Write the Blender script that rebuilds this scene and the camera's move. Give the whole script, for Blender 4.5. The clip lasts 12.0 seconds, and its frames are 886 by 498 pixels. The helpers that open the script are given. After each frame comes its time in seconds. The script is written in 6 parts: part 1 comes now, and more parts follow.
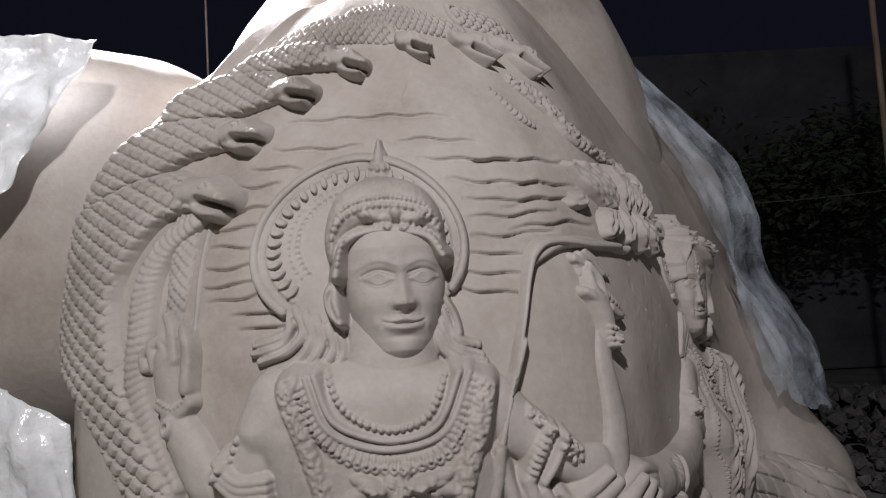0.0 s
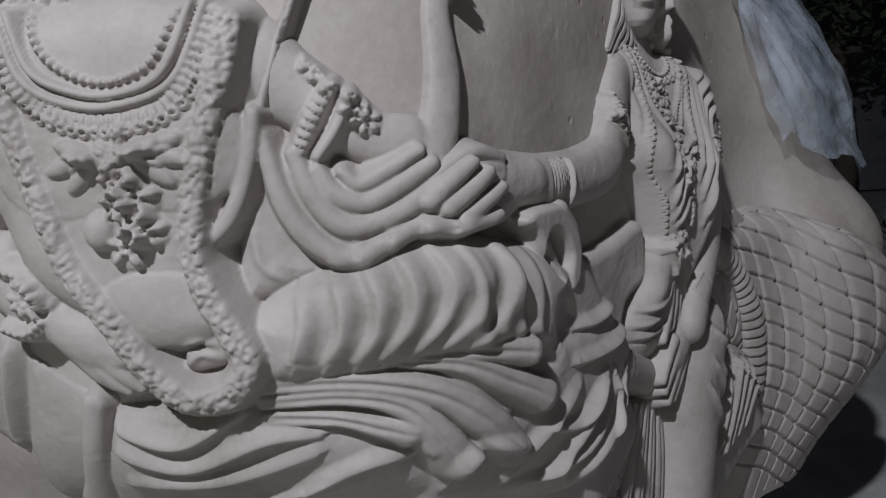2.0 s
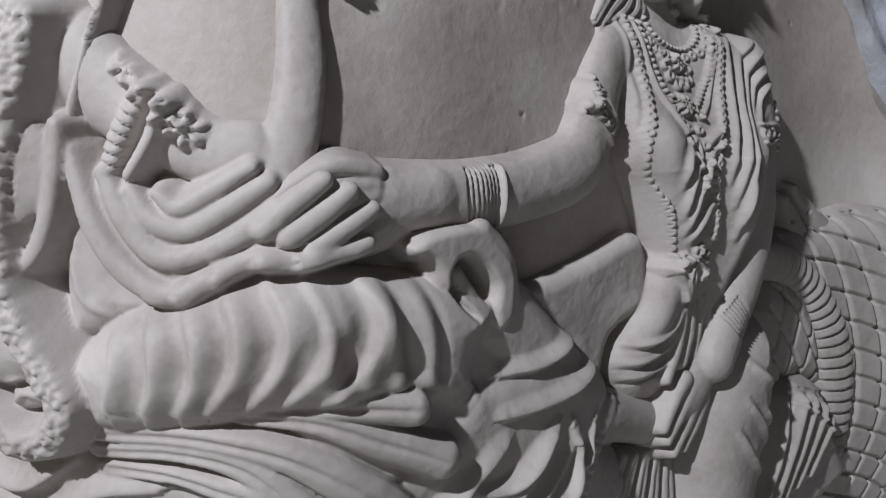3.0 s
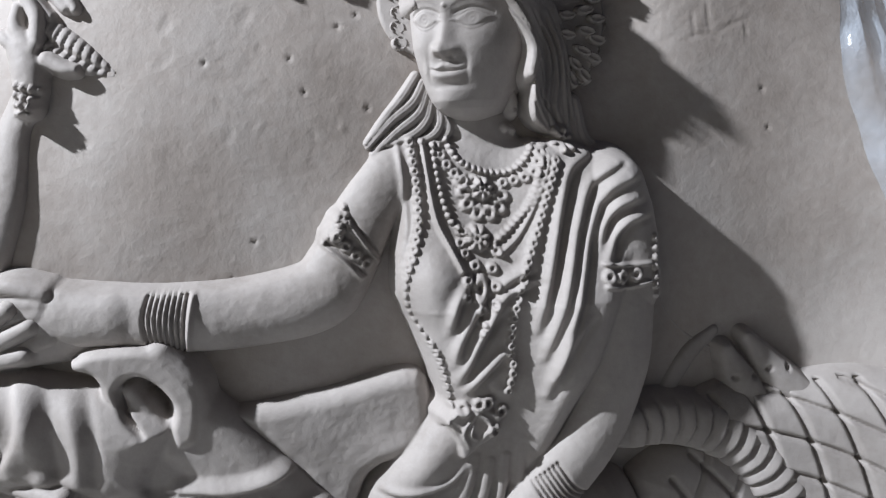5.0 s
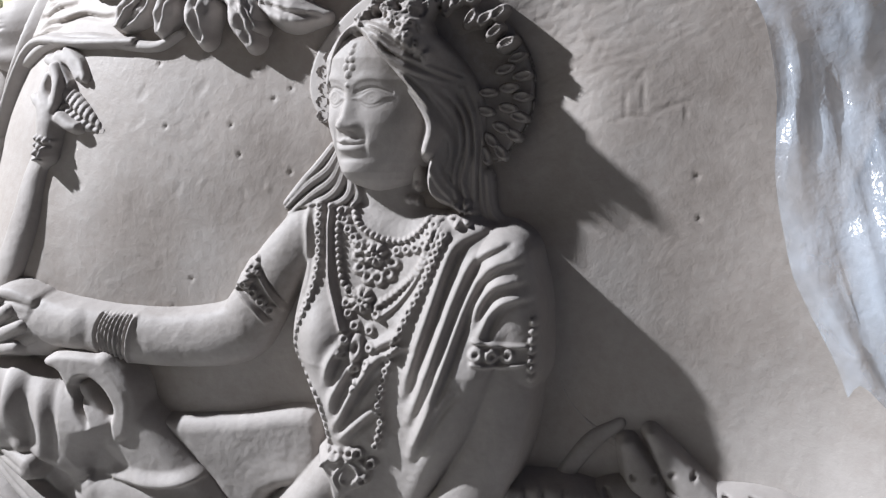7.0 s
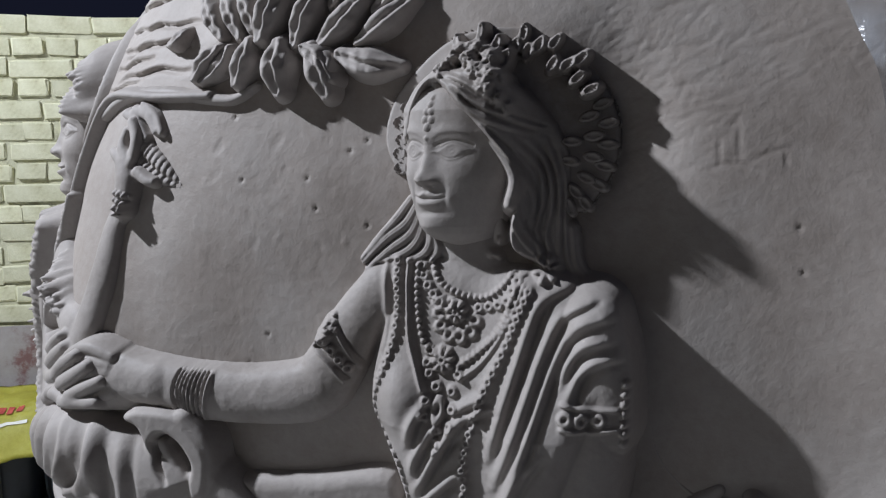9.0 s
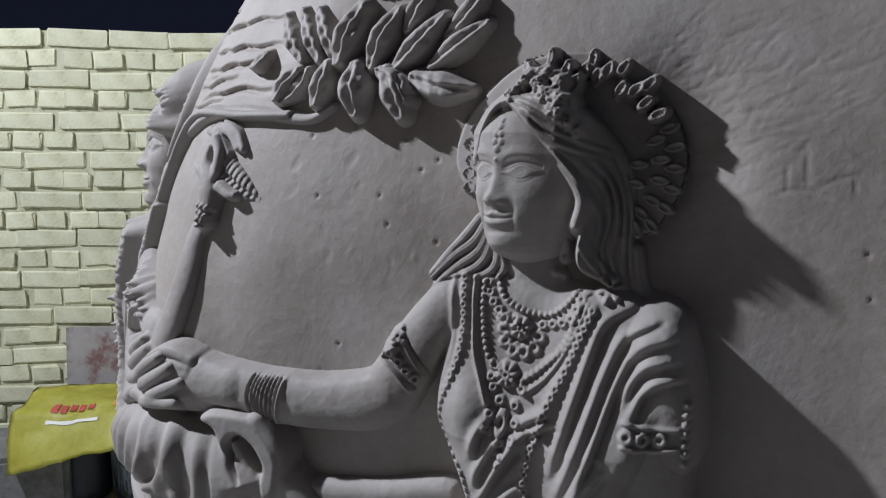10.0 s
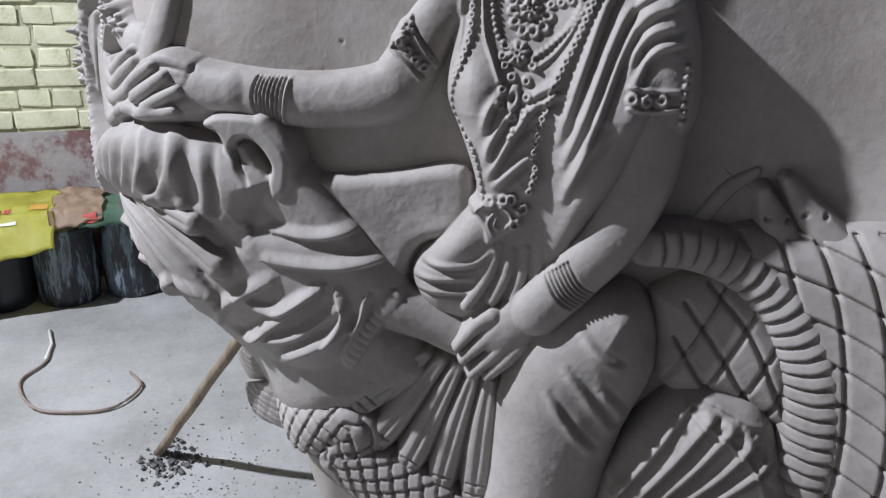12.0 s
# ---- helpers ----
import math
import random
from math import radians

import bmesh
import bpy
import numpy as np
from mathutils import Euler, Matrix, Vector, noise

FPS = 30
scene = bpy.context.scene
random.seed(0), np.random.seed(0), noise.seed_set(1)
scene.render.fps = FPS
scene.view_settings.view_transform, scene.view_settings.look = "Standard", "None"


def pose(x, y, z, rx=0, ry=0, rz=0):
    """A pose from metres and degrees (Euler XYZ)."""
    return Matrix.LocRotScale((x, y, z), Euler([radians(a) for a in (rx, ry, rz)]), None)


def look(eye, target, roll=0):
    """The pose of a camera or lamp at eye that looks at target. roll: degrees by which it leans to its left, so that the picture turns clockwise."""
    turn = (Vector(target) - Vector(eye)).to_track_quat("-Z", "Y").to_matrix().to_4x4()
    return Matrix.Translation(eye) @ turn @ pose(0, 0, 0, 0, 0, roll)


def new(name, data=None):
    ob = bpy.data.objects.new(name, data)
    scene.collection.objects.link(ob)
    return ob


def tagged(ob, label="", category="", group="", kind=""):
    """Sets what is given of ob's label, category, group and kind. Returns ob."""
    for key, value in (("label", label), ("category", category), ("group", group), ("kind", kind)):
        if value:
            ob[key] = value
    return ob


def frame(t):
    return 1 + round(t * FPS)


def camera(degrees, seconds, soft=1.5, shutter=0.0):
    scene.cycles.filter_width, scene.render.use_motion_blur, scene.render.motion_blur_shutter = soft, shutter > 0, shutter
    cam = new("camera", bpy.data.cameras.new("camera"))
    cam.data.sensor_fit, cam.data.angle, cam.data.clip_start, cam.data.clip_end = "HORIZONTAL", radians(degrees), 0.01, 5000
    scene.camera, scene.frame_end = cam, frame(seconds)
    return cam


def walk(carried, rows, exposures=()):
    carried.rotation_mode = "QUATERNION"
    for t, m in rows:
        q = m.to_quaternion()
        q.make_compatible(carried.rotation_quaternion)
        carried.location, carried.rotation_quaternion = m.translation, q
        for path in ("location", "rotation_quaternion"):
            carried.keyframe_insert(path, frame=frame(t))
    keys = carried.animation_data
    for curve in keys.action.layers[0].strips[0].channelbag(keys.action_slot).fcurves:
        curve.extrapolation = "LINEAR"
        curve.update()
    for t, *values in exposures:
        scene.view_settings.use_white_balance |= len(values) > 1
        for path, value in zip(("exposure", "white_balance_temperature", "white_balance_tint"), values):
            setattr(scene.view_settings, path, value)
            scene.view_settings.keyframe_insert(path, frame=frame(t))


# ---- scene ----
cam = camera(59.5, 12.0, soft=1.2)
METRES, EYE, TILT, LEAN, TURN = 2.45, 1.45, 3.0, 2.9, 0.0
ROWS = [
    (0.0, 0.0, 0.0, 0.0, -0.0, 0.0, 0.0),
    (0.5, 0.0208, 0.014, -0.0277, 0.75, -3.05, -0.77),
    (1.0, 0.0704, 0.0482, -0.0585, 3.81, -7.28, -1.22),
    (1.5, 0.121, 0.0803, -0.0848, 6.05, -11.66, -0.08),
    (2.0, 0.1436, 0.1147, -0.0956, 7.16, -12.42, 0.91),
    (2.5, 0.1678, 0.1628, -0.0905, 10.5, -12.82, 1.9),
    (3.0, 0.2442, 0.2108, -0.0845, 20.16, -15.36, 2.26),
    (5.0, 0.4684, 0.3949, -0.0447, 50.13, -13.79, 2.91),
    (5.5, 0.5042, 0.441, -0.0355, 58.36, -11.99, 2.24),
    (6.0, 0.5109, 0.4825, -0.0281, 64.52, -10.89, 1.36),
    (6.5, 0.55, 0.5237, -0.0212, 68.61, -11.41, 0.62),
    (7.0, 0.5673, 0.5399, -0.0179, 71.02, -12.79, 1.28),
    (9.0, 0.5475, 0.5345, -0.0026, 75.02, -11.41, 2.75),
    (9.5, 0.5489, 0.5314, 0.001, 76.17, -10.5, 2.7),
    (10.0, 0.5578, 0.5263, 0.0022, 79.29, -10.31, 2.14),
    (10.5, 0.5704, 0.5242, -0.0218, 79.92, -13.2, 1.6),
    (11.0, 0.5783, 0.517, -0.0456, 78.27, -16.16, 1.74),
    (11.5, 0.5777, 0.4913, -0.0604, 74.29, -19.86, 2.11),
    (12.0, 0.5804, 0.4563, -0.0643, 71.26, -22.41, 1.47),
]
walk(cam, [(t, pose(0, 0, EYE, TILT, LEAN, TURN) @ pose(METRES * x, METRES * y, METRES * z, 90 + pitch, roll, yaw)) for t, x, y, z, yaw, pitch, roll in ROWS],
     [(0.0, -0.72, 6450, 15), (0.8, -0.54, 6300, 13), (1.6, -0.50, 5980, 12), (2.4, -0.24, 5850, 12), (3.2, 0.22, 5880, 12), (4.8, 0.80, 5780, 10), (6.0, 0.94, 5850, 10), (7.0, 1.02, 5850, 11), (8.8, 0.15, 5750, 11), (9.5, 0.12, 5700, 11), (10.5, -0.02, 5700, 12), (12.0, 0.6, 5700, 12)])

# ---- world and lamps: a yard at night, one lamp on a stand before the sculpture, one work lamp behind it, an added warm fill ----
world = bpy.data.worlds.new("night")
scene.world = world
world.use_nodes = True
world.node_tree.nodes["Background"].inputs["Color"].default_value = (0.30, 0.33, 0.60, 1)
world.node_tree.nodes["Background"].inputs["Strength"].default_value = 0.023


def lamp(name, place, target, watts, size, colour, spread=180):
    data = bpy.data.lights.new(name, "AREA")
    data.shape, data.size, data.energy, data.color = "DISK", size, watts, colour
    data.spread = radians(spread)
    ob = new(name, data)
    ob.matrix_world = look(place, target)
    return tagged(ob, "bright white lamp or added warm fill lighting the clay work", "lamp", kind="structure")


lamp("key_lamp", (-0.39, -1.45, 3.70), (0.3, 1.3, 1.2), 180, 0.13, (1.0, 0.99, 0.975))
# unseen warm fill, added in place of light bounced off clay and brick
lamp("warm_fill", (1.9, -1.6, 3.0), (0.6, 1.6, 1.1), 2, 1.0, (1.0, 0.82, 0.64))
lamp("rear_lamp", (-1.5, 2.9, 3.3), (-0.6, 1.6, 1.9), 115, 0.25, (0.95, 0.97, 1.0), 56)

# ---- materials ----


def material(name, rough=0.7, metal=0.0):
    m = bpy.data.materials.new(name)
    m.use_nodes = True
    nodes, links = m.node_tree.nodes, m.node_tree.links
    shader = nodes["Principled BSDF"]
    shader.inputs["Roughness"].default_value, shader.inputs["Metallic"].default_value = rough, metal
    return m, nodes, links, shader


def mottled(name, stops, scale, rough=0.75, bump=0.3, grain=180, depth=0.002, stretch=(1, 1, 1), spread=0.0, metal=0.0, wet=0.0):
    """A surface of mottled colours at two scales, with fine relief. stops: (place, colour). spread: how far pieces differ from one another."""
    m, nodes, links, shader = material(name, rough, metal)
    where = nodes.new("ShaderNodeTexCoord")
    mapping = nodes.new("ShaderNodeMapping")
    mapping.inputs["Scale"].default_value = stretch
    links.new(where.outputs["Object"], mapping.inputs["Vector"])
    big, fine = nodes.new("ShaderNodeTexNoise"), nodes.new("ShaderNodeTexNoise")
    for n, s, d in ((big, scale, 6), (fine, grain, 4)):
        n.inputs["Scale"].default_value, n.inputs["Detail"].default_value, n.inputs["Roughness"].default_value = s, d, 0.62
        links.new(mapping.outputs["Vector"], n.inputs["Vector"])
    mix = nodes.new("ShaderNodeMath")
    mix.operation = "MULTIPLY_ADD"
    mix.inputs[1].default_value = 0.22
    links.new(fine.outputs["Fac"], mix.inputs[0])
    low = nodes.new("ShaderNodeMath")
    low.operation = "MULTIPLY_ADD"
    low.inputs[1].default_value, low.inputs[2].default_value = 0.9, -0.06
    links.new(big.outputs["Fac"], low.inputs[0])
    links.new(low.outputs[0], mix.inputs[2])
    ramp = nodes.new("ShaderNodeValToRGB")
    while len(ramp.color_ramp.elements) < len(stops):
        ramp.color_ramp.elements.new(0.5)
    for e, (p, c) in zip(ramp.color_ramp.elements, stops):
        e.position, e.color = p, (*c, 1)
    links.new(mix.outputs[0], ramp.inputs["Fac"])
    colour = ramp.outputs["Color"]
    if spread:
        info, shift, tone = nodes.new("ShaderNodeObjectInfo"), nodes.new("ShaderNodeMapRange"), nodes.new("ShaderNodeHueSaturation")
        shift.inputs["To Min"].default_value, shift.inputs["To Max"].default_value = 1 - spread, 1 + spread
        links.new(info.outputs["Random"], shift.inputs["Value"])
        links.new(shift.outputs[0], tone.inputs["Value"])
        links.new(colour, tone.inputs["Color"])
        colour = tone.outputs["Color"]
    links.new(colour, shader.inputs["Base Color"])
    if wet:
        gloss = nodes.new("ShaderNodeMapRange")
        gloss.inputs["From Min"].default_value, gloss.inputs["From Max"].default_value = 0.35, 0.65
        gloss.inputs["To Min"].default_value, gloss.inputs["To Max"].default_value = rough - wet, rough + 0.05
        links.new(big.outputs["Fac"], gloss.inputs["Value"])
        links.new(gloss.outputs[0], shader.inputs["Roughness"])
    lift = nodes.new("ShaderNodeBump")
    lift.inputs["Strength"].default_value, lift.inputs["Distance"].default_value = bump, depth
    links.new(fine.outputs["Fac"], lift.inputs["Height"])
    links.new(lift.outputs["Normal"], shader.inputs["Normal"])
    return m


CLAY = mottled("damp_clay", [(0.25, (0.240, 0.213, 0.190)), (0.45, (0.342, 0.311, 0.287)), (0.6, (0.392, 0.359, 0.334)), (0.8, (0.458, 0.424, 0.398))], 7, 0.66, 0.32, 110, 0.002, wet=0.12)
BARE_CLAY = mottled("bare_clay", [(0.25, (0.240, 0.204, 0.176)), (0.45, (0.342, 0.302, 0.270)), (0.6, (0.402, 0.366, 0.336)), (0.8, (0.468, 0.432, 0.402))], 4, 0.66, 0.45, 80, 0.002, wet=0.16)
for clay in (CLAY, BARE_CLAY):
    clay.node_tree.nodes["Principled BSDF"].inputs["Specular IOR Level"].default_value = 0.28
BRICK = mottled("whitewashed_brick", [(0.22, (0.286, 0.243, 0.129)), (0.38, (0.58, 0.565, 0.37)), (0.6, (0.71, 0.70, 0.50)), (0.85, (0.78, 0.77, 0.61))], 9, 0.85, 0.6, 70, 0.004, spread=0.10)
MORTAR = mottled("old_mortar", [(0.3, (0.22, 0.21, 0.14)), (0.45, (0.50, 0.49, 0.34)), (0.75, (0.60, 0.59, 0.43))], 11, 0.9, 0.8, 60, 0.006)
CONCRETE = mottled("dusty_concrete", [(0.2, (0.195, 0.188, 0.180)), (0.42, (0.330, 0.323, 0.307)), (0.6, (0.435, 0.427, 0.413)), (0.85, (0.540, 0.525, 0.510))], 2.3, 0.85, 0.5, 45, 0.004)
STONE = mottled("grey_rubble", [(0.3, (0.10, 0.097, 0.093)), (0.6, (0.20, 0.195, 0.19)), (0.8, (0.30, 0.29, 0.28))], 14, 0.9, 0.6, 60, 0.004, spread=0.25)
BOARD = mottled("peeling_red_board", [(0.3, (0.15, 0.075, 0.07)), (0.44, (0.20, 0.115, 0.11)), (0.52, (0.33, 0.30, 0.29)), (0.75, (0.44, 0.42, 0.41))], 4, 0.8, 0.5, 40, 0.003)
DRUM = mottled("smeared_black_plastic", [(0.3, (0.012, 0.013, 0.016)), (0.5, (0.025, 0.028, 0.035)), (0.57, (0.20, 0.25, 0.30)), (0.66, (0.05, 0.05, 0.05)), (0.78, (0.34, 0.33, 0.30))], 9, 0.42, 0.3, 60, 0.002, stretch=(2.2, 2.2, 0.35), spread=0.2)
BLACK = mottled("black_plastic", [(0.3, (0.010, 0.011, 0.014)), (0.7, (0.03, 0.035, 0.045))], 6, 0.38, 0.2, 60, 0.002)
YELLOW = mottled("yellow_sack", [(0.3, (0.55, 0.50, 0.05)), (0.55, (0.72, 0.69, 0.12)), (0.8, (0.78, 0.76, 0.38))], 8, 0.55, 0.3, 120, 0.001)
PEACH = mottled("peach_sack", [(0.3, (0.50, 0.34, 0.22)), (0.7, (0.64, 0.49, 0.36))], 8, 0.6, 0.3, 120, 0.001)
GREEN = mottled("green_sack", [(0.3, (0.13, 0.24, 0.16)), (0.7, (0.26, 0.38, 0.28))], 8, 0.6, 0.3, 120, 0.001)
RED_INK = mottled("red_print", [(0.3, (0.40, 0.05, 0.04)), (0.7, (0.52, 0.10, 0.08))], 20, 0.6, 0.1)
ORANGE_INK = mottled("orange_print", [(0.3, (0.62, 0.32, 0.05)), (0.7, (0.70, 0.42, 0.10))], 20, 0.6, 0.1)
WHITE_INK = mottled("pale_print", [(0.3, (0.70, 0.68, 0.60)), (0.7, (0.80, 0.78, 0.72))], 20, 0.6, 0.1)
WOOD = mottled("grey_bamboo", [(0.3, (0.16, 0.12, 0.08)), (0.7, (0.34, 0.27, 0.19))], 12, 0.7, 0.4, 90, 0.002, stretch=(3, 3, 0.4))
WIRE = mottled("brown_wire", [(0.3, (0.24, 0.17, 0.14)), (0.7, (0.38, 0.30, 0.26))], 20, 0.5, 0.1)
BARK = mottled("dark_bark", [(0.3, (0.05, 0.04, 0.03)), (0.7, (0.12, 0.10, 0.08))], 12, 0.9, 0.5, 60, 0.004)
LEAF = mottled("dusty_leaf", [(0.3, (0.038, 0.058, 0.034)), (0.7, (0.094, 0.125, 0.073))], 3, 0.6, 0.2)
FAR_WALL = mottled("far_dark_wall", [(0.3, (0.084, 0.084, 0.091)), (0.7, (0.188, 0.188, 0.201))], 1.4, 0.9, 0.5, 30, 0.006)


def film(name, tint, clear):
    """Thin wrinkled plastic: part clear, part milky, glossy."""
    m, nodes, links, shader = material(name, 0.16)
    shader.inputs["Base Color"].default_value = (*tint, 1)
    shader.inputs["Specular IOR Level"].default_value = 0.9
    out, glass, mix = nodes["Material Output"], nodes.new("ShaderNodeBsdfTransparent"), nodes.new("ShaderNodeMixShader")
    where, cloud, span = nodes.new("ShaderNodeTexCoord"), nodes.new("ShaderNodeTexNoise"), nodes.new("ShaderNodeMapRange")
    cloud.inputs["Scale"].default_value, cloud.inputs["Detail"].default_value = 9, 6
    links.new(where.outputs["Object"], cloud.inputs["Vector"])
    span.inputs["From Min"].default_value, span.inputs["From Max"].default_value = 0.35, 0.65
    span.inputs["To Min"].default_value, span.inputs["To Max"].default_value = clear, clear + 0.45
    links.new(cloud.outputs["Fac"], span.inputs["Value"])
    links.new(span.outputs[0], mix.inputs["Fac"])
    links.new(glass.outputs[0], mix.inputs[1])
    links.new(shader.outputs[0], mix.inputs[2])
    links.new(mix.outputs[0], out.inputs["Surface"])
    crease, lift = nodes.new("ShaderNodeTexNoise"), nodes.new("ShaderNodeBump")
    crease.inputs["Scale"].default_value, crease.inputs["Detail"].default_value = 22, 5
    links.new(where.outputs["Object"], crease.inputs["Vector"])
    lift.inputs["Strength"].default_value, lift.inputs["Distance"].default_value = 0.8, 0.012
    links.new(crease.outputs["Fac"], lift.inputs["Height"])
    links.new(lift.outputs["Normal"], shader.inputs["Normal"])
    return m


PLASTIC = film("milky_plastic_sheet", (0.50, 0.56, 0.64), 0.14)
WHITE_PLASTIC = film("white_plastic_sheet", (0.80, 0.82, 0.84), 0.55)

# ---- the sculpture's ground: a plan curve, walked by arc length s, that leans with the height z ----
PLAN = [(-0.71, 1.68), (-0.69, 1.46), (-0.612, 1.29), (-0.46, 1.15), (-0.28, 1.066), (-0.05, 1.045), (0.12, 1.058), (0.225, 1.10), (0.29, 1.18),
        (0.355, 1.285), (0.445, 1.446), (0.55, 1.64), (0.655, 1.84), (0.75, 1.99), (0.84, 2.10), (0.90, 2.25), (0.90, 2.45)]
LEAN_Z = [0.30, 0.45, 0.55, 0.65, 0.75, 0.85, 0.95, 1.10, 1.25, 1.40, 1.55, 1.70, 1.85, 2.00, 2.15, 2.35]
LEAN_FRONT = [0.62, 0.45, 0.33, 0.21, 0.11, 0.035, 0.005, 0.0, 0.008, 0.032, 0.085, 0.162, 0.25, 0.35, 0.48, 0.70]
LEAN_SIDE = [0.02, 0.01, 0.005, 0.0, 0.0, 0.0, 0.0, 0.0, 0.008, 0.028, 0.065, 0.12, 0.19, 0.28, 0.40, 0.62]


def spline(points, n):
    """A Catmull-Rom curve through points, n steps from each to the next."""
    p = np.array(points, float)
    p = np.vstack([2 * p[0] - p[1], p, 2 * p[-1] - p[-2]])
    t = np.linspace(0, 1, n, endpoint=False)[:, None]
    out = [0.5 * (2 * b + (c - a) * t + (2 * a - 5 * b + 4 * c - d) * t * t + (3 * b - a - 3 * c + d) * t ** 3)
           for a, b, c, d in zip(p[:-3], p[1:-2], p[2:-1], p[3:])]
    return np.vstack(out + [p[-2:-1]])


LEANS = spline(list(zip(LEAN_Z, LEAN_FRONT, LEAN_SIDE)), 16).T
CURVE = spline(PLAN, 24)
ARC = np.concatenate([[0], np.cumsum(np.hypot(*np.diff(CURVE, axis=0).T))])
TANG = np.gradient(CURVE, ARC, axis=0)
TANG /= np.hypot(TANG[:, 0], TANG[:, 1])[:, None]


def smoothed(a, width):
    """A column of the plan averaged along the arc."""
    w = np.exp(-((ARC[:, None] - ARC[None, :]) / width) ** 2)
    return (w @ a) / w.sum(1)


BACK = np.stack([smoothed(-TANG[:, 1], 0.26), smoothed(TANG[:, 0], 0.26)], 1)
BACK /= np.hypot(BACK[:, 0], BACK[:, 1])[:, None]


def ease(x):
    x = np.clip(x, 0, 1)
    return x * x * (3 - 2 * x)


def ground_lean(s, z):
    """How far the clay leans back from the plan curve at arc s and height z."""
    side = ease((s - 1.28) / 0.30)
    left = np.where(np.asarray(z) > 1.1, 0.25 + 0.75 * ease((s - 0.20) / 0.50), 0.25 + 0.75 * ease((s - 0.62) / 0.35))
    corner = 0.020 * np.exp(-((s - 1.33) / 0.16) ** 2) * ease((np.asarray(z) - 1.18) / 0.20)
    return corner + (1 - side) * left * np.interp(z, LEANS[0], LEANS[1]) + side * np.interp(z, LEANS[0], LEANS[2])


SWELLS = ((2.52, 1.74, 0.22, 0.17, 0.06), (2.55, 1.23, 0.20, 0.14, 0.07), (2.50, 1.47, 0.12, 0.07, -0.03), (2.62, 0.96, 0.22, 0.14, 0.10), (2.66, 0.72, 0.30, 0.28, 0.20))


def swelling(s, z):
    """Lumps towards the far edge of the mound."""
    return sum(a * np.exp(-((s - cs) / rs) ** 2 - ((z - cz) / rz) ** 2) for cs, cz, rs, rz, a in SWELLS)


def ground_place(s, z, h):
    """World place of the point at arc s and height z that stands h proud of the clay ground."""
    cx, cy, tx, ty, bx, by = (np.interp(s, ARC, a) for a in (CURVE[:, 0], CURVE[:, 1], TANG[:, 0], TANG[:, 1], BACK[:, 0], BACK[:, 1]))
    lean = ground_lean(s, z)
    h = h + swelling(s, z)
    return cx + ty * h + bx * lean, cy - tx * h + by * lean, z


# ---- making meshes ----


def shape(name, verts, faces, mat, smooth=True):
    me = bpy.data.meshes.new(name)
    me.from_pydata(verts, [], faces)
    me.materials.append(mat)
    if smooth:
        me.polygons.foreach_set("use_smooth", [True] * len(me.polygons))
    me.update()
    return me


def array_mesh(name, verts, quads, mat):
    """A smooth mesh of four-sided faces out of arrays."""
    me = bpy.data.meshes.new(name)
    me.vertices.add(len(verts))
    me.vertices.foreach_set("co", np.ascontiguousarray(verts, dtype=np.float32).ravel())
    me.loops.add(quads.size)
    me.loops.foreach_set("vertex_index", np.ascontiguousarray(quads, dtype=np.int32).ravel())
    me.polygons.add(len(quads))
    me.polygons.foreach_set("loop_start", np.arange(len(quads), dtype=np.int32) * 4)
    me.polygons.foreach_set("use_smooth", np.ones(len(quads), dtype=bool))
    me.materials.append(mat)
    me.update(calc_edges=True)
    me.validate()
    return me


def part(name, bm, mat, parent, label=""):
    """Links a bmesh as one mesh object under a thing or a part."""
    me = bpy.data.meshes.new(name)
    bm.to_mesh(me)
    bm.free()
    me.materials.append(mat)
    me.polygons.foreach_set("use_smooth", [True] * len(me.polygons))
    ob = new(name, me)
    ob.parent = parent
    return tagged(ob, label)


def value_noise(shape_, cell, rng):
    """Smooth noise of about -1 to 1 over a grid, with bumps about cell steps wide."""
    n, m = int(shape_[0] / cell) + 3, int(shape_[1] / cell) + 3
    g = rng.uniform(-1, 1, (n, m))
    y, x = np.arange(shape_[0]) / cell, np.arange(shape_[1]) / cell
    i, j = y.astype(int), x.astype(int)
    u, v = y - i, x - j
    u, v = (u * u * (3 - 2 * u))[:, None], (v * v * (3 - 2 * v))[None, :]
    a, b, c, d = g[np.ix_(i, j)], g[np.ix_(i, j + 1)], g[np.ix_(i + 1, j)], g[np.ix_(i + 1, j + 1)]
    return (a * (1 - v) + b * v) * (1 - u) + (c * (1 - v) + d * v) * u


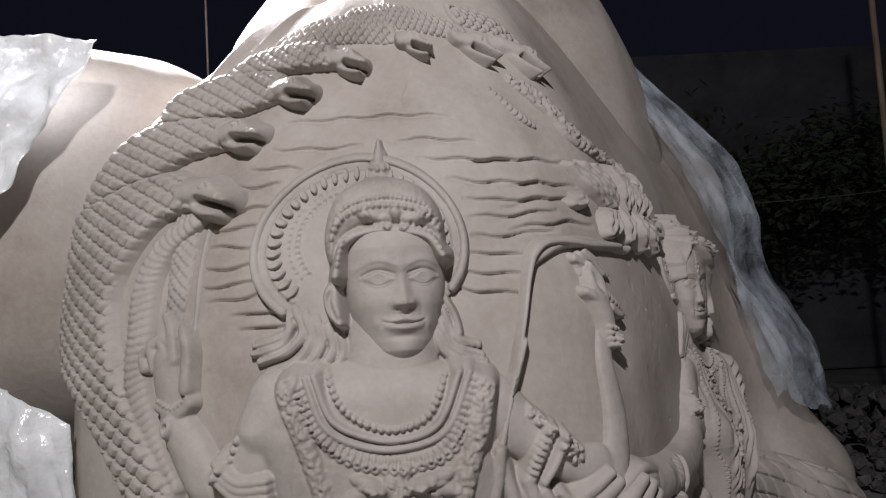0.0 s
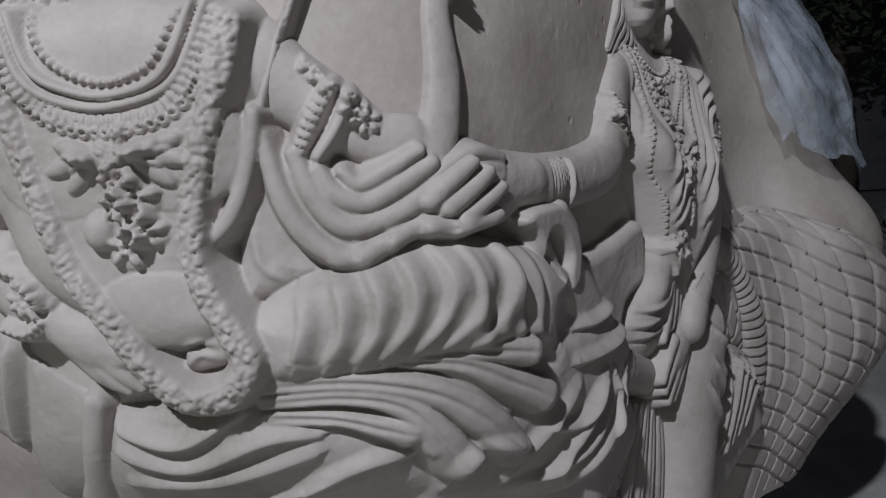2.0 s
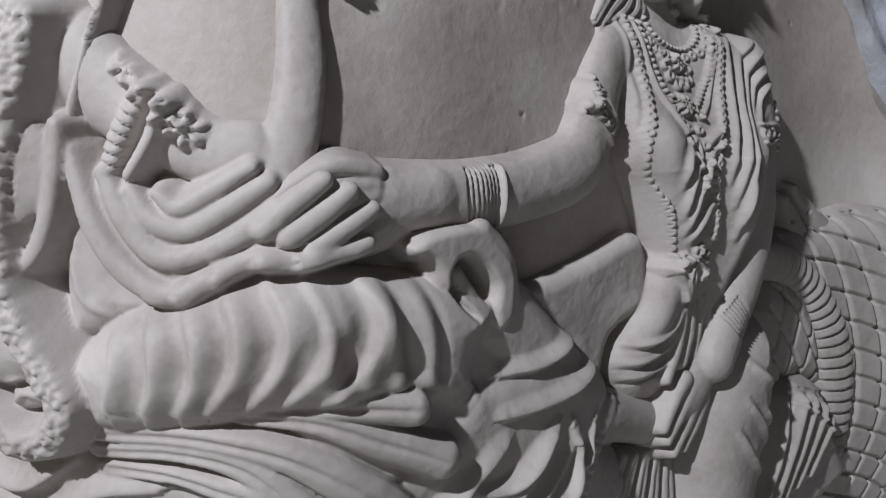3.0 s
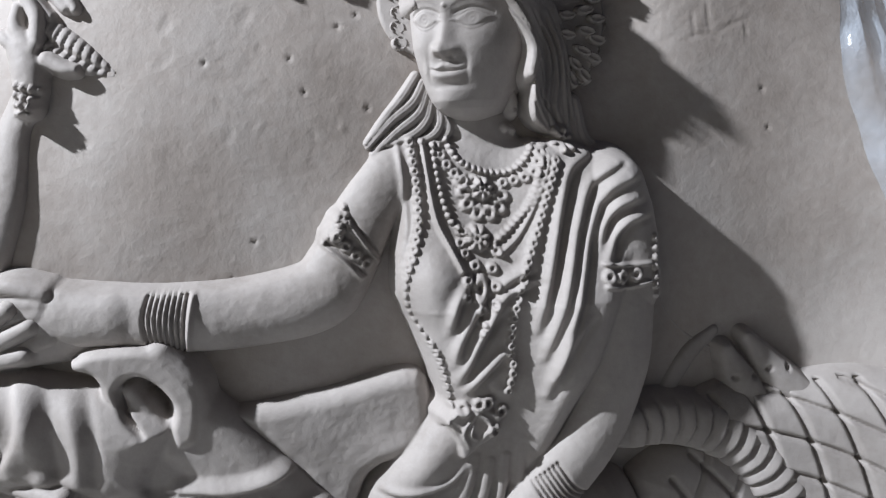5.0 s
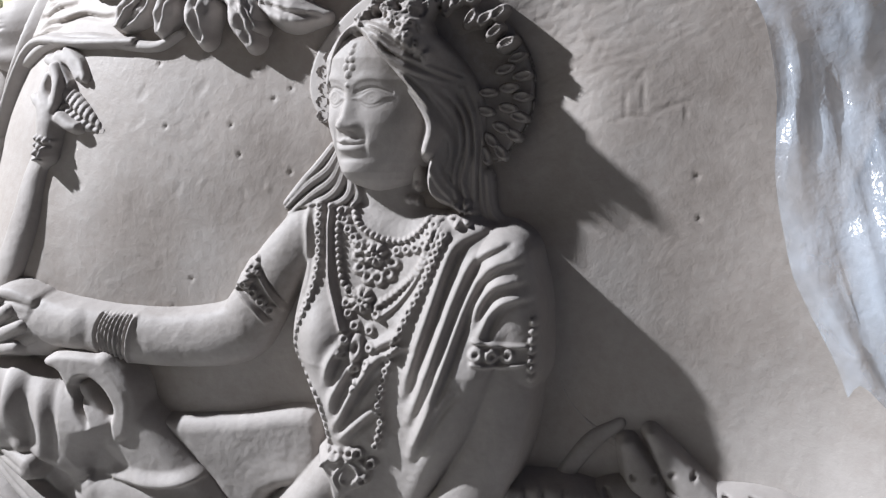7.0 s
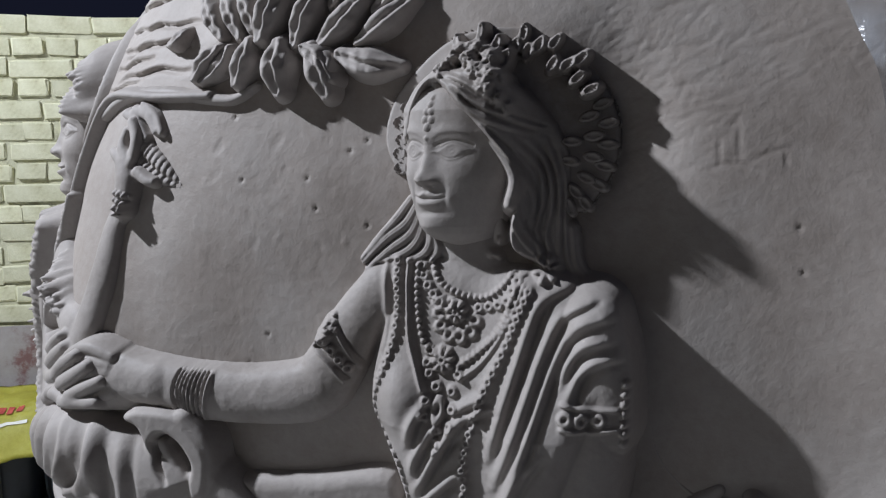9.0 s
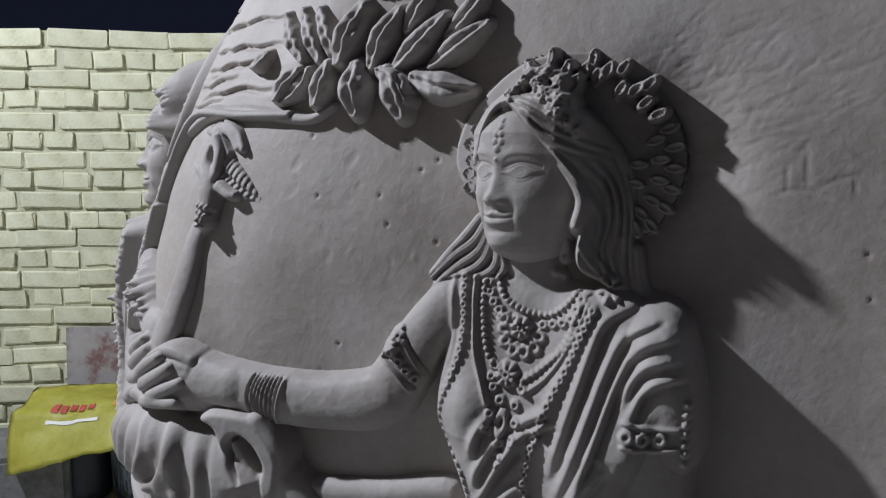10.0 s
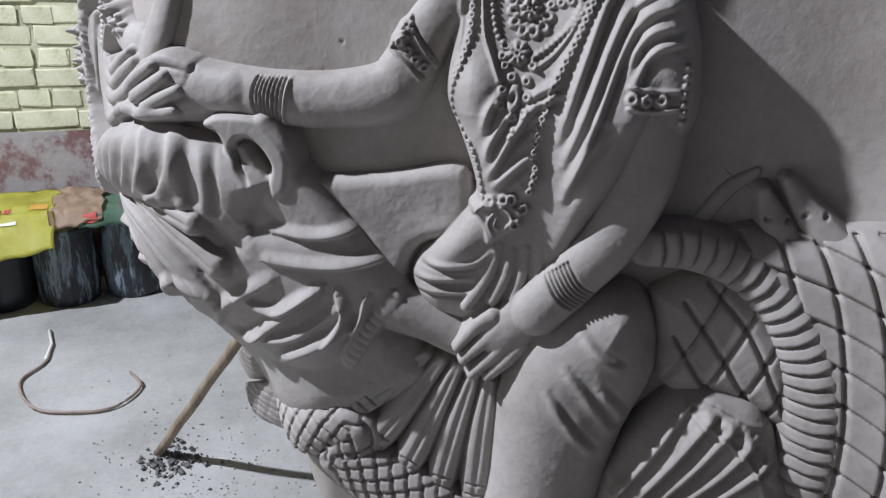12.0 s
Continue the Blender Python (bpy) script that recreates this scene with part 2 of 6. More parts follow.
class Relief:
    """Clay laid on the ground, as heights over a grid of arc s and height z."""

    def __init__(self, s0, s1, z0, z1, step=0.0025, low=-0.02, seed=1):
        self.s, self.z = np.arange(s0, s1, step), np.arange(z0, z1, step)
        self.step, self.low, self.rng = step, low, np.random.default_rng(seed)
        self.h = np.full((len(self.z), len(self.s)), low)

    def box(self, s0, s1, z0, z1):
        i0, i1 = np.searchsorted(self.s, (s0, s1))
        j0, j1 = np.searchsorted(self.z, (z0, z1))
        return slice(j0, j1), slice(i0, i1)

    def near(self, path, reach):
        """For the grid round a path: the window, the distance, the path's further columns there, the way along and the side."""
        p = np.array(path, float)
        m = np.max(reach)
        w = self.box(p[:, 0].min() - m, p[:, 0].max() + m, p[:, 1].min() - m, p[:, 1].max() + m)
        n = (w[0].stop - w[0].start, w[1].stop - w[1].start)
        d, along, side = np.full(n, 9.0), np.zeros(n), np.zeros(n)
        cols = np.zeros((p.shape[1] - 2, *n))
        if not n[0] or not n[1]:
            return w, d, cols, along, side
        s, z = self.s[w[1]], self.z[w[0]]
        length = 0.0
        for a, b in zip(p[:-1], p[1:]):
            e = b[:2] - a[:2]
            l2 = max(e @ e, 1e-12)
            i0, i1 = np.searchsorted(s, (min(a[0], b[0]) - m, max(a[0], b[0]) + m))
            j0, j1 = np.searchsorted(z, (min(a[1], b[1]) - m, max(a[1], b[1]) + m))
            if i1 > i0 and j1 > j0:
                k = (slice(j0, j1), slice(i0, i1))
                ds, dz = s[None, i0:i1] - a[0], z[j0:j1, None] - a[1]
                u = np.clip((ds * e[0] + dz * e[1]) / l2, 0, 1)
                r = np.hypot(ds - u * e[0], dz - u * e[1])
                closer = r < d[k]
                d[k] = np.where(closer, r, d[k])
                along[k] = np.where(closer, length + u * l2 ** 0.5, along[k])
                side[k] = np.where(closer, np.sign(e[0] * dz - e[1] * ds), side[k])
                for c in range(cols.shape[0]):
                    cols[c][k] = np.where(closer, a[2 + c] + u * (b[2 + c] - a[2 + c]), cols[c][k])
            length += l2 ** 0.5
        return w, d, cols, along, side

    def over(self, w, h, soft=0.004):
        """Lays h over the window, blended where it meets what is there."""
        a = self.h[w]
        t = np.clip((soft - np.abs(a - h)) / soft, 0, 1) if soft else 0
        both = np.maximum(a, h) + t * t * soft * 0.25
        self.h[w] = np.where(h > self.low + 0.001, both, a)

    def tube(self, pts, h=0.0, flat=1.0, soft=0.004, n=7, pattern=None):
        """A rounded limb along points (s, z, radius), its foot at height h (or from h[0] to h[1]); pattern(along, across) adds relief."""
        p = spline(pts, n)
        skirt = max(np.max(h), 0) / 3.0 + 0.008
        w, d, cols, along, side = self.near(p, max(q[2] for q in pts) * 1.02 + skirt)
        r = np.maximum(cols[0], 1e-4)
        total = np.hypot(*np.diff(p[:, :2], axis=0).T).sum()
        foot = h if np.isscalar(h) else h[0] + (h[1] - h[0]) * along / total
        inside = d < r
        height = foot + r * flat * np.sqrt(np.clip(1 - (d / r) ** 2, 0, 1))
        if pattern:
            height = height + pattern(along, d * side, r)
        self.over(w, np.where(inside, height, np.maximum(foot - 3.0 * (d - r), self.low)), soft)

    def dome(self, s, z, rs, rz, top, h=0.0, turn=0.0, soft=0.003, power=0.5):
        m = max(rs, rz)
        w = self.box(s - m, s + m, z - m, z + m)
        ds, dz = self.s[None, w[1]] - s, self.z[w[0], None] - z
        c, k = math.cos(radians(turn)), math.sin(radians(turn))
        q = ((ds * c + dz * k) / rs) ** 2 + ((dz * c - ds * k) / rz) ** 2
        self.over(w, np.where(q < 1, h + top * np.clip(1 - q, 0, 1) ** power, self.low), soft)

    def pad(self, poly, top, edge, h=0.0, n=5, soft=0.006):
        """A flat mass with an outline through poly and a rounded edge; top is its height over h, or a function of s and z."""
        p = spline(list(poly) + [poly[0]], n)
        w, d, _, _, _ = self.near(p, edge + max(h, 0) / 3.0 + 0.008)
        if not d.size:
            return
        s, z = self.s[w[1]][None, :], self.z[w[0]][:, None]
        inside = np.zeros(d.shape, bool)
        for a, b in zip(p[:-1], p[1:]):
            if a[1] != b[1]:
                inside ^= ((a[1] > z) != (b[1] > z)) & (s < (b[0] - a[0]) * (z - a[1]) / (b[1] - a[1]) + a[0])
        q = 1 - np.clip(d / edge, 0, 1)
        if callable(top):
            top = top(s, z) - h
        self.over(w, np.where(inside, h + top * np.sqrt(np.clip(1 - q * q, 0, 1)), np.maximum(h - 3.0 * d, self.low)), soft)

    def swell(self, s, z, rs, rz, rise):
        """A soft swelling of what is there."""
        w = self.box(s - 2.5 * rs, s + 2.5 * rs, z - 2.5 * rz, z + 2.5 * rz)
        f = np.exp(-((self.s[None, w[1]] - s) / rs) ** 2 - ((self.z[w[0], None] - z) / rz) ** 2)
        self.h[w] += np.where(self.h[w] > self.low + 0.002, rise * f, 0)

    def line(self, pts, width, rise, n=7, taper=True, on=0.0):
        """A soft ridge (rise > 0) or groove along points, where there is clay above height on."""
        p = spline(pts, n)
        w, d, _, along, _ = self.near(p[:, :2], width * 2.6)
        total = np.hypot(*np.diff(p[:, :2], axis=0).T).sum()
        f = np.exp(-(d / width) ** 2)
        if taper:
            f = f * np.clip(np.sin(math.pi * np.clip(along / total, 0.02, 0.98)), 0, 1) ** 0.4
        self.h[w] += np.where(self.h[w] > on, rise * f, 0)

    def lines(self, many, width, rise, **more):
        for pts in many:
            self.line(pts, width, rise, **more)

    def fold(self, pts, width, rise, n=7, on=0.0):
        """A fold of cloth: one side slopes, the other drops."""
        p = spline(pts, n)
        w, d, _, along, side = self.near(p[:, :2], width)
        total = np.hypot(*np.diff(p[:, :2], axis=0).T).sum()
        x = np.where(side > 0, d / width, d / (0.35 * width))
        f = np.clip(1 - x, 0, 1)
        f = f * f * (3 - 2 * f) * np.clip(np.sin(math.pi * np.clip(along / total, 0.03, 0.97)), 0, 1) ** 0.35
        self.h[w] += np.where(self.h[w] > on, rise * f, 0)

    def folds(self, many, width, rise, **more):
        for pts in many:
            self.fold(pts, width, rise, **more)

    def beads(self, pts, r, rise, gap=2.1, hole=False, n=9):
        """A string of round beads, raised from what they lie on."""
        p = spline(pts, n)[:, :2]
        run = np.concatenate([[0], np.cumsum(np.hypot(*np.diff(p, axis=0).T))])
        for u in np.arange(0, run[-1], gap * r):
            self.bead(np.interp(u, run, p[:, 0]), np.interp(u, run, p[:, 1]), r, rise, hole)

    def bead(self, s, z, r, rise, hole=False, long=1.0, turn=0.0):
        m = r * max(long, 1)
        w = self.box(s - m, s + m, z - m, z + m)
        ds, dz = self.s[None, w[1]] - s, self.z[w[0], None] - z
        c, k = math.cos(radians(turn)), math.sin(radians(turn))
        q = np.hypot((ds * c + dz * k) / (r * long), (dz * c - ds * k) / r)
        f = np.sqrt(np.clip(1 - q * q, 0, 1))
        if hole:
            f = f - 1.1 * np.exp(-(q / 0.36) ** 2)
        self.h[w] += np.where(q < 1, rise * f, 0)

    def flower(self, s, z, r, rise, petals=8):
        """A round boss with petals on a low disc."""
        self.bead(s, z, r, rise * 0.55)
        for i in range(petals):
            a = 360 * i / petals + 11
            self.bead(s + 0.64 * r * math.cos(radians(a)), z + 0.64 * r * math.sin(radians(a)), 0.22 * r, rise * 0.8, long=1.75, turn=a)
        self.bead(s, z, 0.34 * r, rise * 0.9, hole=True)

    def crumbs(self, pts, width, rise, cell=2.2):
        """A knobbly string, like a clay garland."""
        p = spline(pts, 7)
        w, d, _, _, _ = self.near(p[:, :2], width)
        f = np.clip(1.2 * (1 - (d / width) ** 2), 0, 1)
        self.h[w] += np.where(self.h[w] > 0, rise * f * (value_noise(d.shape, cell, self.rng) + 0.6 * value_noise(d.shape, cell * 0.6, self.rng)), 0)

    def worked(self, rise=0.0004, cell=9):
        """The unevenness of work by hand."""
        n = value_noise(self.h.shape, cell, self.rng) + 0.5 * value_noise(self.h.shape, cell * 0.35, self.rng) + 1.8 * value_noise(self.h.shape, cell * 4, self.rng)
        self.h += np.where(self.h > self.low + 0.004, rise * n, 0)

    def arrays(self, keep=-0.010):
        """Vertices and faces, where the clay stands above the ground."""
        h = self.h
        for _ in range(5):
            f = np.pad(h, 1, mode="edge")
            f = (f[:-2] + 2 * f[1:-1] + f[2:]) / 4
            f = (f[:, :-2] + 2 * f[:, 1:-1] + f[:, 2:]) / 4
            steep = np.maximum(np.abs(np.gradient(f, axis=0)), np.abs(np.gradient(f, axis=1))) / self.step
            mix = np.clip((steep - 1.6) / 1.2, 0, 1)
            h = np.where(self.h < -0.5, self.h, h + (f - h) * mix)
        used = h > keep
        cell = used[:-1, :-1] | used[1:, :-1] | used[:-1, 1:] | used[1:, 1:]
        j, i = np.nonzero(cell)
        n = len(self.s)
        quads = np.stack([j * n + i, j * n + i + 1, (j + 1) * n + i + 1, (j + 1) * n + i], 1)
        ids, back = np.unique(quads, return_inverse=True)
        s, z = self.s[ids % n], self.z[ids // n]
        x, y, zz = ground_place(s, z, h.ravel()[ids])
        return np.stack([x, y, zz], 1), back.reshape(quads.shape)


def clay_thing(name, pieces, mat, label, category, group=""):
    """One mesh out of reliefs and other (vertices, faces) pieces."""
    verts, quads, n = [], [], 0
    for v, q in pieces:
        verts.append(v)
        quads.append(q + n)
        n += len(v)
    ob = new(name, array_mesh(name, np.vstack(verts), np.vstack(quads), mat))
    return tagged(ob, label, category, group)


FACE_V = [-0.10, -0.05, 0.0, 0.05, 0.12, 0.25, 0.40, 0.55, 0.70, 0.85, 0.97, 1.05, 1.15, 1.38]
FACE_A = [0.06, 0.16, 0.215, 0.25, 0.285, 0.335, 0.375, 0.395, 0.40, 0.385, 0.35, 0.28, 0.16, 0.03]
FACE_B = [0.10, 0.28, 0.37, 0.41, 0.425, 0.43, 0.435, 0.425, 0.44, 0.42, 0.35, 0.20, -0.10, -0.2]


def carved_head(s, z, h, size, yaw, eye, nose, mouth, wide=1.0, lips=0.15, pitch=0.0, flat=1.0, studs=()):
    """A clay face, size metres from chin (at z) to hairline; eye, nose and mouth are heights as shares of size."""
    v, th = np.linspace(-0.10, 1.15, 190)[:, None], np.radians(np.linspace(-105, 105, 170))[None, :]
    a, b = np.interp(v, FACE_V, FACE_A) * wide, np.interp(v, FACE_V, FACE_B)
    x = a * np.sin(th)
    d = b * np.sign(np.cos(th)) * np.abs(np.cos(th)) ** 0.85
    front = np.clip(np.cos(th) * 1.6, 0, 1)
    bump = lambda cx, cv, wx, wv: np.exp(-((x - cx) / wx) ** 2 - ((v - cv) / wv) ** 2)
    rise = np.zeros(np.broadcast(v, th).shape)
    up = np.clip((v - nose) / (eye + 0.04 - nose), 0, 1)
    ridge = np.where(v >= nose, 0.094 - 0.074 * up ** 0.8, 0.094 * ease(1 - (nose - v) / 0.075))
    ridge = np.where(v > eye + 0.04, ridge * np.exp(-((v - eye - 0.04) / 0.10) ** 2), ridge)
    rise += ridge * np.exp(-(np.abs(x) / (0.066 - 0.020 * up)) ** 2.0)
    for side in (-1, 1):
        rise += 0.040 * bump(side * 0.070, nose + 0.010, 0.034, 0.034)
        rise -= 0.03 * bump(side * 0.045, nose - 0.034, 0.022, 0.014)
        ex = side * 0.175
        rise -= 0.040 * bump(ex * 0.92, eye + 0.005, 0.105, 0.060)
        lens = ((x - ex) / 0.110) ** 2 + ((v - eye - 0.10 * (x - ex) * side * 0.6) / (0.050 * np.clip(1 - ((x - ex) / 0.13) ** 2, 0.05, 1))) ** 2
        rise += 0.034 * np.sqrt(np.clip(1 - lens, 0, 1)) + 0.010 * np.exp(-((lens - 1.4) / 0.45) ** 2)
        iris = np.hypot(x - ex, v - eye) / 0.028
        rise -= 0.004 * np.exp(-((iris - 1) / 0.3) ** 2) + 0.006 * np.exp(-(iris / 0.4) ** 2)
        lid = np.abs(x - ex) < 0.13
        arc = eye + 0.068 - 2.2 * (x - ex) ** 2
        rise -= np.where(lid, 0.012 * np.exp(-((v - arc) / 0.010) ** 2), 0)
        brow = eye + 0.130 - 2.4 * (x - ex * 1.05) ** 2
        rise += 0.013 * np.exp(-((v - brow - 0.008) / np.where(v > brow + 0.008, 0.040, 0.018)) ** 2) * np.exp(-((x - ex * 1.05) / 0.15) ** 4)
        rise += 0.030 * bump(side * 0.22, nose + 0.03, 0.12, 0.12)
        rise -= 0.008 * bump(side * (0.115 + 0.25 * 0.1), (nose + mouth) / 2 + 0.01, 0.022, 0.07)
    rise += 0.026 * bump(0, nose + 0.028, 0.050, 0.036)
    bow = 0.012 * np.cos(x / lips * 1.5 * math.pi) * (np.abs(x) < lips)
    lip = np.clip(1 - (np.abs(x) / lips) ** 2, 0, 1) ** 0.7
    smile = mouth + 0.9 * x * x
    rise += 0.028 * lip * np.exp(-((v - smile - 0.024 - bow) / 0.020) ** 2)
    rise += 0.036 * lip * np.exp(-((v - smile + 0.034) / 0.026) ** 2)
    rise -= 0.020 * np.clip(1 - (np.abs(x) / (lips * 1.1)) ** 4, 0, 1) * np.exp(-((v - smile) / 0.008) ** 2)
    rise += 0.018 * bump(-lips * 1.25, mouth, 0.03, 0.05) + 0.018 * bump(lips * 1.25, mouth, 0.03, 0.05) + 0.020 * bump(0, mouth, 0.16, 0.10)
    rise -= 0.010 * bump(0, nose - 0.075, 0.02, 0.03) + 0.020 * bump(0, mouth - 0.095, 0.11, 0.026)
    rise += 0.040 * bump(0, 0.055, 0.11, 0.07)
    rise -= 0.02 * bump(-0.33, 0.72, 0.06, 0.12) + 0.02 * bump(0.33, 0.72, 0.06, 0.12)
    for sx, sv, sr in studs:
        rise += 0.8 * sr * np.sqrt(np.clip(1 - ((x - sx) ** 2 + (v - sv) ** 2) / sr ** 2, 0, 1))
    d = d + rise * front
    cx, cy, tx, ty = (float(np.interp(s, ARC, q)) for q in (CURVE[:, 0], CURVE[:, 1], TANG[:, 0], TANG[:, 1]))
    px, py, _ = ground_place(s, z + 0.4 * size, h)
    cx, cy = float(px), float(py)
    out = Vector((ty, -tx, 0))
    out.rotate(Euler((0, 0, radians(yaw))))
    right = Vector((-out.y, out.x, 0))
    cp, sp = math.cos(radians(pitch)), math.sin(radians(pitch))
    v, x = np.broadcast_to(v, d.shape), np.broadcast_to(x, d.shape)
    f, u = (d * cp - (v - 0.4) * sp) * size, ((v - 0.4) * cp + d * sp + 0.4) * size
    far = Vector((ty, -tx, 0))
    place = np.stack([cx + out.x * f + right.x * x * size, cy + out.y * f + right.y * x * size, z + u], -1)
    sink = (1 - flat) * ((place[..., 0] - cx) * far.x + (place[..., 1] - cy) * far.y)
    place[..., 0] -= sink * far.x
    place[..., 1] -= sink * far.y
    n, m = d.shape
    j, i = np.mgrid[0:n - 1, 0:m - 1]
    quads = np.stack([j * m + i, j * m + i + 1, (j + 1) * m + i + 1, (j + 1) * m + i], -1).reshape(-1, 4)
    return place.reshape(-1, 3), quads


def scaly(size, cut=0.003, lift=0.004):
    """Overlapping scales: crossing cuts along and across a snake's body."""
    def pattern(u, v, r):
        a, b = (u + v) / size, (u - v) / size
        fa, fb = a - np.floor(a), b - np.floor(b)
        return lift * (fa * 0.5 + fb * 0.5) - cut * (np.exp(-(np.minimum(fa, 1 - fa) / 0.09) ** 2) + np.exp(-(np.minimum(fb, 1 - fb) / 0.09) ** 2)) - lift * 0.5
    return pattern


def ribbed(size, cut=0.003):
    def pattern(u, v, r):
        a = (u + 0.12 * np.abs(v)) / size
        f = a - np.floor(a)
        return cut * (f - 0.5) - cut * np.exp(-(np.minimum(f, 1 - f) / 0.12) ** 2)
    return pattern

# ---- the clay ground of the sculpture ----


def clay_ground():
    g = Relief(0.08, 2.78, 0.36, 2.32, 0.0028, low=-1.0, seed=3)
    g.h[:] = 0.0
    s, z = g.s[None, :], g.z[:, None]
    g.h += 0.004 * value_noise(g.h.shape, 60, g.rng) + 0.0008 * value_noise(g.h.shape, 22, g.rng) + 0.0002 * value_noise(g.h.shape, 5, g.rng)
    g.h -= 0.030 * np.exp(-((s - 2.03) / 0.06) ** 2 - ((z - 1.43) / 0.12) ** 2)
    # water lines
    waves = [[(0.750, 1.650), (0.808, 1.650), (0.863, 1.644)], [(0.726, 1.625), (0.781, 1.620), (0.827, 1.624)], [(0.723, 1.579), (0.768, 1.586), (0.815, 1.585)], [(0.695, 1.555), (0.745, 1.554), (0.794, 1.561)],
             [(0.703, 1.528), (0.752, 1.527), (0.793, 1.525)], [(0.695, 1.493), (0.749, 1.495), (0.802, 1.499)], [(0.700, 1.469), (0.756, 1.468), (0.811, 1.476)], [(0.728, 1.445), (0.781, 1.449), (0.833, 1.460)],
             [(0.778, 1.428), (0.825, 1.425), (0.869, 1.433)], [(0.795, 1.403), (0.836, 1.409), (0.874, 1.408)], [(0.790, 1.682), (0.886, 1.678), (0.982, 1.680)], [(0.794, 1.728), (0.928, 1.730), (1.060, 1.730), (1.198, 1.725)],
             [(1.055, 1.685), (1.142, 1.684), (1.235, 1.677)], [(1.098, 1.652), (1.194, 1.648), (1.307, 1.645)], [(1.150, 1.616), (1.229, 1.609), (1.356, 1.610)], [(1.173, 1.586), (1.240, 1.579), (1.357, 1.584)],
             [(1.175, 1.555), (1.252, 1.554), (1.371, 1.565)], [(1.172, 1.524), (1.242, 1.524), (1.358, 1.535)], [(1.161, 1.498), (1.212, 1.498), (1.264, 1.491)], [(1.142, 1.474), (1.194, 1.468), (1.249, 1.465)],
             [(1.123, 1.457), (1.169, 1.442), (1.241, 1.438)], [(1.178, 1.644), (1.375, 1.650), (1.470, 1.649)], [(1.255, 1.602), (1.372, 1.609), (1.462, 1.606)], [(1.246, 1.568), (1.374, 1.584), (1.457, 1.575)], [(1.248, 1.534), (1.385, 1.544), (1.464, 1.542)]]
    for k, w in enumerate(waves):
        w = [(p[0], p[1] + 0.0022 * math.sin(p[0] * 62 + 1.7 * k)) for p in spline(w, 7)]
        g.line(w, 0.0031, -0.0080, n=1, on=-1)
        g.line([(a, b + 0.006) for a, b in w], 0.004, 0.0015, n=1, on=-1)
    # a crack and knife scratches in the plain clay
    g.line([(1.093, 1.818), (1.103, 1.789), (1.085, 1.762), (1.090, 1.735)], 0.003, -0.002, on=-1)
    for k in range(260):
        cs, cz = g.rng.normal(2.09, 0.065), g.rng.normal(1.515, 0.055)
        a, l = radians(g.rng.normal(27, 22)), g.rng.uniform(0.01, 0.05)
        g.line([(cs, cz), (cs + 0.5 * l * math.cos(a), cz + 0.5 * l * math.sin(a) + 0.001), (cs + l * math.cos(a), cz + l * math.sin(a))], 0.0016, -0.0005, n=3, on=-1)
    for w in ([(2.162, 1.464), (2.165, 1.421)], [(2.174, 1.420), (2.196, 1.430), (2.216, 1.436)], [(2.129, 1.412), (2.160, 1.418), (2.194, 1.407)], [(2.143, 1.446), (2.144, 1.415)], [(2.210, 1.433), (2.212, 1.410)]):
        g.line(w, 0.0020, -0.0011, on=-1)
    # nail holes and little dents
    for c in ([(1.742, 1.447)], [(1.697, 1.473)], [(1.557, 1.478)], [(1.667, 1.402)], [(1.623, 1.490)], [(1.721, 1.435)], [(1.617, 1.210)], [(1.747, 1.346)], [(2.225, 1.351)], [(2.229, 1.304)], [(1.576, 1.400)], [(1.680, 1.366)]):
        g.bead(c[0][0], c[0][1], 0.0034, -0.0022)
    for k in range(60):
        g.bead(g.rng.uniform(1.40, 1.72), g.rng.uniform(1.12, 1.50), g.rng.uniform(0.003, 0.008), g.rng.uniform(-0.0008, 0.0006), long=g.rng.uniform(1, 2.5), turn=g.rng.uniform(0, 180))
    rim = np.array([(0.290, 1.477), (0.260, 1.591), (0.390, 1.659), (0.494, 1.748), (0.523, 1.814), (0.601, 1.861), (0.743, 1.894), (0.889, 1.926), (1.058, 1.952)])
    top = np.interp(g.s, rim[:, 0], rim[:, 1], left=rim[0, 1] - 0.25, right=2.4)[None, :]
    g.h -= 1.6 * np.clip(z - top + 0.05, 0, 1) ** 2
    g.h = np.where(z > top + 0.16, -1.0, g.h)
    bottom = np.interp(g.s, [0, 1.25, 1.5, 1.75, 2.8], [0.60, 0.62, 0.50, 0.36, 0.36])
    g.h = np.where(z < bottom[None, :], -1.0, g.h)
    return clay_thing("clay_mound", [g.arrays(keep=-0.5)], BARE_CLAY, "smooth grey-brown damp clay mound carrying the carved figures", "clay sculpture")


clay_ground()

# ---- the seated man ----


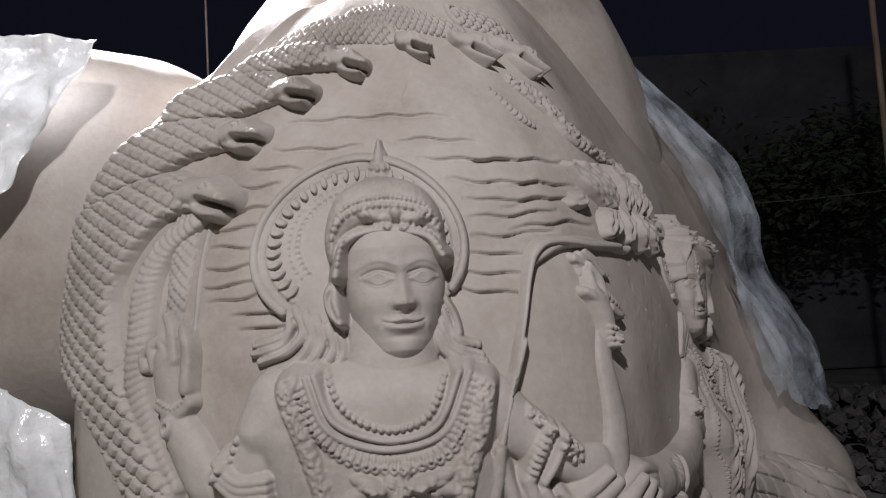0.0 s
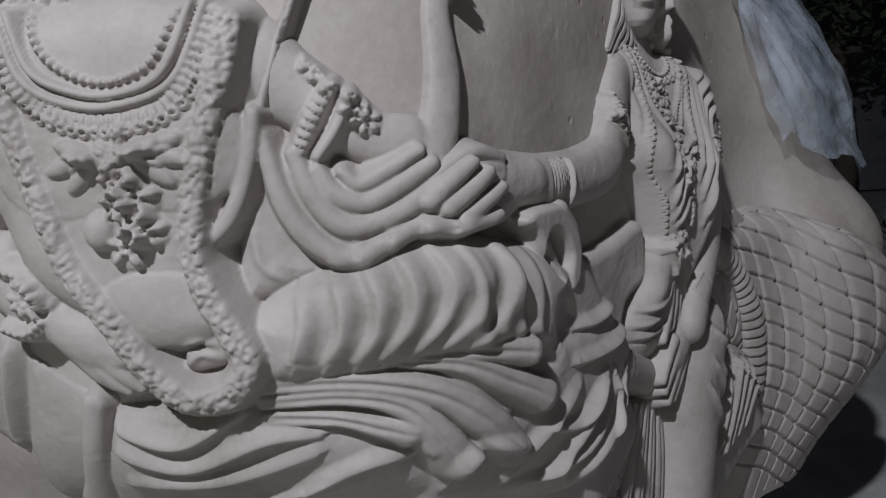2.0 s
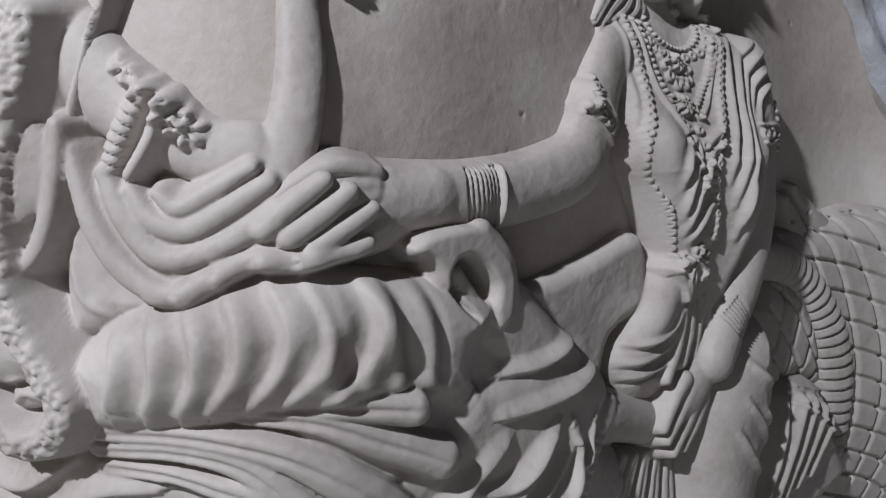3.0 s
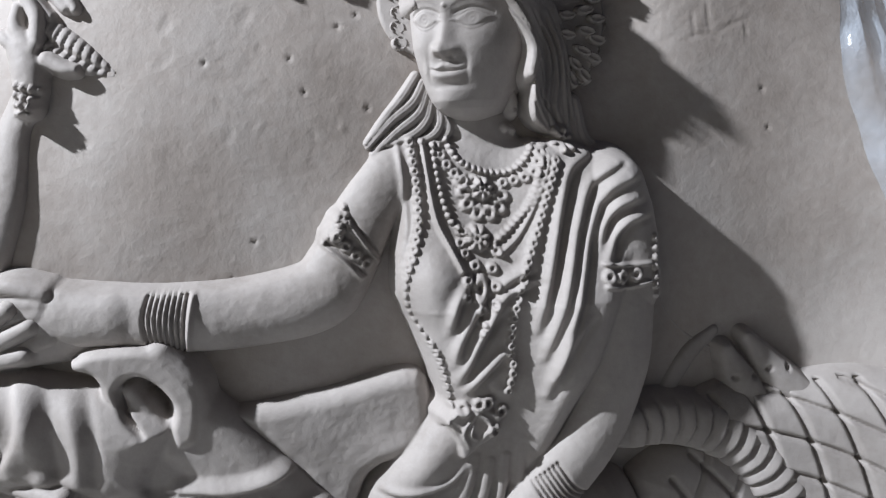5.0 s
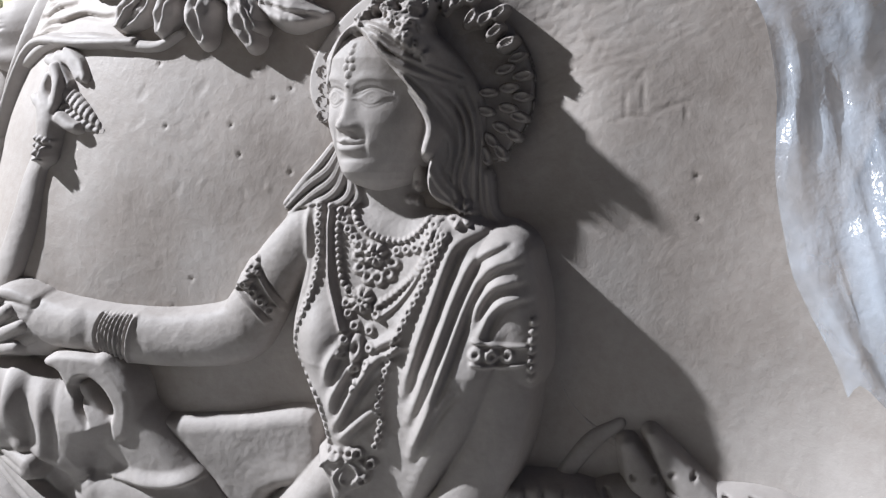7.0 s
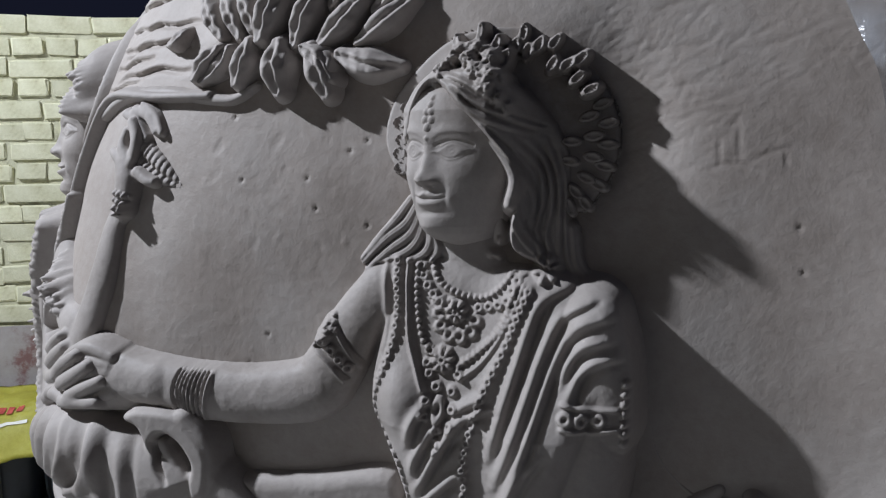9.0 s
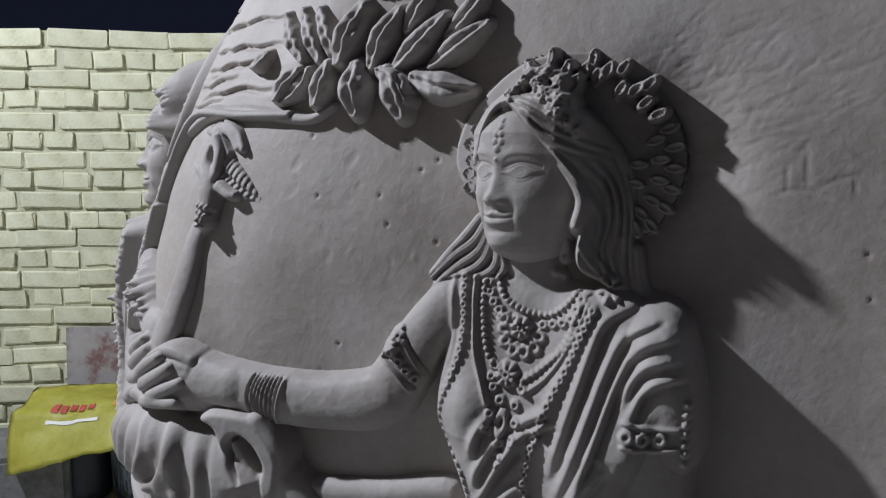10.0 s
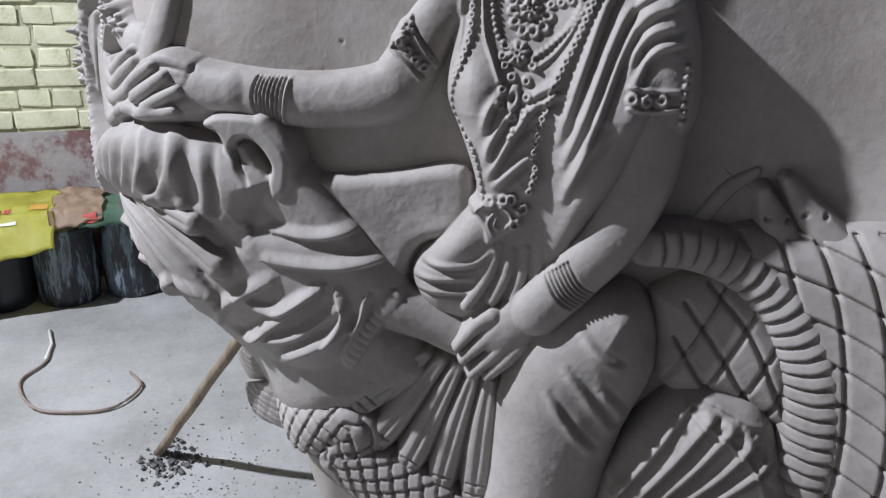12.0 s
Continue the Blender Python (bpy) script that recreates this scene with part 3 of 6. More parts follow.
def seated_man():
    m = Relief(0.36, 1.80, 0.56, 1.74, 0.0020, seed=5)
    # cape behind, torso, neck
    m.pad([(0.841, 1.333), (0.935, 1.359), (1.120, 1.353), (1.173, 1.336), (1.169, 1.264), (1.144, 1.179), (1.131, 1.122)]+[(1.133, 1.128), (1.114, 1.072), (1.132, 1.019), (1.038, 0.988), (0.994, 1.015), (0.910, 1.068), (0.875, 1.141), (0.848, 1.225)]+[(0.830, 1.230), (0.804, 1.274)], 0.048, 0.055)
    m.tube([(1.028, 1.396, 0.066), (1.027, 1.342, 0.068), (1.029, 1.300, 0.076)], 0.0, 0.48)
    m.dome(0.969, 1.203, 0.075, 0.06, 0.016, 0.034, soft=0.02)
    m.dome(1.082, 1.206, 0.075, 0.06, 0.016, 0.034, soft=0.02)
    m.dome(1.056, 1.048, 0.07, 0.04, 0.014, 0.036, soft=0.02)
    # the raised arm with an open hand
    m.tube([(0.801, 1.208, 0.0358), (0.762, 1.199, 0.0347), (0.728, 1.243, 0.0337), (0.698, 1.281, 0.0281), (0.688, 1.304, 0.0236)], 0.0, 0.8)
    m.tube([(0.691, 1.304, 0.0240), (0.682, 1.335, 0.0291), (0.675, 1.367, 0.0310)], 0.004, 0.7)
    for f in ([(0.632, 1.356, 0.0091), (0.625, 1.376, 0.0099), (0.650, 1.391, 0.0090)], [(0.656, 1.356, 0.0098), (0.643, 1.388, 0.0107), (0.668, 1.400, 0.0090)], [(0.687, 1.364, 0.0105), (0.661, 1.400, 0.0106), (0.684, 1.390, 0.0089)], [(0.693, 1.368, 0.0104), (0.680, 1.408, 0.0098), (0.660, 1.432, 0.0066)], [(0.721, 1.329, 0.0110), (0.718, 1.376, 0.0103), (0.701, 1.411, 0.0073)]):
        m.tube(f, 0.014, 0.9, soft=0.002)
    m.tube([(0.673, 1.304, 0.0112), (0.705, 1.295, 0.0118), (0.727, 1.310, 0.0102)], 0.012, 0.9)
    m.beads([(0.674, 1.312, 0.0008), (0.704, 1.303, 0.0008), (0.728, 1.318, 0.0008)], 0.0035, 0.004)
    m.bead(0.699, 1.276, 0.012, 0.012, hole=True, long=1.4, turn=80)
    # the lowered arm, its hand laid on the knee
    m.tube([(0.860, 1.315, 0.0380), (0.844, 1.262, 0.0400), (0.826, 1.212, 0.0378)]+[(0.820, 1.169, 0.0347), (0.800, 1.130, 0.0378), (0.843, 1.092, 0.0354), (0.887, 1.056, 0.0319), (0.928, 1.027, 0.0286)], 0.008, 0.72)
    m.tube([(0.928, 1.033, 0.0264), (0.962, 1.007, 0.0289), (0.986, 0.994, 0.0226)], 0.016, 0.72)
    for f in ([(0.981, 1.004, 0.0106), (1.012, 0.987, 0.0100), (1.041, 0.968, 0.0069)], [(0.973, 0.994, 0.0107), (0.997, 0.971, 0.0094), (1.012, 0.959, 0.0063)], [(0.963, 0.990, 0.0107), (0.983, 0.967, 0.0095), (0.997, 0.956, 0.0063)], [(0.950, 0.994, 0.0101), (0.967, 0.974, 0.0088), (0.981, 0.961, 0.0057)]):
        m.tube(f, 0.022, 0.95, soft=0.002)
    for c, r in (([(0.879, 1.091, 0.0101), (0.908, 1.081, 0.0113), (0.925, 1.056, 0.0100)], 0), ([(0.873, 1.029, 0.0096), (0.897, 1.023, 0.0102), (0.919, 1.036, 0.0088)], 0)):
        m.tube(c, 0.030, 0.7)
        m.beads(c, 0.004, 0.005)
    m.flower(0.905, 1.061, 0.024, 0.010, 9)
    for dy in (0, 16, 32):
        m.tube([(a, b - 0.0105 * dy / 16, r) for a, b, r in [(0.793, 1.235, 0.0051), (0.824, 1.212, 0.0058), (0.861, 1.214, 0.0050)]], 0.044, 0.8, soft=0.001)
    m.beads([(0.816, 1.263, 0.0007), (0.805, 1.235, 0.0007), (0.785, 1.206, 0.0007)], 0.006, 0.008)
    # the arm that lifts the shell
    m.tube([(1.163, 1.292, 0.0430), (1.197, 1.257, 0.0381), (1.237, 1.228, 0.0339), (1.276, 1.204, 0.0299), (1.307, 1.199, 0.0290)], 0.0, 0.66)
    m.tube([(1.324, 1.173, 0.0312), (1.346, 1.215, 0.0245), (1.361, 1.270, 0.0229), (1.367, 1.329, 0.0199), (1.378, 1.364, 0.0168)], 0.002, 0.62)
    m.tube([(1.388, 1.365, 0.0166), (1.388, 1.398, 0.0211), (1.380, 1.424, 0.0197)], 0.006, 0.9)
    for f in ([(1.392, 1.421, 0.0097), (1.373, 1.443, 0.0091), (1.373, 1.464, 0.0068)], [(1.396, 1.428, 0.0090), (1.395, 1.454, 0.0090), (1.379, 1.477, 0.0068)], [(1.385, 1.417, 0.0083), (1.364, 1.432, 0.0084), (1.354, 1.437, 0.0061)], [(1.409, 1.410, 0.0089), (1.429, 1.400, 0.0081), (1.441, 1.398, 0.0059)]):
        m.tube(f, 0.014, 0.95, soft=0.002)
    for dy in (0, 1, 2, 3):
        m.beads([(a, b - 0.009 * dy) for a, b in [(1.379, 1.383), (1.400, 1.378), (1.422, 1.377)]], 0.0042, 0.006)
    m.flower(1.394, 1.357, 0.015, 0.007, 6)
    # band on that upper arm
    m.tube([(1.232, 1.255, 0.0084), (1.213, 1.226, 0.0090), (1.200, 1.199, 0.0078)], 0.028, 0.8, pattern=ribbed(0.009, 0.004))
    m.tube([(1.249, 1.245, 0.0054), (1.235, 1.216, 0.0054), (1.216, 1.190, 0.0048)], 0.030, 0.9)
    for c in ([(1.221, 1.279)], [(1.233, 1.267)], [(1.249, 1.260)], [(1.262, 1.254)], [(1.255, 1.236)], [(1.264, 1.224)]):
        m.flower(c[0][0], c[0][1], 0.017, 0.007, 6)
    # sleeve cloth that sweeps over the lower left arm
    m.pad([(1.162, 1.213), (1.193, 1.194), (1.232, 1.174), (1.297, 1.194), (1.339, 1.185), (1.409, 1.162), (1.470, 1.132), (1.414, 1.097), (1.328, 1.100), (1.285, 1.101), (1.244, 1.080), (1.210, 1.101), (1.178, 1.146)], 0.030, 0.03)
    for f in ([(1.166, 1.213, 0.0084), (1.179, 1.153, 0.0109), (1.205, 1.109, 0.0122), (1.241, 1.088, 0.0122), (1.283, 1.106, 0.0111), (1.317, 1.118, 0.0088)], [(1.194, 1.194, 0.0084), (1.213, 1.145, 0.0109), (1.239, 1.119, 0.0110), (1.284, 1.128, 0.0099), (1.326, 1.155, 0.0088)], [(1.215, 1.178, 0.0072), (1.230, 1.153, 0.0097), (1.257, 1.142, 0.0098), (1.291, 1.158, 0.0092), (1.321, 1.177, 0.0075)], [(1.237, 1.174, 0.0061), (1.253, 1.161, 0.0079), (1.281, 1.174, 0.0080), (1.310, 1.190, 0.0062)]):
        m.tube(f, 0.026, 1.0, soft=0.008)
    for f in ([(1.314, 1.138, 0.0093), (1.333, 1.155, 0.0094), (1.358, 1.174, 0.0076)], [(1.331, 1.130, 0.0100), (1.350, 1.143, 0.0101), (1.377, 1.162, 0.0084)], [(1.348, 1.118, 0.0089), (1.370, 1.131, 0.0091), (1.395, 1.144, 0.0079)], [(1.313, 1.113, 0.0087), (1.342, 1.109, 0.0088), (1.387, 1.115, 0.0079)]):
        m.tube(f, 0.034, 0.9, soft=0.006)
    m.pad([(1.157, 1.207), (1.176, 1.132), (1.209, 1.087), (1.233, 1.079), (1.146, 1.045), (1.126, 1.065), (1.134, 1.146)], 0.022, 0.03)
    m.lines([[(1.160, 1.166), (1.177, 1.123), (1.204, 1.091)], [(1.146, 1.124), (1.152, 1.087), (1.174, 1.067)]], 0.005, 0.004)
    # thigh under its pleats, the hand that hangs over the knee
    m.pad([(1.128, 1.032), (1.185, 1.071), (1.244, 1.086), (1.328, 1.100), (1.440, 1.078), (1.532, 1.034), (1.506, 0.977), (1.477, 0.938), (1.325, 0.965), (1.227, 0.957), (1.148, 0.959)], 0.050, 0.055)
    m.folds([[(1.188, 1.057), (1.191, 1.032), (1.186, 1.007), (1.180, 0.989)], [(1.220, 1.075), (1.227, 1.044), (1.225, 1.014), (1.211, 0.986)], [(1.248, 1.086), (1.259, 1.051), (1.256, 1.016), (1.239, 0.984)], [(1.278, 1.100), (1.290, 1.059), (1.285, 1.021), (1.263, 0.985)], [(1.308, 1.106), (1.323, 1.065), (1.317, 1.025), (1.290, 0.983)], [(1.337, 1.102), (1.350, 1.060), (1.343, 1.018), (1.313, 0.981)], [(1.379, 1.088), (1.386, 1.048), (1.371, 1.009), (1.342, 0.980)]], 0.027, 0.010)
    m.lines([[(1.203, 1.061), (1.207, 1.033), (1.200, 0.990)], [(1.236, 1.078), (1.245, 1.037), (1.228, 0.986)], [(1.266, 1.092), (1.276, 1.043), (1.256, 0.985)], [(1.294, 1.102), (1.306, 1.048), (1.280, 0.984)], [(1.324, 1.104), (1.337, 1.046), (1.303, 0.983)], [(1.358, 1.095), (1.367, 1.042), (1.329, 0.981)]], 0.009, -0.003)
    m.pad([(1.428, 1.105), (1.456, 1.115), (1.503, 1.114), (1.529, 1.097), (1.551, 1.066), (1.552, 1.036), (1.544, 1.008), (1.525, 1.002), (1.519, 1.022), (1.524, 1.046), (1.512, 1.069), (1.493, 1.082), (1.478, 1.077), (1.470, 1.054), (1.461, 1.063), (1.450, 1.087), (1.433, 1.094)], 0.016, 0.010, 0.024, n=4)
    for f in ([(1.466, 1.092, 0.0127), (1.467, 1.062, 0.0104), (1.481, 1.034, 0.0088), (1.492, 1.019, 0.0056)], [(1.484, 1.067, 0.0095), (1.496, 1.046, 0.0095), (1.507, 1.032, 0.0071)], [(1.514, 1.102, 0.0171), (1.541, 1.071, 0.0154), (1.545, 1.035, 0.0140), (1.532, 1.007, 0.0086)], [(1.516, 1.027, 0.0095), (1.511, 1.011, 0.0080), (1.518, 0.999, 0.0064)]):
        m.tube(f, 0.024, 0.9, soft=0.002)
    m.line([(1.472, 1.071), (1.478, 1.046), (1.494, 1.023)], 0.0028, -0.014, on=0.01)
    m.line([(1.494, 1.072), (1.511, 1.055), (1.516, 1.035)], 0.0034, -0.016, on=0.01)
    m.pad([(1.534, 1.078), (1.579, 1.042), (1.624, 0.990), (1.699, 0.899), (1.652, 0.879), (1.572, 0.906), (1.519, 0.967), (1.496, 0.998)], 0.035, 0.03)
    for p in ([(1.333, 1.094), (1.341, 1.036), (1.351, 0.968)], [(1.381, 1.097), (1.393, 1.041), (1.396, 0.962)], [(1.423, 1.080), (1.434, 1.028), (1.429, 0.965)]):
        m.line(p, 0.0105, 0.0060)
        m.line([(a + 0.015, b) for a, b in p], 0.0060, -0.0035)
    m.pad([(1.466, 1.012), (1.515, 1.007), (1.559, 0.994), (1.590, 0.966), (1.560, 0.940), (1.504, 0.928), (1.473, 0.955)], 0.030, 0.025)
    # cloth over the knee and shin
    m.pad([(1.481, 0.970), (1.555, 0.967), (1.635, 0.956), (1.697, 0.912), (1.705, 0.871), (1.664, 0.825), (1.611, 0.744), (1.490, 0.731), (1.344, 0.751), (1.274, 0.769), (1.367, 0.875)], 0.045, 0.05)
    m.folds([[(1.522, 0.955), (1.594, 0.952), (1.665, 0.972)], [(1.518, 0.913), (1.608, 0.912), (1.694, 0.927)], [(1.465, 0.844), (1.520, 0.835), (1.591, 0.878)], [(1.405, 0.774), (1.534, 0.793), (1.613, 0.846)], [(1.614, 0.872), (1.621, 0.838), (1.595, 0.792)], [(1.654, 0.867), (1.645, 0.832), (1.619, 0.777)]], 0.018, 0.012)
    m.tube([(1.694, 0.870, 0.0107), (1.661, 0.825, 0.0117), (1.629, 0.769, 0.0112)], 0.038, 0.40, pattern=ribbed(0.012, 0.0016))
    m.tube([(1.685, 0.852, 0.0370), (1.733, 0.835, 0.0339), (1.787, 0.811, 0.0323), (1.834, 0.790, 0.0277)], 0.010, 0.9)
    m.tube([(1.827, 0.798, 0.0274), (1.865, 0.793, 0.0242), (1.895, 0.805, 0.0150)], 0.022, 0.9)
    for f in ([(1.884, 0.813, 0.0126), (1.901, 0.816, 0.0126), (1.907, 0.811, 0.0089)], [(1.862, 0.794, 0.0083), (1.882, 0.775, 0.0075), (1.890, 0.770, 0.0060)], [(1.848, 0.788, 0.0083), (1.867, 0.768, 0.0076), (1.873, 0.761, 0.0061)], [(1.837, 0.783, 0.0076), (1.852, 0.763, 0.0068), (1.857, 0.757, 0.0053)]):
        m.tube(f, 0.040, 0.9, soft=0.003)
    # the hem that flares under the thigh
    m.pad([(1.288, 0.991), (1.401, 0.986), (1.478, 0.972), (1.505, 0.908), (1.468, 0.895), (1.412, 0.868), (1.362, 0.842), (1.337, 0.899)], 0.035, 0.03)
    m.lines([[(1.336, 0.991), (1.404, 0.960), (1.457, 0.906)], [(1.329, 0.981), (1.372, 0.930), (1.401, 0.879)], [(1.353, 0.995), (1.434, 0.975), (1.487, 0.935)]], 0.010, 0.007)
    for f in ([(1.471, 0.970, 0.0108), (1.481, 0.947, 0.0109), (1.502, 0.920, 0.0117)], [(1.420, 0.873, 0.0106), (1.457, 0.901, 0.0112), (1.493, 0.917, 0.0110)], [(1.367, 0.853, 0.0101), (1.389, 0.887, 0.0106), (1.393, 0.868, 0.0082)]):
        m.tube(f, 0.036, 0.40, pattern=ribbed(0.012, 0.0018))
    for f, lift in (([(1.143, 0.924, 0.0063), (1.215, 0.919, 0.0076), (1.260, 0.905, 0.0115), (1.286, 0.895, 0.0155)], 0.040), ([(1.141, 0.941, 0.0075), (1.226, 0.943, 0.0087), (1.281, 0.926, 0.0127), (1.316, 0.880, 0.0185), (1.335, 0.845, 0.0203)], 0.046), ([(1.140, 0.959, 0.0087), (1.238, 0.959, 0.0099), (1.311, 0.936, 0.0141), (1.363, 0.887, 0.0190), (1.401, 0.838, 0.0214)], 0.050), ([(1.269, 0.977, 0.0062), (1.334, 0.964, 0.0102), (1.384, 0.931, 0.0162), (1.437, 0.899, 0.0199)], 0.056), ([(1.295, 0.981, 0.0050), (1.346, 0.976, 0.0090), (1.408, 0.961, 0.0164)], 0.058)):
        m.tube(f, (0.026, lift), 0.55, soft=0.003)
        m.line([q[:2] for q in f], 0.003, -0.004)
    # crossed lower leg wrapped in cloth
    m.pad([(0.966, 0.931), (1.051, 0.939), (1.129, 0.946), (1.266, 0.897), (1.329, 0.857), (1.471, 0.857), (1.675, 0.841), (1.747, 0.752), (1.672, 0.686), (1.505, 0.633), (1.320, 0.578), (0.897, 0.631), (0.904, 0.776)], 0.035, 0.05)
    m.folds([[(0.978, 0.909), (1.051, 0.895), (1.119, 0.932)], [(0.971, 0.880), (1.053, 0.863), (1.142, 0.898), (1.197, 0.902)], [(0.980, 0.838), (1.084, 0.844), (1.191, 0.878)], [(1.179, 0.826), (1.241, 0.858), (1.294, 0.864)], [(1.333, 0.809), (1.350, 0.854), (1.405, 0.841)], [(1.379, 0.771), (1.432, 0.828), (1.517, 0.883)], [(1.457, 0.769), (1.521, 0.817), (1.584, 0.863)], [(1.515, 0.752), (1.582, 0.788), (1.646, 0.826)], [(0.991, 0.793), (1.105, 0.797), (1.231, 0.833)]], 0.022, 0.014)
    # cloth hanging from the lowered arm, and the stool's foot
    for f in ([(0.878, 1.212, 0.0101), (0.867, 1.168, 0.0153), (0.822, 1.129, 0.0170), (0.771, 1.105, 0.0161)], [(0.890, 1.193, 0.0076), (0.889, 1.135, 0.0140), (0.862, 1.103, 0.0168), (0.825, 1.083, 0.0144)], [(0.859, 1.200, 0.0077), (0.844, 1.168, 0.0116), (0.798, 1.142, 0.0118)]):
        m.tube(f, 0.004, 0.8, soft=0.012)
    m.pad([(0.707, 1.061), (0.800, 1.056), (0.844, 1.020), (0.866, 0.986), (0.833, 0.879), (0.799, 0.888), (0.771, 0.924), (0.667, 0.929)], 0.018, 0.05)
    m.folds([[(0.759, 1.046), (0.754, 0.996), (0.753, 0.945)], [(0.797, 1.048), (0.790, 0.992), (0.787, 0.934)], [(0.827, 1.029), (0.820, 0.973), (0.809, 0.905)], [(0.851, 1.009), (0.844, 0.953), (0.828, 0.887)]], 0.018, 0.014)
    m.pad([(0.863, 0.993), (0.924, 0.953), (0.963, 0.938), (0.912, 0.815), (0.831, 0.795), (0.830, 0.871)], 0.010, 0.05)
    m.tube([(0.948, 0.938, 0.0157), (0.931, 0.887, 0.0148), (0.913, 0.833, 0.0181), (0.898, 0.800, 0.0244)], 0.012, 0.9)
    # ears and hair
    m.pad([(0.939, 1.468), (0.930, 1.453), (0.935, 1.426), (0.953, 1.406), (0.965, 1.407), (0.962, 1.436), (0.956, 1.463)], 0.026, 0.010, 0.020)
    m.line([(0.947, 1.458), (0.942, 1.441), (0.951, 1.419), (0.961, 1.415)], 0.004, -0.008)
    for f in ([(0.885, 1.435, 0.0064), (0.898, 1.400, 0.0071), (0.876, 1.377, 0.0071), (0.836, 1.363, 0.0048)], [(0.901, 1.427, 0.0072), (0.911, 1.392, 0.0079), (0.889, 1.361, 0.0071), (0.849, 1.348, 0.0048)], [(0.918, 1.419, 0.0071), (0.925, 1.384, 0.0078), (0.905, 1.355, 0.0071), (0.873, 1.343, 0.0048)], [(0.935, 1.408, 0.0071), (0.943, 1.377, 0.0070), (0.925, 1.353, 0.0070), (0.903, 1.340, 0.0047)], [(0.877, 1.428, 0.0056), (0.876, 1.403, 0.0064), (0.853, 1.391, 0.0064), (0.826, 1.385, 0.0041)], [(0.952, 1.400, 0.0062), (0.958, 1.374, 0.0070), (0.945, 1.347, 0.0062)], [(0.882, 1.412, 0.0056), (0.870, 1.387, 0.0064), (0.845, 1.378, 0.0064), (0.824, 1.374, 0.0041)], [(0.910, 1.411, 0.0055), (0.917, 1.373, 0.0063), (0.897, 1.351, 0.0063), (0.865, 1.337, 0.0040)],
              [(1.105, 1.425, 0.0055), (1.112, 1.402, 0.0062), (1.123, 1.382, 0.0062), (1.153, 1.373, 0.0039)], [(1.100, 1.408, 0.0062), (1.109, 1.383, 0.0069), (1.128, 1.367, 0.0062), (1.156, 1.359, 0.0039)], [(1.090, 1.393, 0.0062), (1.101, 1.368, 0.0069), (1.121, 1.355, 0.0062), (1.149, 1.346, 0.0039)], [(1.111, 1.438, 0.0047), (1.122, 1.413, 0.0054), (1.126, 1.391, 0.0054)], [(1.096, 1.399, 0.0054), (1.106, 1.374, 0.0062), (1.129, 1.359, 0.0054), (1.161, 1.350, 0.0031)]):
        m.tube(f, 0.010, 0.9, soft=0.002, pattern=lambda u, v, r: 0.0010 * np.sin(v * 1300) + 0.0012 * np.sin(u * 160))
    # crown
    m.pad([(0.939, 1.483), (0.926, 1.523), (0.931, 1.572), (0.954, 1.605), (1.003, 1.622), (1.054, 1.619), (1.095, 1.602), (1.121, 1.567), (1.124, 1.522), (1.112, 1.483), (1.104, 1.514), (1.064, 1.534), (1.011, 1.539), (0.976, 1.529), (0.959, 1.498)], 0.055, 0.035, 0.010)
    m.crumbs([(0.950, 1.514), (0.956, 1.570), (1.013, 1.597), (1.079, 1.590), (1.113, 1.546), (1.116, 1.506)], 0.034, 0.0012, 2.6)
    for y0, r0 in ((0, 0.005), (16, 0.0035)):
        m.beads([(a, q + 0.00075 * y0) for a, q in [(0.947, 1.529), (0.964, 1.557), (1.004, 1.571), (1.051, 1.571), (1.097, 1.558), (1.119, 1.529)]], r0, 0.006)

    m.tube([(0.955, 1.475, 0.0045), (0.965, 1.519, 0.0046), (1.002, 1.535, 0.0046), (1.048, 1.535, 0.0046), (1.093, 1.525, 0.0046), (1.113, 1.498, 0.0046)], 0.062, 0.9)
    m.beads([(0.959, 1.490), (0.969, 1.530), (1.004, 1.542), (1.048, 1.542), (1.094, 1.533), (1.115, 1.506)], 0.0042, 0.006)
    for c, l, t in (([(1.048, 1.560)], 1.6, 90), ([(1.014, 1.553)], 1.9, 150), ([(1.079, 1.550)], 1.9, 30), ([(0.997, 1.560)], 1.6, 140), ([(1.096, 1.555)], 1.6, 40), ([(1.032, 1.547)], 1.5, 120), ([(1.062, 1.545)], 1.5, 60)):
        m.bead(c[0][0], c[0][1], 0.009, 0.008, long=l, turn=t)
    m.tube([(1.015, 1.625, 0.0263), (1.018, 1.639, 0.0248), (1.020, 1.655, 0.0167)], 0.004, 0.7)
    m.tube([(1.018, 1.653, 0.0117), (1.019, 1.668, 0.0076), (1.019, 1.683, 0.0034)], 0.012, 0.9)
    m.beads([(0.993, 1.643), (1.019, 1.635), (1.046, 1.641)], 0.006, 0.007)
    # necklaces, garland and brooch
    m.beads([(0.938, 1.352), (0.962, 1.303), (1.001, 1.278), (1.037, 1.274), (1.076, 1.292), (1.102, 1.347)], 0.0047, 0.008, 2.0)
    for f in ([(0.925, 1.346, 0.0043), (0.948, 1.290, 0.0043), (0.990, 1.267, 0.0042), (1.037, 1.261, 0.0042), (1.085, 1.279, 0.0042), (1.117, 1.343, 0.0043)], [(0.914, 1.343, 0.0043), (0.938, 1.282, 0.0043), (0.983, 1.256, 0.0042), (1.036, 1.250, 0.0042), (1.094, 1.270, 0.0042), (1.130, 1.341, 0.0043)]):
        m.tube(f, 0.053, 1.0, soft=0.001)
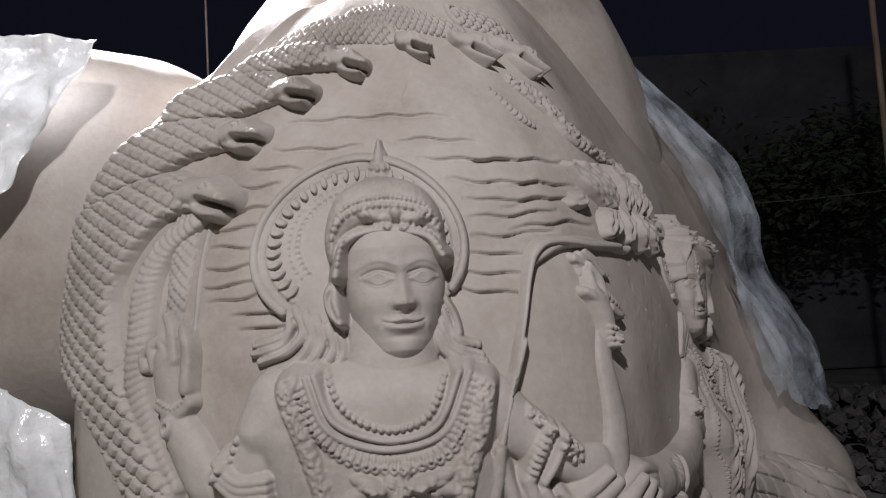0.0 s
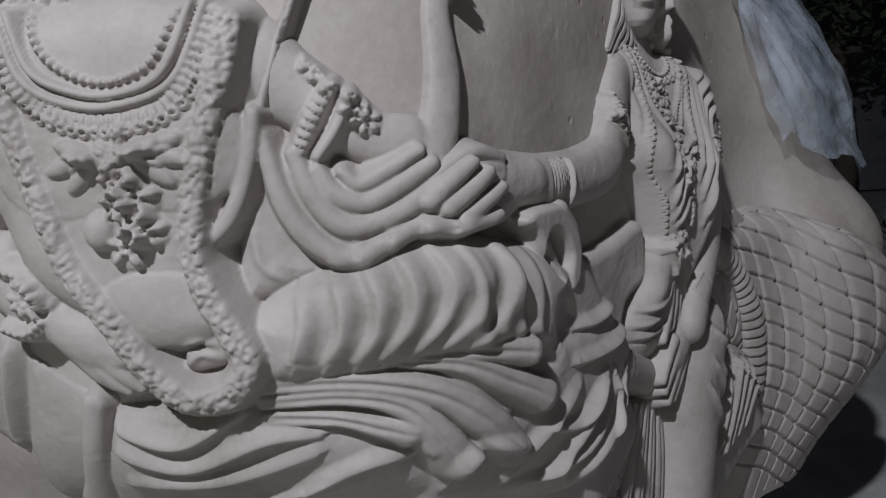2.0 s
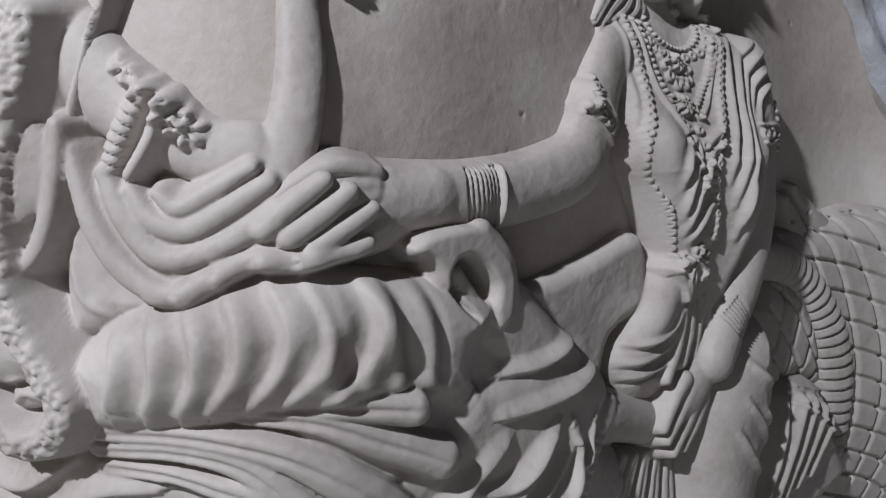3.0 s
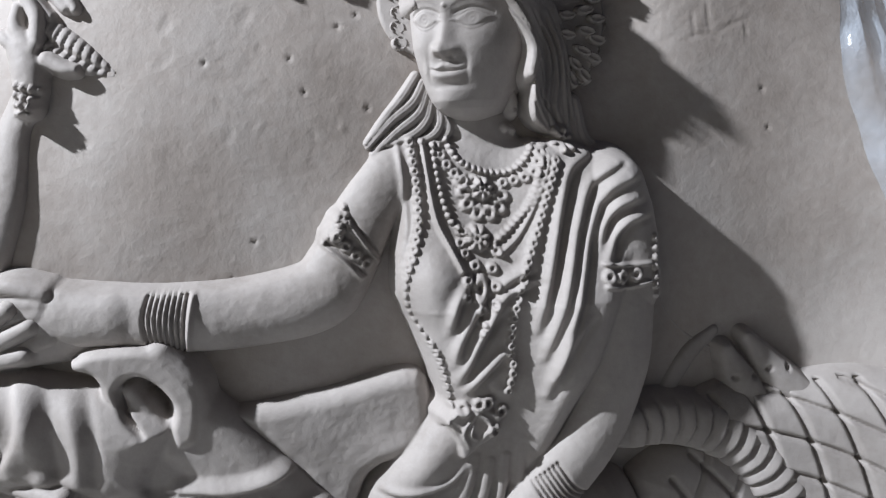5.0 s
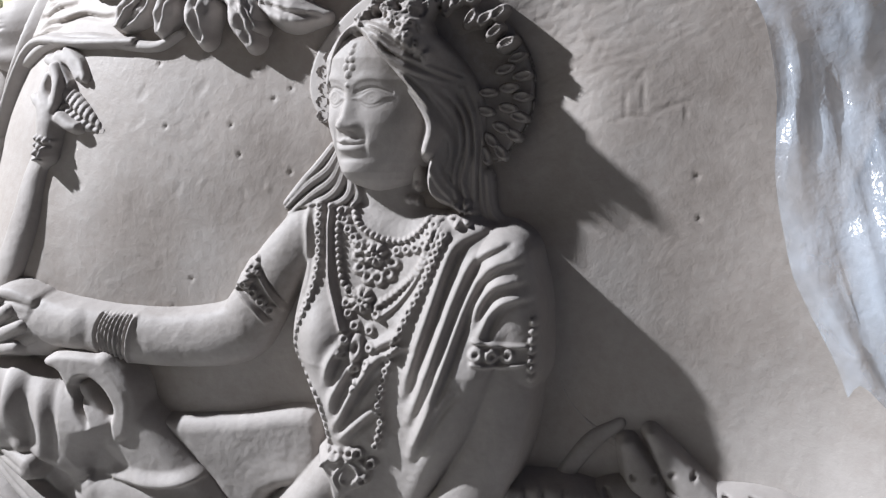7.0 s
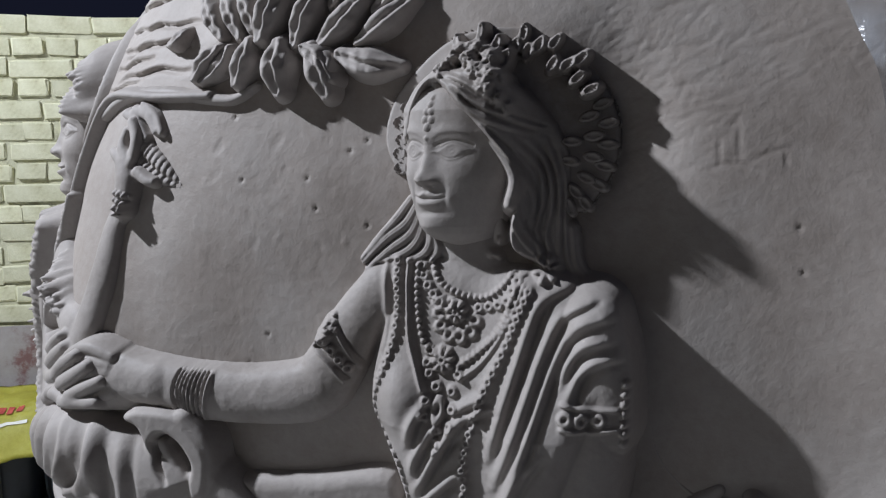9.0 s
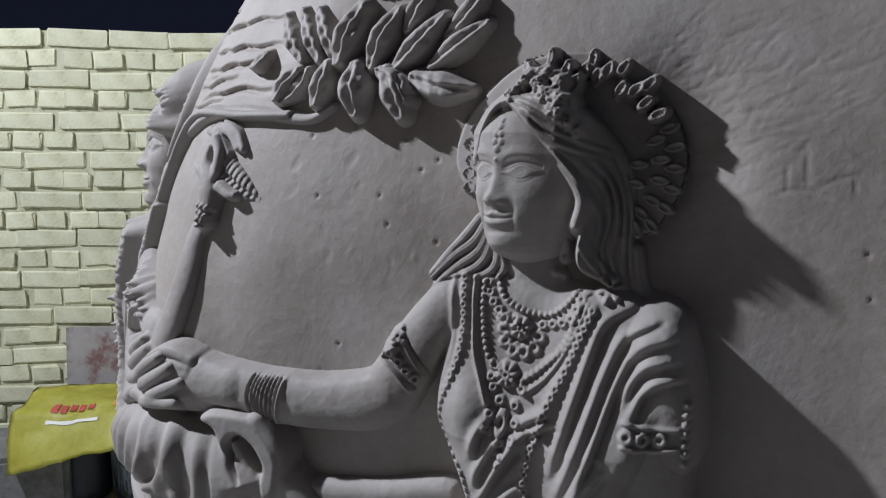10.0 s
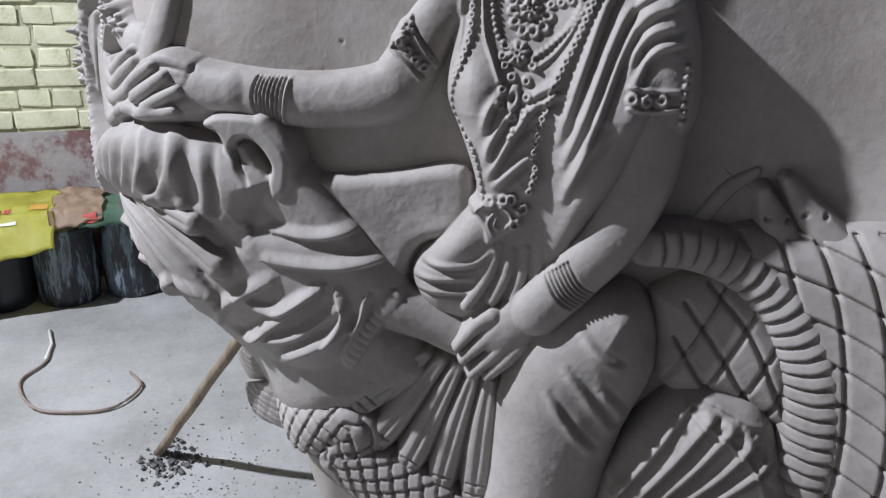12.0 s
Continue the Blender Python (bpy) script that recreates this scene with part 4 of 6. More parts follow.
    m.tube([(0.903, 1.336, 0.0079), (0.930, 1.276, 0.0085), (0.976, 1.243, 0.0092), (1.032, 1.234, 0.0092), (1.091, 1.250, 0.0092), (1.139, 1.332, 0.0079)], 0.051, 0.6, soft=0.001, pattern=ribbed(0.009, 0.004))
    m.beads([(0.907, 1.318), (0.930, 1.267), (0.976, 1.234), (1.032, 1.225), (1.094, 1.240), (1.135, 1.296)], 0.0062, 0.007, 1.9, True)
    loop = [(0.896, 1.337, 0.0130)]+[(0.889, 1.322, 0.0135), (0.919, 1.248, 0.0134), (0.943, 1.174, 0.0135), (0.966, 1.100, 0.0135), (1.005, 1.042, 0.0148), (1.038, 0.990, 0.0149), (1.076, 0.956, 0.0162), (1.116, 0.960, 0.0161), (1.137, 0.992, 0.0154), (1.124, 1.027, 0.0146), (1.105, 1.069, 0.0133), (1.097, 1.109, 0.0120), (1.108, 1.181, 0.0119), (1.125, 1.239, 0.0130)]+[(1.134, 1.269, 0.0156), (1.151, 1.324, 0.0129)]
    m.tube(loop, 0.050, 0.75, soft=0.001)
    m.crumbs(loop, 0.017, 0.0030, 2.4)
    for c, r in (([(1.040, 1.203)], 0.030), ([(1.034, 1.174)], 0.022), ([(1.053, 1.163)], 0.022), ([(1.047, 1.139)], 0.022), ([(1.058, 1.130)], 0.020), ([(1.036, 1.114)], 0.024), ([(1.030, 1.155)], 0.02)):
        m.flower(c[0][0], c[0][1], r, 0.010, 5)
    for c, t in (([(0.994, 1.209)], 160), ([(0.984, 1.197)], 200), ([(0.999, 1.188)], 230), ([(1.075, 1.212)], 15), ([(1.083, 1.200)], -10), ([(1.071, 1.188)], -40), ([(1.057, 1.207)], 20), ([(1.013, 1.201)], 165)):
        m.bead(c[0][0], c[0][1], 0.010, 0.009, long=2.6, turn=t)
    m.dome(1.009, 1.131, 0.017, 0.02, 0.016, 0.05)
    m.tube([(1.070, 1.029, 0.0123), (1.097, 1.028, 0.0147), (1.107, 1.002, 0.0135), (1.082, 0.993, 0.0123)], 0.03, 0.7)
    m.lines([[(1.068, 1.000), (1.087, 1.012), (1.104, 1.011)], [(1.073, 0.988), (1.089, 1.001), (1.106, 0.996)]], 0.005, 0.006)
    # sash end
    m.tube([(1.161, 1.235, 0.0083), (1.152, 1.191, 0.0089), (1.138, 1.150, 0.0090), (1.116, 1.121, 0.0084), (1.086, 1.105, 0.0072), (1.068, 1.092, 0.0067)], 0.034, 0.9, soft=0.002)
    m.worked()
    face = carved_head(1.033, 1.357, -0.016, 0.176, 12, 0.60, 0.395, 0.25, 1.04, lips=0.16, pitch=5.0, flat=0.88)
    return clay_thing("seated_man_statue", [m.arrays(), face], CLAY, "grey clay relief statue of a crowned seated man with necklaces", "statue")


seated_man()


def relief_part(name, parent, box, lay, label="", step=0.0023, seed=7, low=-0.02):
    """A relief of its own as a part of a clay thing."""
    r = Relief(*box, step, low, seed)
    lay(r)
    r.worked(0.0004)
    v, q = r.arrays(low + 0.010)
    ob = new(name, array_mesh(name, v, q, CLAY))
    ob.parent = parent
    return tagged(ob, label)


def halo_of_man():
    halo = tagged(new("round_halo"), "round clay halo with petal border behind the crown", "halo", "halos")
    cs, cz = 0.980, 1.528
    rs, rz = 0.184, 0.136
    box = (cs - 0.19, cs + 0.19, cz - 0.19, cz + 0.19)
    ring = [(cs + rs * 0.95 * math.cos(a), cz + rz * 0.95 * math.sin(a), 0.0075) for a in np.linspace(-0.62, math.pi + 0.86, 34)]

    def disc(r):
        r.dome(cs, cz, rs, rz, 0.012, power=0.08)
        r.tube([(cs + (a - cs) * 0.86, cz + (b - cz) * 0.86, 0.0035) for a, b, _ in ring], 0.011, 0.9, n=3)
        for k in range(40):
            a = -40 + 260 * k / 39
            for q, b in ((0.55, 0.0036), (0.63, 0.0024)):
                r.bead(cs + q * rs * math.cos(radians(a)), cz + q * rz * math.sin(radians(a)), b, -0.005)
    relief_part("disc", halo, box, disc)
    relief_part("rim", halo, box, lambda r: r.tube(ring, 0.010, 0.9, n=3))
    for k in range(30):
        a = -32 + 256 * k / 29
        ps, pz = cs + 0.76 * rs * math.cos(radians(a)), cz + 0.76 * rz * math.sin(radians(a))
        relief_part("petal", halo, (ps - 0.02, ps + 0.02, pz - 0.02, pz + 0.02), lambda r: (r.dome(ps, pz, 0.0165, 0.0088, 0.011, 0.010, a), r.bead(ps, pz, 0.004, -0.003, long=1.8, turn=a)), step=0.0018)


halo_of_man()

# ---- the snakes with raised hoods ----


def snake(path, head, heads_turn, size, r, label, h=0.0, belly=None, hood=None):
    a = [min(p[i] for p in path + [(*head, 0)]) - 0.09 for i in (0, 1)]
    b = [max(p[i] for p in path + [(*head, 0)]) + 0.09 for i in (0, 1)]
    k = Relief(a[0], b[0], a[1], b[1], 0.0025, seed=11)
    if hood:
        k.pad(hood, 0.024, 0.016, h)
        cut = scaly(size, 0.0065, 0.0060)((0.75 * k.s[None, :] + 0.3 * k.z[:, None]), 1.05 * k.z[:, None] - 0.2 * k.s[None, :], 0)
        k.h += np.where(k.h > h + 0.006, cut, 0)
    else:
        k.tube(path, h, 0.38, pattern=scaly(size, 0.0070, 0.0060))
    if belly:
        k.tube(belly, h + 0.004, 0.55, pattern=ribbed(0.012, 0.0022))
    s, z = head
    c, n = math.cos(radians(heads_turn)), math.sin(radians(heads_turn))
    at = lambda u, v: (s + u * c - v * n, z + u * n + v * c)
    g = r / 0.026
    k.tube([(*at(-0.070 * g, 0.0), 0.022 * g), (*at(-0.036 * g, 0.005 * g), 0.022 * g), (*at(-0.004 * g, 0.010 * g), 0.018 * g), (*at(0.026 * g, 0.004 * g), 0.012 * g), (*at(0.052 * g, 0.0), 0.009 * g)], (h + 0.008, h + 0.030), 1.0, pattern=lambda u, v, q: 0.0006 * np.sin(u * 700) * np.sin(v * 700))
    k.tube([(*at(-0.034 * g, -0.014 * g), 0.014 * g), (*at(0.004 * g, -0.022 * g), 0.010 * g), (*at(0.036 * g, -0.022 * g), 0.007 * g)], (h + 0.008, h + 0.026), 1.0)
    k.line([at(-0.016 * g, -0.010 * g), at(0.014 * g, -0.012 * g), at(0.056 * g, -0.012 * g)], 0.0048 * g, -0.030, taper=False)
    k.bead(*at(-0.008 * g, 0.016 * g), 0.0055 * g, 0.007, True)
    k.line([at(-0.026 * g, 0.024 * g), at(-0.006 * g, 0.026 * g), at(0.012 * g, 0.018 * g)], 0.0045 * g, 0.011)
    k.bead(*at(0.038 * g, 0.004 * g), 0.003 * g, -0.005)
    k.worked(0.0005)
    return clay_thing("snake_statue", [k.arrays()], CLAY, label, "snake statue", "hooded snakes round the man")


snake([(0.600, 1.682, 0.0412), (0.504, 1.676, 0.0651), (0.449, 1.628, 0.0745), (0.418, 1.553, 0.0709), (0.412, 1.464, 0.0563), (0.465, 1.377, 0.0462), (0.543, 1.293, 0.0364), (0.625, 1.217, 0.0274), (0.681, 1.170, 0.0177)], (0.691, 1.612), -12, 0.030, 0.026, "large clay snake with wide scaled hood beside the man", 0.006,
      [(0.669, 1.581, 0.0174), (0.615, 1.544, 0.0245), (0.592, 1.484, 0.0278), (0.603, 1.408, 0.0271), (0.611, 1.334, 0.0234), (0.653, 1.256, 0.0162), (0.702, 1.190, 0.0094)], [(0.729, 1.588), (0.633, 1.590), (0.579, 1.576), (0.538, 1.532), (0.517, 1.470), (0.539, 1.399), (0.603, 1.317), (0.682, 1.217), (0.707, 1.165), (0.623, 1.165), (0.510, 1.261), (0.359, 1.350), (0.300, 1.451), (0.270, 1.550), (0.301, 1.613), (0.420, 1.640), (0.523, 1.666), (0.609, 1.657)])
snake([(0.643, 1.733, 0.0303), (0.562, 1.740, 0.0346), (0.491, 1.728, 0.0426), (0.435, 1.689, 0.0487), (0.389, 1.639, 0.0452)], (0.717, 1.716), -6, 0.028, 0.024, "clay snake with scaled hood and open mouth", 0.006, hood=[(0.686, 1.696), (0.587, 1.683), (0.528, 1.656), (0.446, 1.638), (0.365, 1.607), (0.357, 1.653), (0.385, 1.694), (0.429, 1.736), (0.500, 1.763), (0.602, 1.762), (0.670, 1.747)])
snake([(0.741, 1.806, 0.0287), (0.626, 1.821, 0.0354), (0.549, 1.812, 0.0414), (0.507, 1.773, 0.0391)], (0.817, 1.787), -8, 0.026, 0.022, "clay snake with scaled hood, head catching the lamp", 0.004, hood=[(0.785, 1.771), (0.681, 1.756), (0.580, 1.755), (0.490, 1.753), (0.490, 1.784), (0.506, 1.814), (0.549, 1.835), (0.621, 1.848), (0.756, 1.832)])
snake([(0.881, 1.860, 0.0251), (0.774, 1.878, 0.0315), (0.673, 1.875, 0.0340), (0.610, 1.847, 0.0298)], (0.950, 1.837), -12, 0.026, 0.021, "clay snake with narrow scaled hood and dark mouth", 0.003, hood=[(0.901, 1.827), (0.792, 1.828), (0.666, 1.829), (0.592, 1.826), (0.610, 1.865), (0.667, 1.889), (0.776, 1.893), (0.889, 1.880)])
snake([(1.070, 1.896, 0.0255), (0.951, 1.914, 0.0338), (0.816, 1.909, 0.0339), (0.700, 1.893, 0.0261)], (1.152, 1.866), -14, 0.026, 0.020, "clay snake stretching over the top of the mound", 0.0)
snake([(1.335, 1.899, 0.0218), (1.208, 1.920, 0.0298), (1.056, 1.938, 0.0321), (0.927, 1.937, 0.0261)], (1.342, 1.862), -26, 0.024, 0.019, "clay snake at the crest with lowered head", 0.0)
snake([(1.499, 1.890, 0.0205), (1.450, 1.922, 0.0286), (1.353, 1.941, 0.0283)], (1.476, 1.850), -38, 0.024, 0.018, "small clay snake at the end of the row", 0.0)


def carved_strip(name, path, h, label, category, pattern=None, flat=0.9, mat=None, seed=13, crumbs=0):
    k = Relief(min(p[0] for p in path) - 0.07, max(p[0] for p in path) + 0.07, min(p[1] for p in path) - 0.07, max(p[1] for p in path) + 0.07, 0.0025, seed=seed)
    k.tube(path, h, flat, pattern=pattern)
    if crumbs:
        k.crumbs(path, max(p[2] for p in path), crumbs)
    k.worked(0.0005)
    return clay_thing(name, [k.arrays()], mat or CLAY, label, category)


carved_strip("hatched_hood", [(0.634, 1.584, 0.0302), (0.650, 1.525, 0.0277), (0.660, 1.464, 0.0237), (0.669, 1.406, 0.0183)], 0.0, "cross-hatched inner side of the large clay hood", "snake statue", scaly(0.017, 0.003, 0.003), 0.35)
carved_strip("snake_coil", [(0.641, 1.166, 0.0278), (0.622, 1.087, 0.0360), (0.627, 1.007, 0.0346), (0.654, 0.940, 0.0280)], 0.0, "scaled clay snake body under the raised hood", "snake statue", scaly(0.028, 0.0045, 0.0045), 0.6)
carved_strip("clay_rod", [(0.692, 1.584, 0.0044), (0.699, 1.505, 0.0051), (0.711, 1.430, 0.0049), (0.716, 1.366, 0.0048), (0.717, 1.303, 0.0048)], 0.0, "thin straight clay rod behind the raised hand", "rod")
carved_strip("bow", [(1.516, 1.507, 0.0056), (1.411, 1.509, 0.0062), (1.320, 1.515, 0.0059), (1.277, 1.499, 0.0058), (1.252, 1.462, 0.0040), (1.224, 1.392, 0.0031), (1.203, 1.339, 0.0031), (1.189, 1.303, 0.0030)]+[(1.222, 1.374, 0.0030), (1.195, 1.320, 0.0036), (1.175, 1.267, 0.0042), (1.159, 1.220, 0.0054)], (0.010, 0.026), "long thin curved clay bow held upright", "bow")


def conch():
    k = Relief(1.08, 1.56, 1.28, 1.56, 0.002, seed=17)
    k.tube([(1.370, 1.496, 0.0100), (1.373, 1.469, 0.0165), (1.400, 1.437, 0.0218), (1.440, 1.412, 0.0189), (1.469, 1.398, 0.0093), (1.485, 1.389, 0.0031)], 0.0, 0.62, pattern=ribbed(0.011, 0.0022))
    k.line([(1.379, 1.476), (1.396, 1.441), (1.436, 1.413), (1.481, 1.391)], 0.0030, -0.005)
    for f in ([(1.374, 1.492, 0.0075), (1.403, 1.484, 0.0073), (1.426, 1.463, 0.0064)], [(1.390, 1.499, 0.0066), (1.419, 1.483, 0.0065), (1.438, 1.461, 0.0056)], [(1.356, 1.488, 0.0076), (1.379, 1.479, 0.0074), (1.408, 1.454, 0.0057)]):
        k.tube(f, 0.008, 0.8)
    k.worked(0.0005)
    return clay_thing("conch_shell", [k.arrays()], CLAY, "ribbed clay conch shell with a pointed tip", "shell")


conch()

# ---- leaves above the plain clay field ----


def leaf_spray():
    spray = new("leaf_spray")
    tagged(spray, "two rows of large pointed clay leaves on a stalk", "leaves")
    rows = [([(1.465, 1.646, 0.0076), (1.493, 1.613, 0.0127), (1.523, 1.581, 0.0066)], 0.010), ([(1.503, 1.650, 0.0075), (1.530, 1.614, 0.0125), (1.554, 1.579, 0.0065)], 0.010), ([(1.537, 1.648, 0.0074), (1.561, 1.614, 0.0131), (1.579, 1.579, 0.0057)], 0.010), ([(1.613, 1.646, 0.0130), (1.598, 1.610, 0.0244), (1.592, 1.577, 0.0129)], 0.014),
            ([(1.668, 1.639, 0.0099), (1.649, 1.604, 0.0184), (1.639, 1.566, 0.0070)], 0.014), ([(1.732, 1.628, 0.0084), (1.702, 1.594, 0.0181), (1.671, 1.563, 0.0063)], 0.014), ([(1.792, 1.618, 0.0068), (1.758, 1.591, 0.0165), (1.724, 1.566, 0.0062)], 0.014), ([(1.781, 1.654, 0.0083), (1.765, 1.630, 0.0166), (1.742, 1.606, 0.0069)], 0.010), ([(1.703, 1.666, 0.0099), (1.692, 1.638, 0.0155), (1.683, 1.616, 0.0070)], 0.010),
            ([(1.522, 1.566, 0.0073), (1.502, 1.548, 0.0132), (1.490, 1.529, 0.0066)], 0.014), ([(1.537, 1.565, 0.0073), (1.528, 1.543, 0.0145), (1.501, 1.526, 0.0073)], 0.010), ([(1.572, 1.572, 0.0086), (1.568, 1.545, 0.0186), (1.563, 1.522, 0.0100)], 0.014), ([(1.619, 1.567, 0.0113), (1.619, 1.540, 0.0232), (1.627, 1.508, 0.0098)], 0.016), ([(1.664, 1.561, 0.0098), (1.679, 1.535, 0.0222), (1.693, 1.503, 0.0096)], 0.016),
            ([(1.704, 1.551, 0.0096), (1.742, 1.538, 0.0191), (1.782, 1.534, 0.0054)], 0.014), ([(1.445, 1.589, 0.0106), (1.435, 1.582, 0.0137), (1.416, 1.578, 0.0061)], 0.010), ([(1.656, 1.560, 0.0056), (1.674, 1.549, 0.0111), (1.697, 1.520, 0.0055)], 0.026)]
    for path, h in rows:
        k = Relief(min(p[0] for p in path) - 0.03, max(p[0] for p in path) + 0.03, min(p[1] for p in path) - 0.03, max(p[1] for p in path) + 0.03, 0.0022, seed=19)
        k.tube(path, h, 0.95, pattern=lambda u, v, r: 0.0016 * np.sin(v * 420) + 0.0008 * np.sin(u * 300 + v * 200))
        k.line([p[:2] for p in path], 0.003, -0.006)
        k.worked(0.0012, 5)
        v, q = k.arrays()
        ob = new("leaf", array_mesh("leaf", v, q, CLAY))
        ob.parent = spray
    path = [(1.271, 1.487, 0.0082), (1.335, 1.510, 0.0087), (1.425, 1.514, 0.0083), (1.506, 1.504, 0.0073), (1.554, 1.501, 0.0065), (1.586, 1.517, 0.0050)]
    k = Relief(min(p[0] for p in path) - 0.03, max(p[0] for p in path) + 0.03, min(p[1] for p in path) - 0.03, max(p[1] for p in path) + 0.03, 0.0022, seed=23)
    k.tube(path, 0.004, 1.0)
    v, q = k.arrays()
    new("stalk", array_mesh("stalk", v, q, CLAY)).parent = spray


leaf_spray()
trail = [(1.415, 1.805, 0.0120), (1.461, 1.780, 0.0200), (1.501, 1.746, 0.0241), (1.526, 1.711, 0.0242), (1.601, 1.684, 0.0188), (1.719, 1.672, 0.0134)]
carved_strip("leaf_trail", trail, 0.0, "crumbly row of small clay leaves climbing to the snakes", "leaves", flat=0.45, crumbs=0.0045)
carved_strip("clay_leaf", [(1.331, 1.788, 0.0039), (1.360, 1.757, 0.0096), (1.391, 1.732, 0.0105), (1.425, 1.716, 0.0048)], 0.0, "long thin clay leaf lying on the mound", "leaf", ribbed(0.012, 0.003), 0.6)

# ---- the kneeling woman ----


def kneeling_woman():
    w = Relief(1.16, 2.32, 0.38, 1.70, 0.0017, seed=29)
    # bench, lap and torso
    w.pad([(1.567, 1.033), (1.679, 1.042), (1.785, 1.056), (1.794, 0.976), (1.725, 0.940), (1.692, 0.870), (1.645, 0.951)], 0.022, 0.02)
    w.pad([(1.837, 0.735), (1.871, 0.832), (1.934, 0.893), (2.003, 0.914), (2.043, 0.879), (2.055, 0.792), (2.020, 0.694), (1.998, 0.588), (1.990, 0.485), (1.818, 0.458), (1.828, 0.604)], 0.085, 0.085)
    for p in ([(1.951, 0.851), (1.974, 0.829), (1.999, 0.812)], [(1.932, 0.801), (1.968, 0.759), (2.001, 0.703)], [(1.909, 0.765), (1.941, 0.721), (1.973, 0.681)], [(1.977, 0.781), (2.001, 0.750), (2.013, 0.726)]):
        w.line(p, 0.0075, 0.0070)
        w.line([(a + 0.008, b + 0.006) for a, b in p], 0.0050, -0.0040)

    def bodice(s, z):
        """How proud the chest stands: little at the collar, most at the waist, and more under the drape."""
        return np.interp(z, [0.86, 0.96, 1.05, 1.13, 1.19, 1.21, 1.26, 1.32], [0.036, 0.050, 0.060, 0.060, 0.038, 0.033, 0.022, 0.012]) + 0.021 * ease((s - 1.88) / 0.07)
    # neck and torso
    w.tube([(1.861, 1.358, 0.0353), (1.872, 1.321, 0.0352), (1.883, 1.292, 0.0400), (1.887, 1.274, 0.0484)], -0.004, 0.42)
    w.pad([(1.751, 1.286), (1.769, 1.307), (1.805, 1.313), (1.961, 1.302), (2.002, 1.288), (2.034, 1.258), (2.056, 1.211), (2.059, 1.175)] + [(2.035, 1.154), (2.014, 1.107), (1.992, 1.050), (1.956, 0.990), (1.918, 0.919), (1.840, 0.841), (1.748, 0.841), (1.716, 0.888), (1.719, 0.921), (1.748, 0.954), (1.788, 1.003)] + [(1.802, 1.030), (1.779, 1.104), (1.761, 1.152), (1.766, 1.212), (1.773, 1.259)], bodice, 0.040)
    w.swell(1.808, 1.171, 0.030, 0.034, 0.017)
    w.swell(1.891, 1.184, 0.036, 0.036, 0.012)
    w.swell(1.770, 0.956, 0.040, 0.030, 0.010)
    # arm stretched to the man's wrist
    w.tube([(1.768, 1.273, 0.0306), (1.737, 1.230, 0.0334), (1.709, 1.180, 0.0364), (1.681, 1.148, 0.0383), (1.612, 1.135, 0.0353), (1.536, 1.134, 0.0337), (1.474, 1.142, 0.0304), (1.422, 1.150, 0.0298)], (0.002, 0.014), 0.62)
    w.tube([(1.468, 1.143, 0.0302), (1.426, 1.145, 0.0292), (1.392, 1.151, 0.0247), (1.373, 1.158, 0.0183)], 0.014, 0.7)
    for f in ([(1.407, 1.174, 0.0090), (1.367, 1.183, 0.0092), (1.327, 1.162, 0.0078), (1.299, 1.132, 0.0062)], [(1.404, 1.163, 0.0098), (1.359, 1.164, 0.0093), (1.327, 1.139, 0.0078), (1.306, 1.113, 0.0062)], [(1.401, 1.155, 0.0107), (1.365, 1.146, 0.0101), (1.336, 1.117, 0.0077), (1.323, 1.104, 0.0061)], [(1.411, 1.130, 0.0106), (1.385, 1.120, 0.0099), (1.361, 1.112, 0.0076), (1.351, 1.115, 0.0059)]):
        w.tube(f, 0.024, 0.9, soft=0.003)
    w.line([(1.526, 1.172), (1.520, 1.138), (1.522, 1.103)], 0.0150, 0.004, taper=False, on=0.012)
    for k in range(8):
        u = (k + 0.4) / 8
        w.line([(a + (c - a) * u, b + (d - b) * u) for (a, b), (c, d) in zip([(1.507, 1.168), (1.501, 1.141), (1.504, 1.111)], [(1.552, 1.170), (1.546, 1.139), (1.542, 1.103)])], 0.0016, -0.007, taper=False, on=0.02)
    w.line([(1.554, 1.168), (1.548, 1.137), (1.543, 1.102)], 0.0024, 0.005, taper=False, on=0.01)
    # armlet with a flower
    w.flower(1.695, 1.226, 0.021, 0.010, 12)
    for side in ([(1.685, 1.208), (1.710, 1.187), (1.728, 1.167)], [(1.718, 1.226), (1.734, 1.202), (1.749, 1.181)]):
        w.line(side, 0.0022, 0.006, taper=False)
        w.line([(a + 0.004, b + 0.003) for a, b in side], 0.0014, -0.004, taper=False)
    w.beads([(1.704, 1.214), (1.719, 1.197), (1.740, 1.177)], 0.0072, 0.007, 2.0, True)
    w.beads([(1.713, 1.244), (1.716, 1.229), (1.719, 1.220)], 0.004, 0.006)
    # arm laid over the lap
    w.tube([(2.016, 1.250, 0.0343), (2.026, 1.203, 0.0346), (2.029, 1.144, 0.0339)] + [(2.019, 1.120, 0.0352), (2.009, 1.051, 0.0356), (1.978, 0.977, 0.0348), (1.932, 0.920, 0.0339), (1.891, 0.874, 0.0330)], (0.034, 0.056), 0.72)
    w.tube([(1.898, 0.890, 0.0310), (1.863, 0.847, 0.0346), (1.842, 0.829, 0.0304)], 0.038, 0.7)
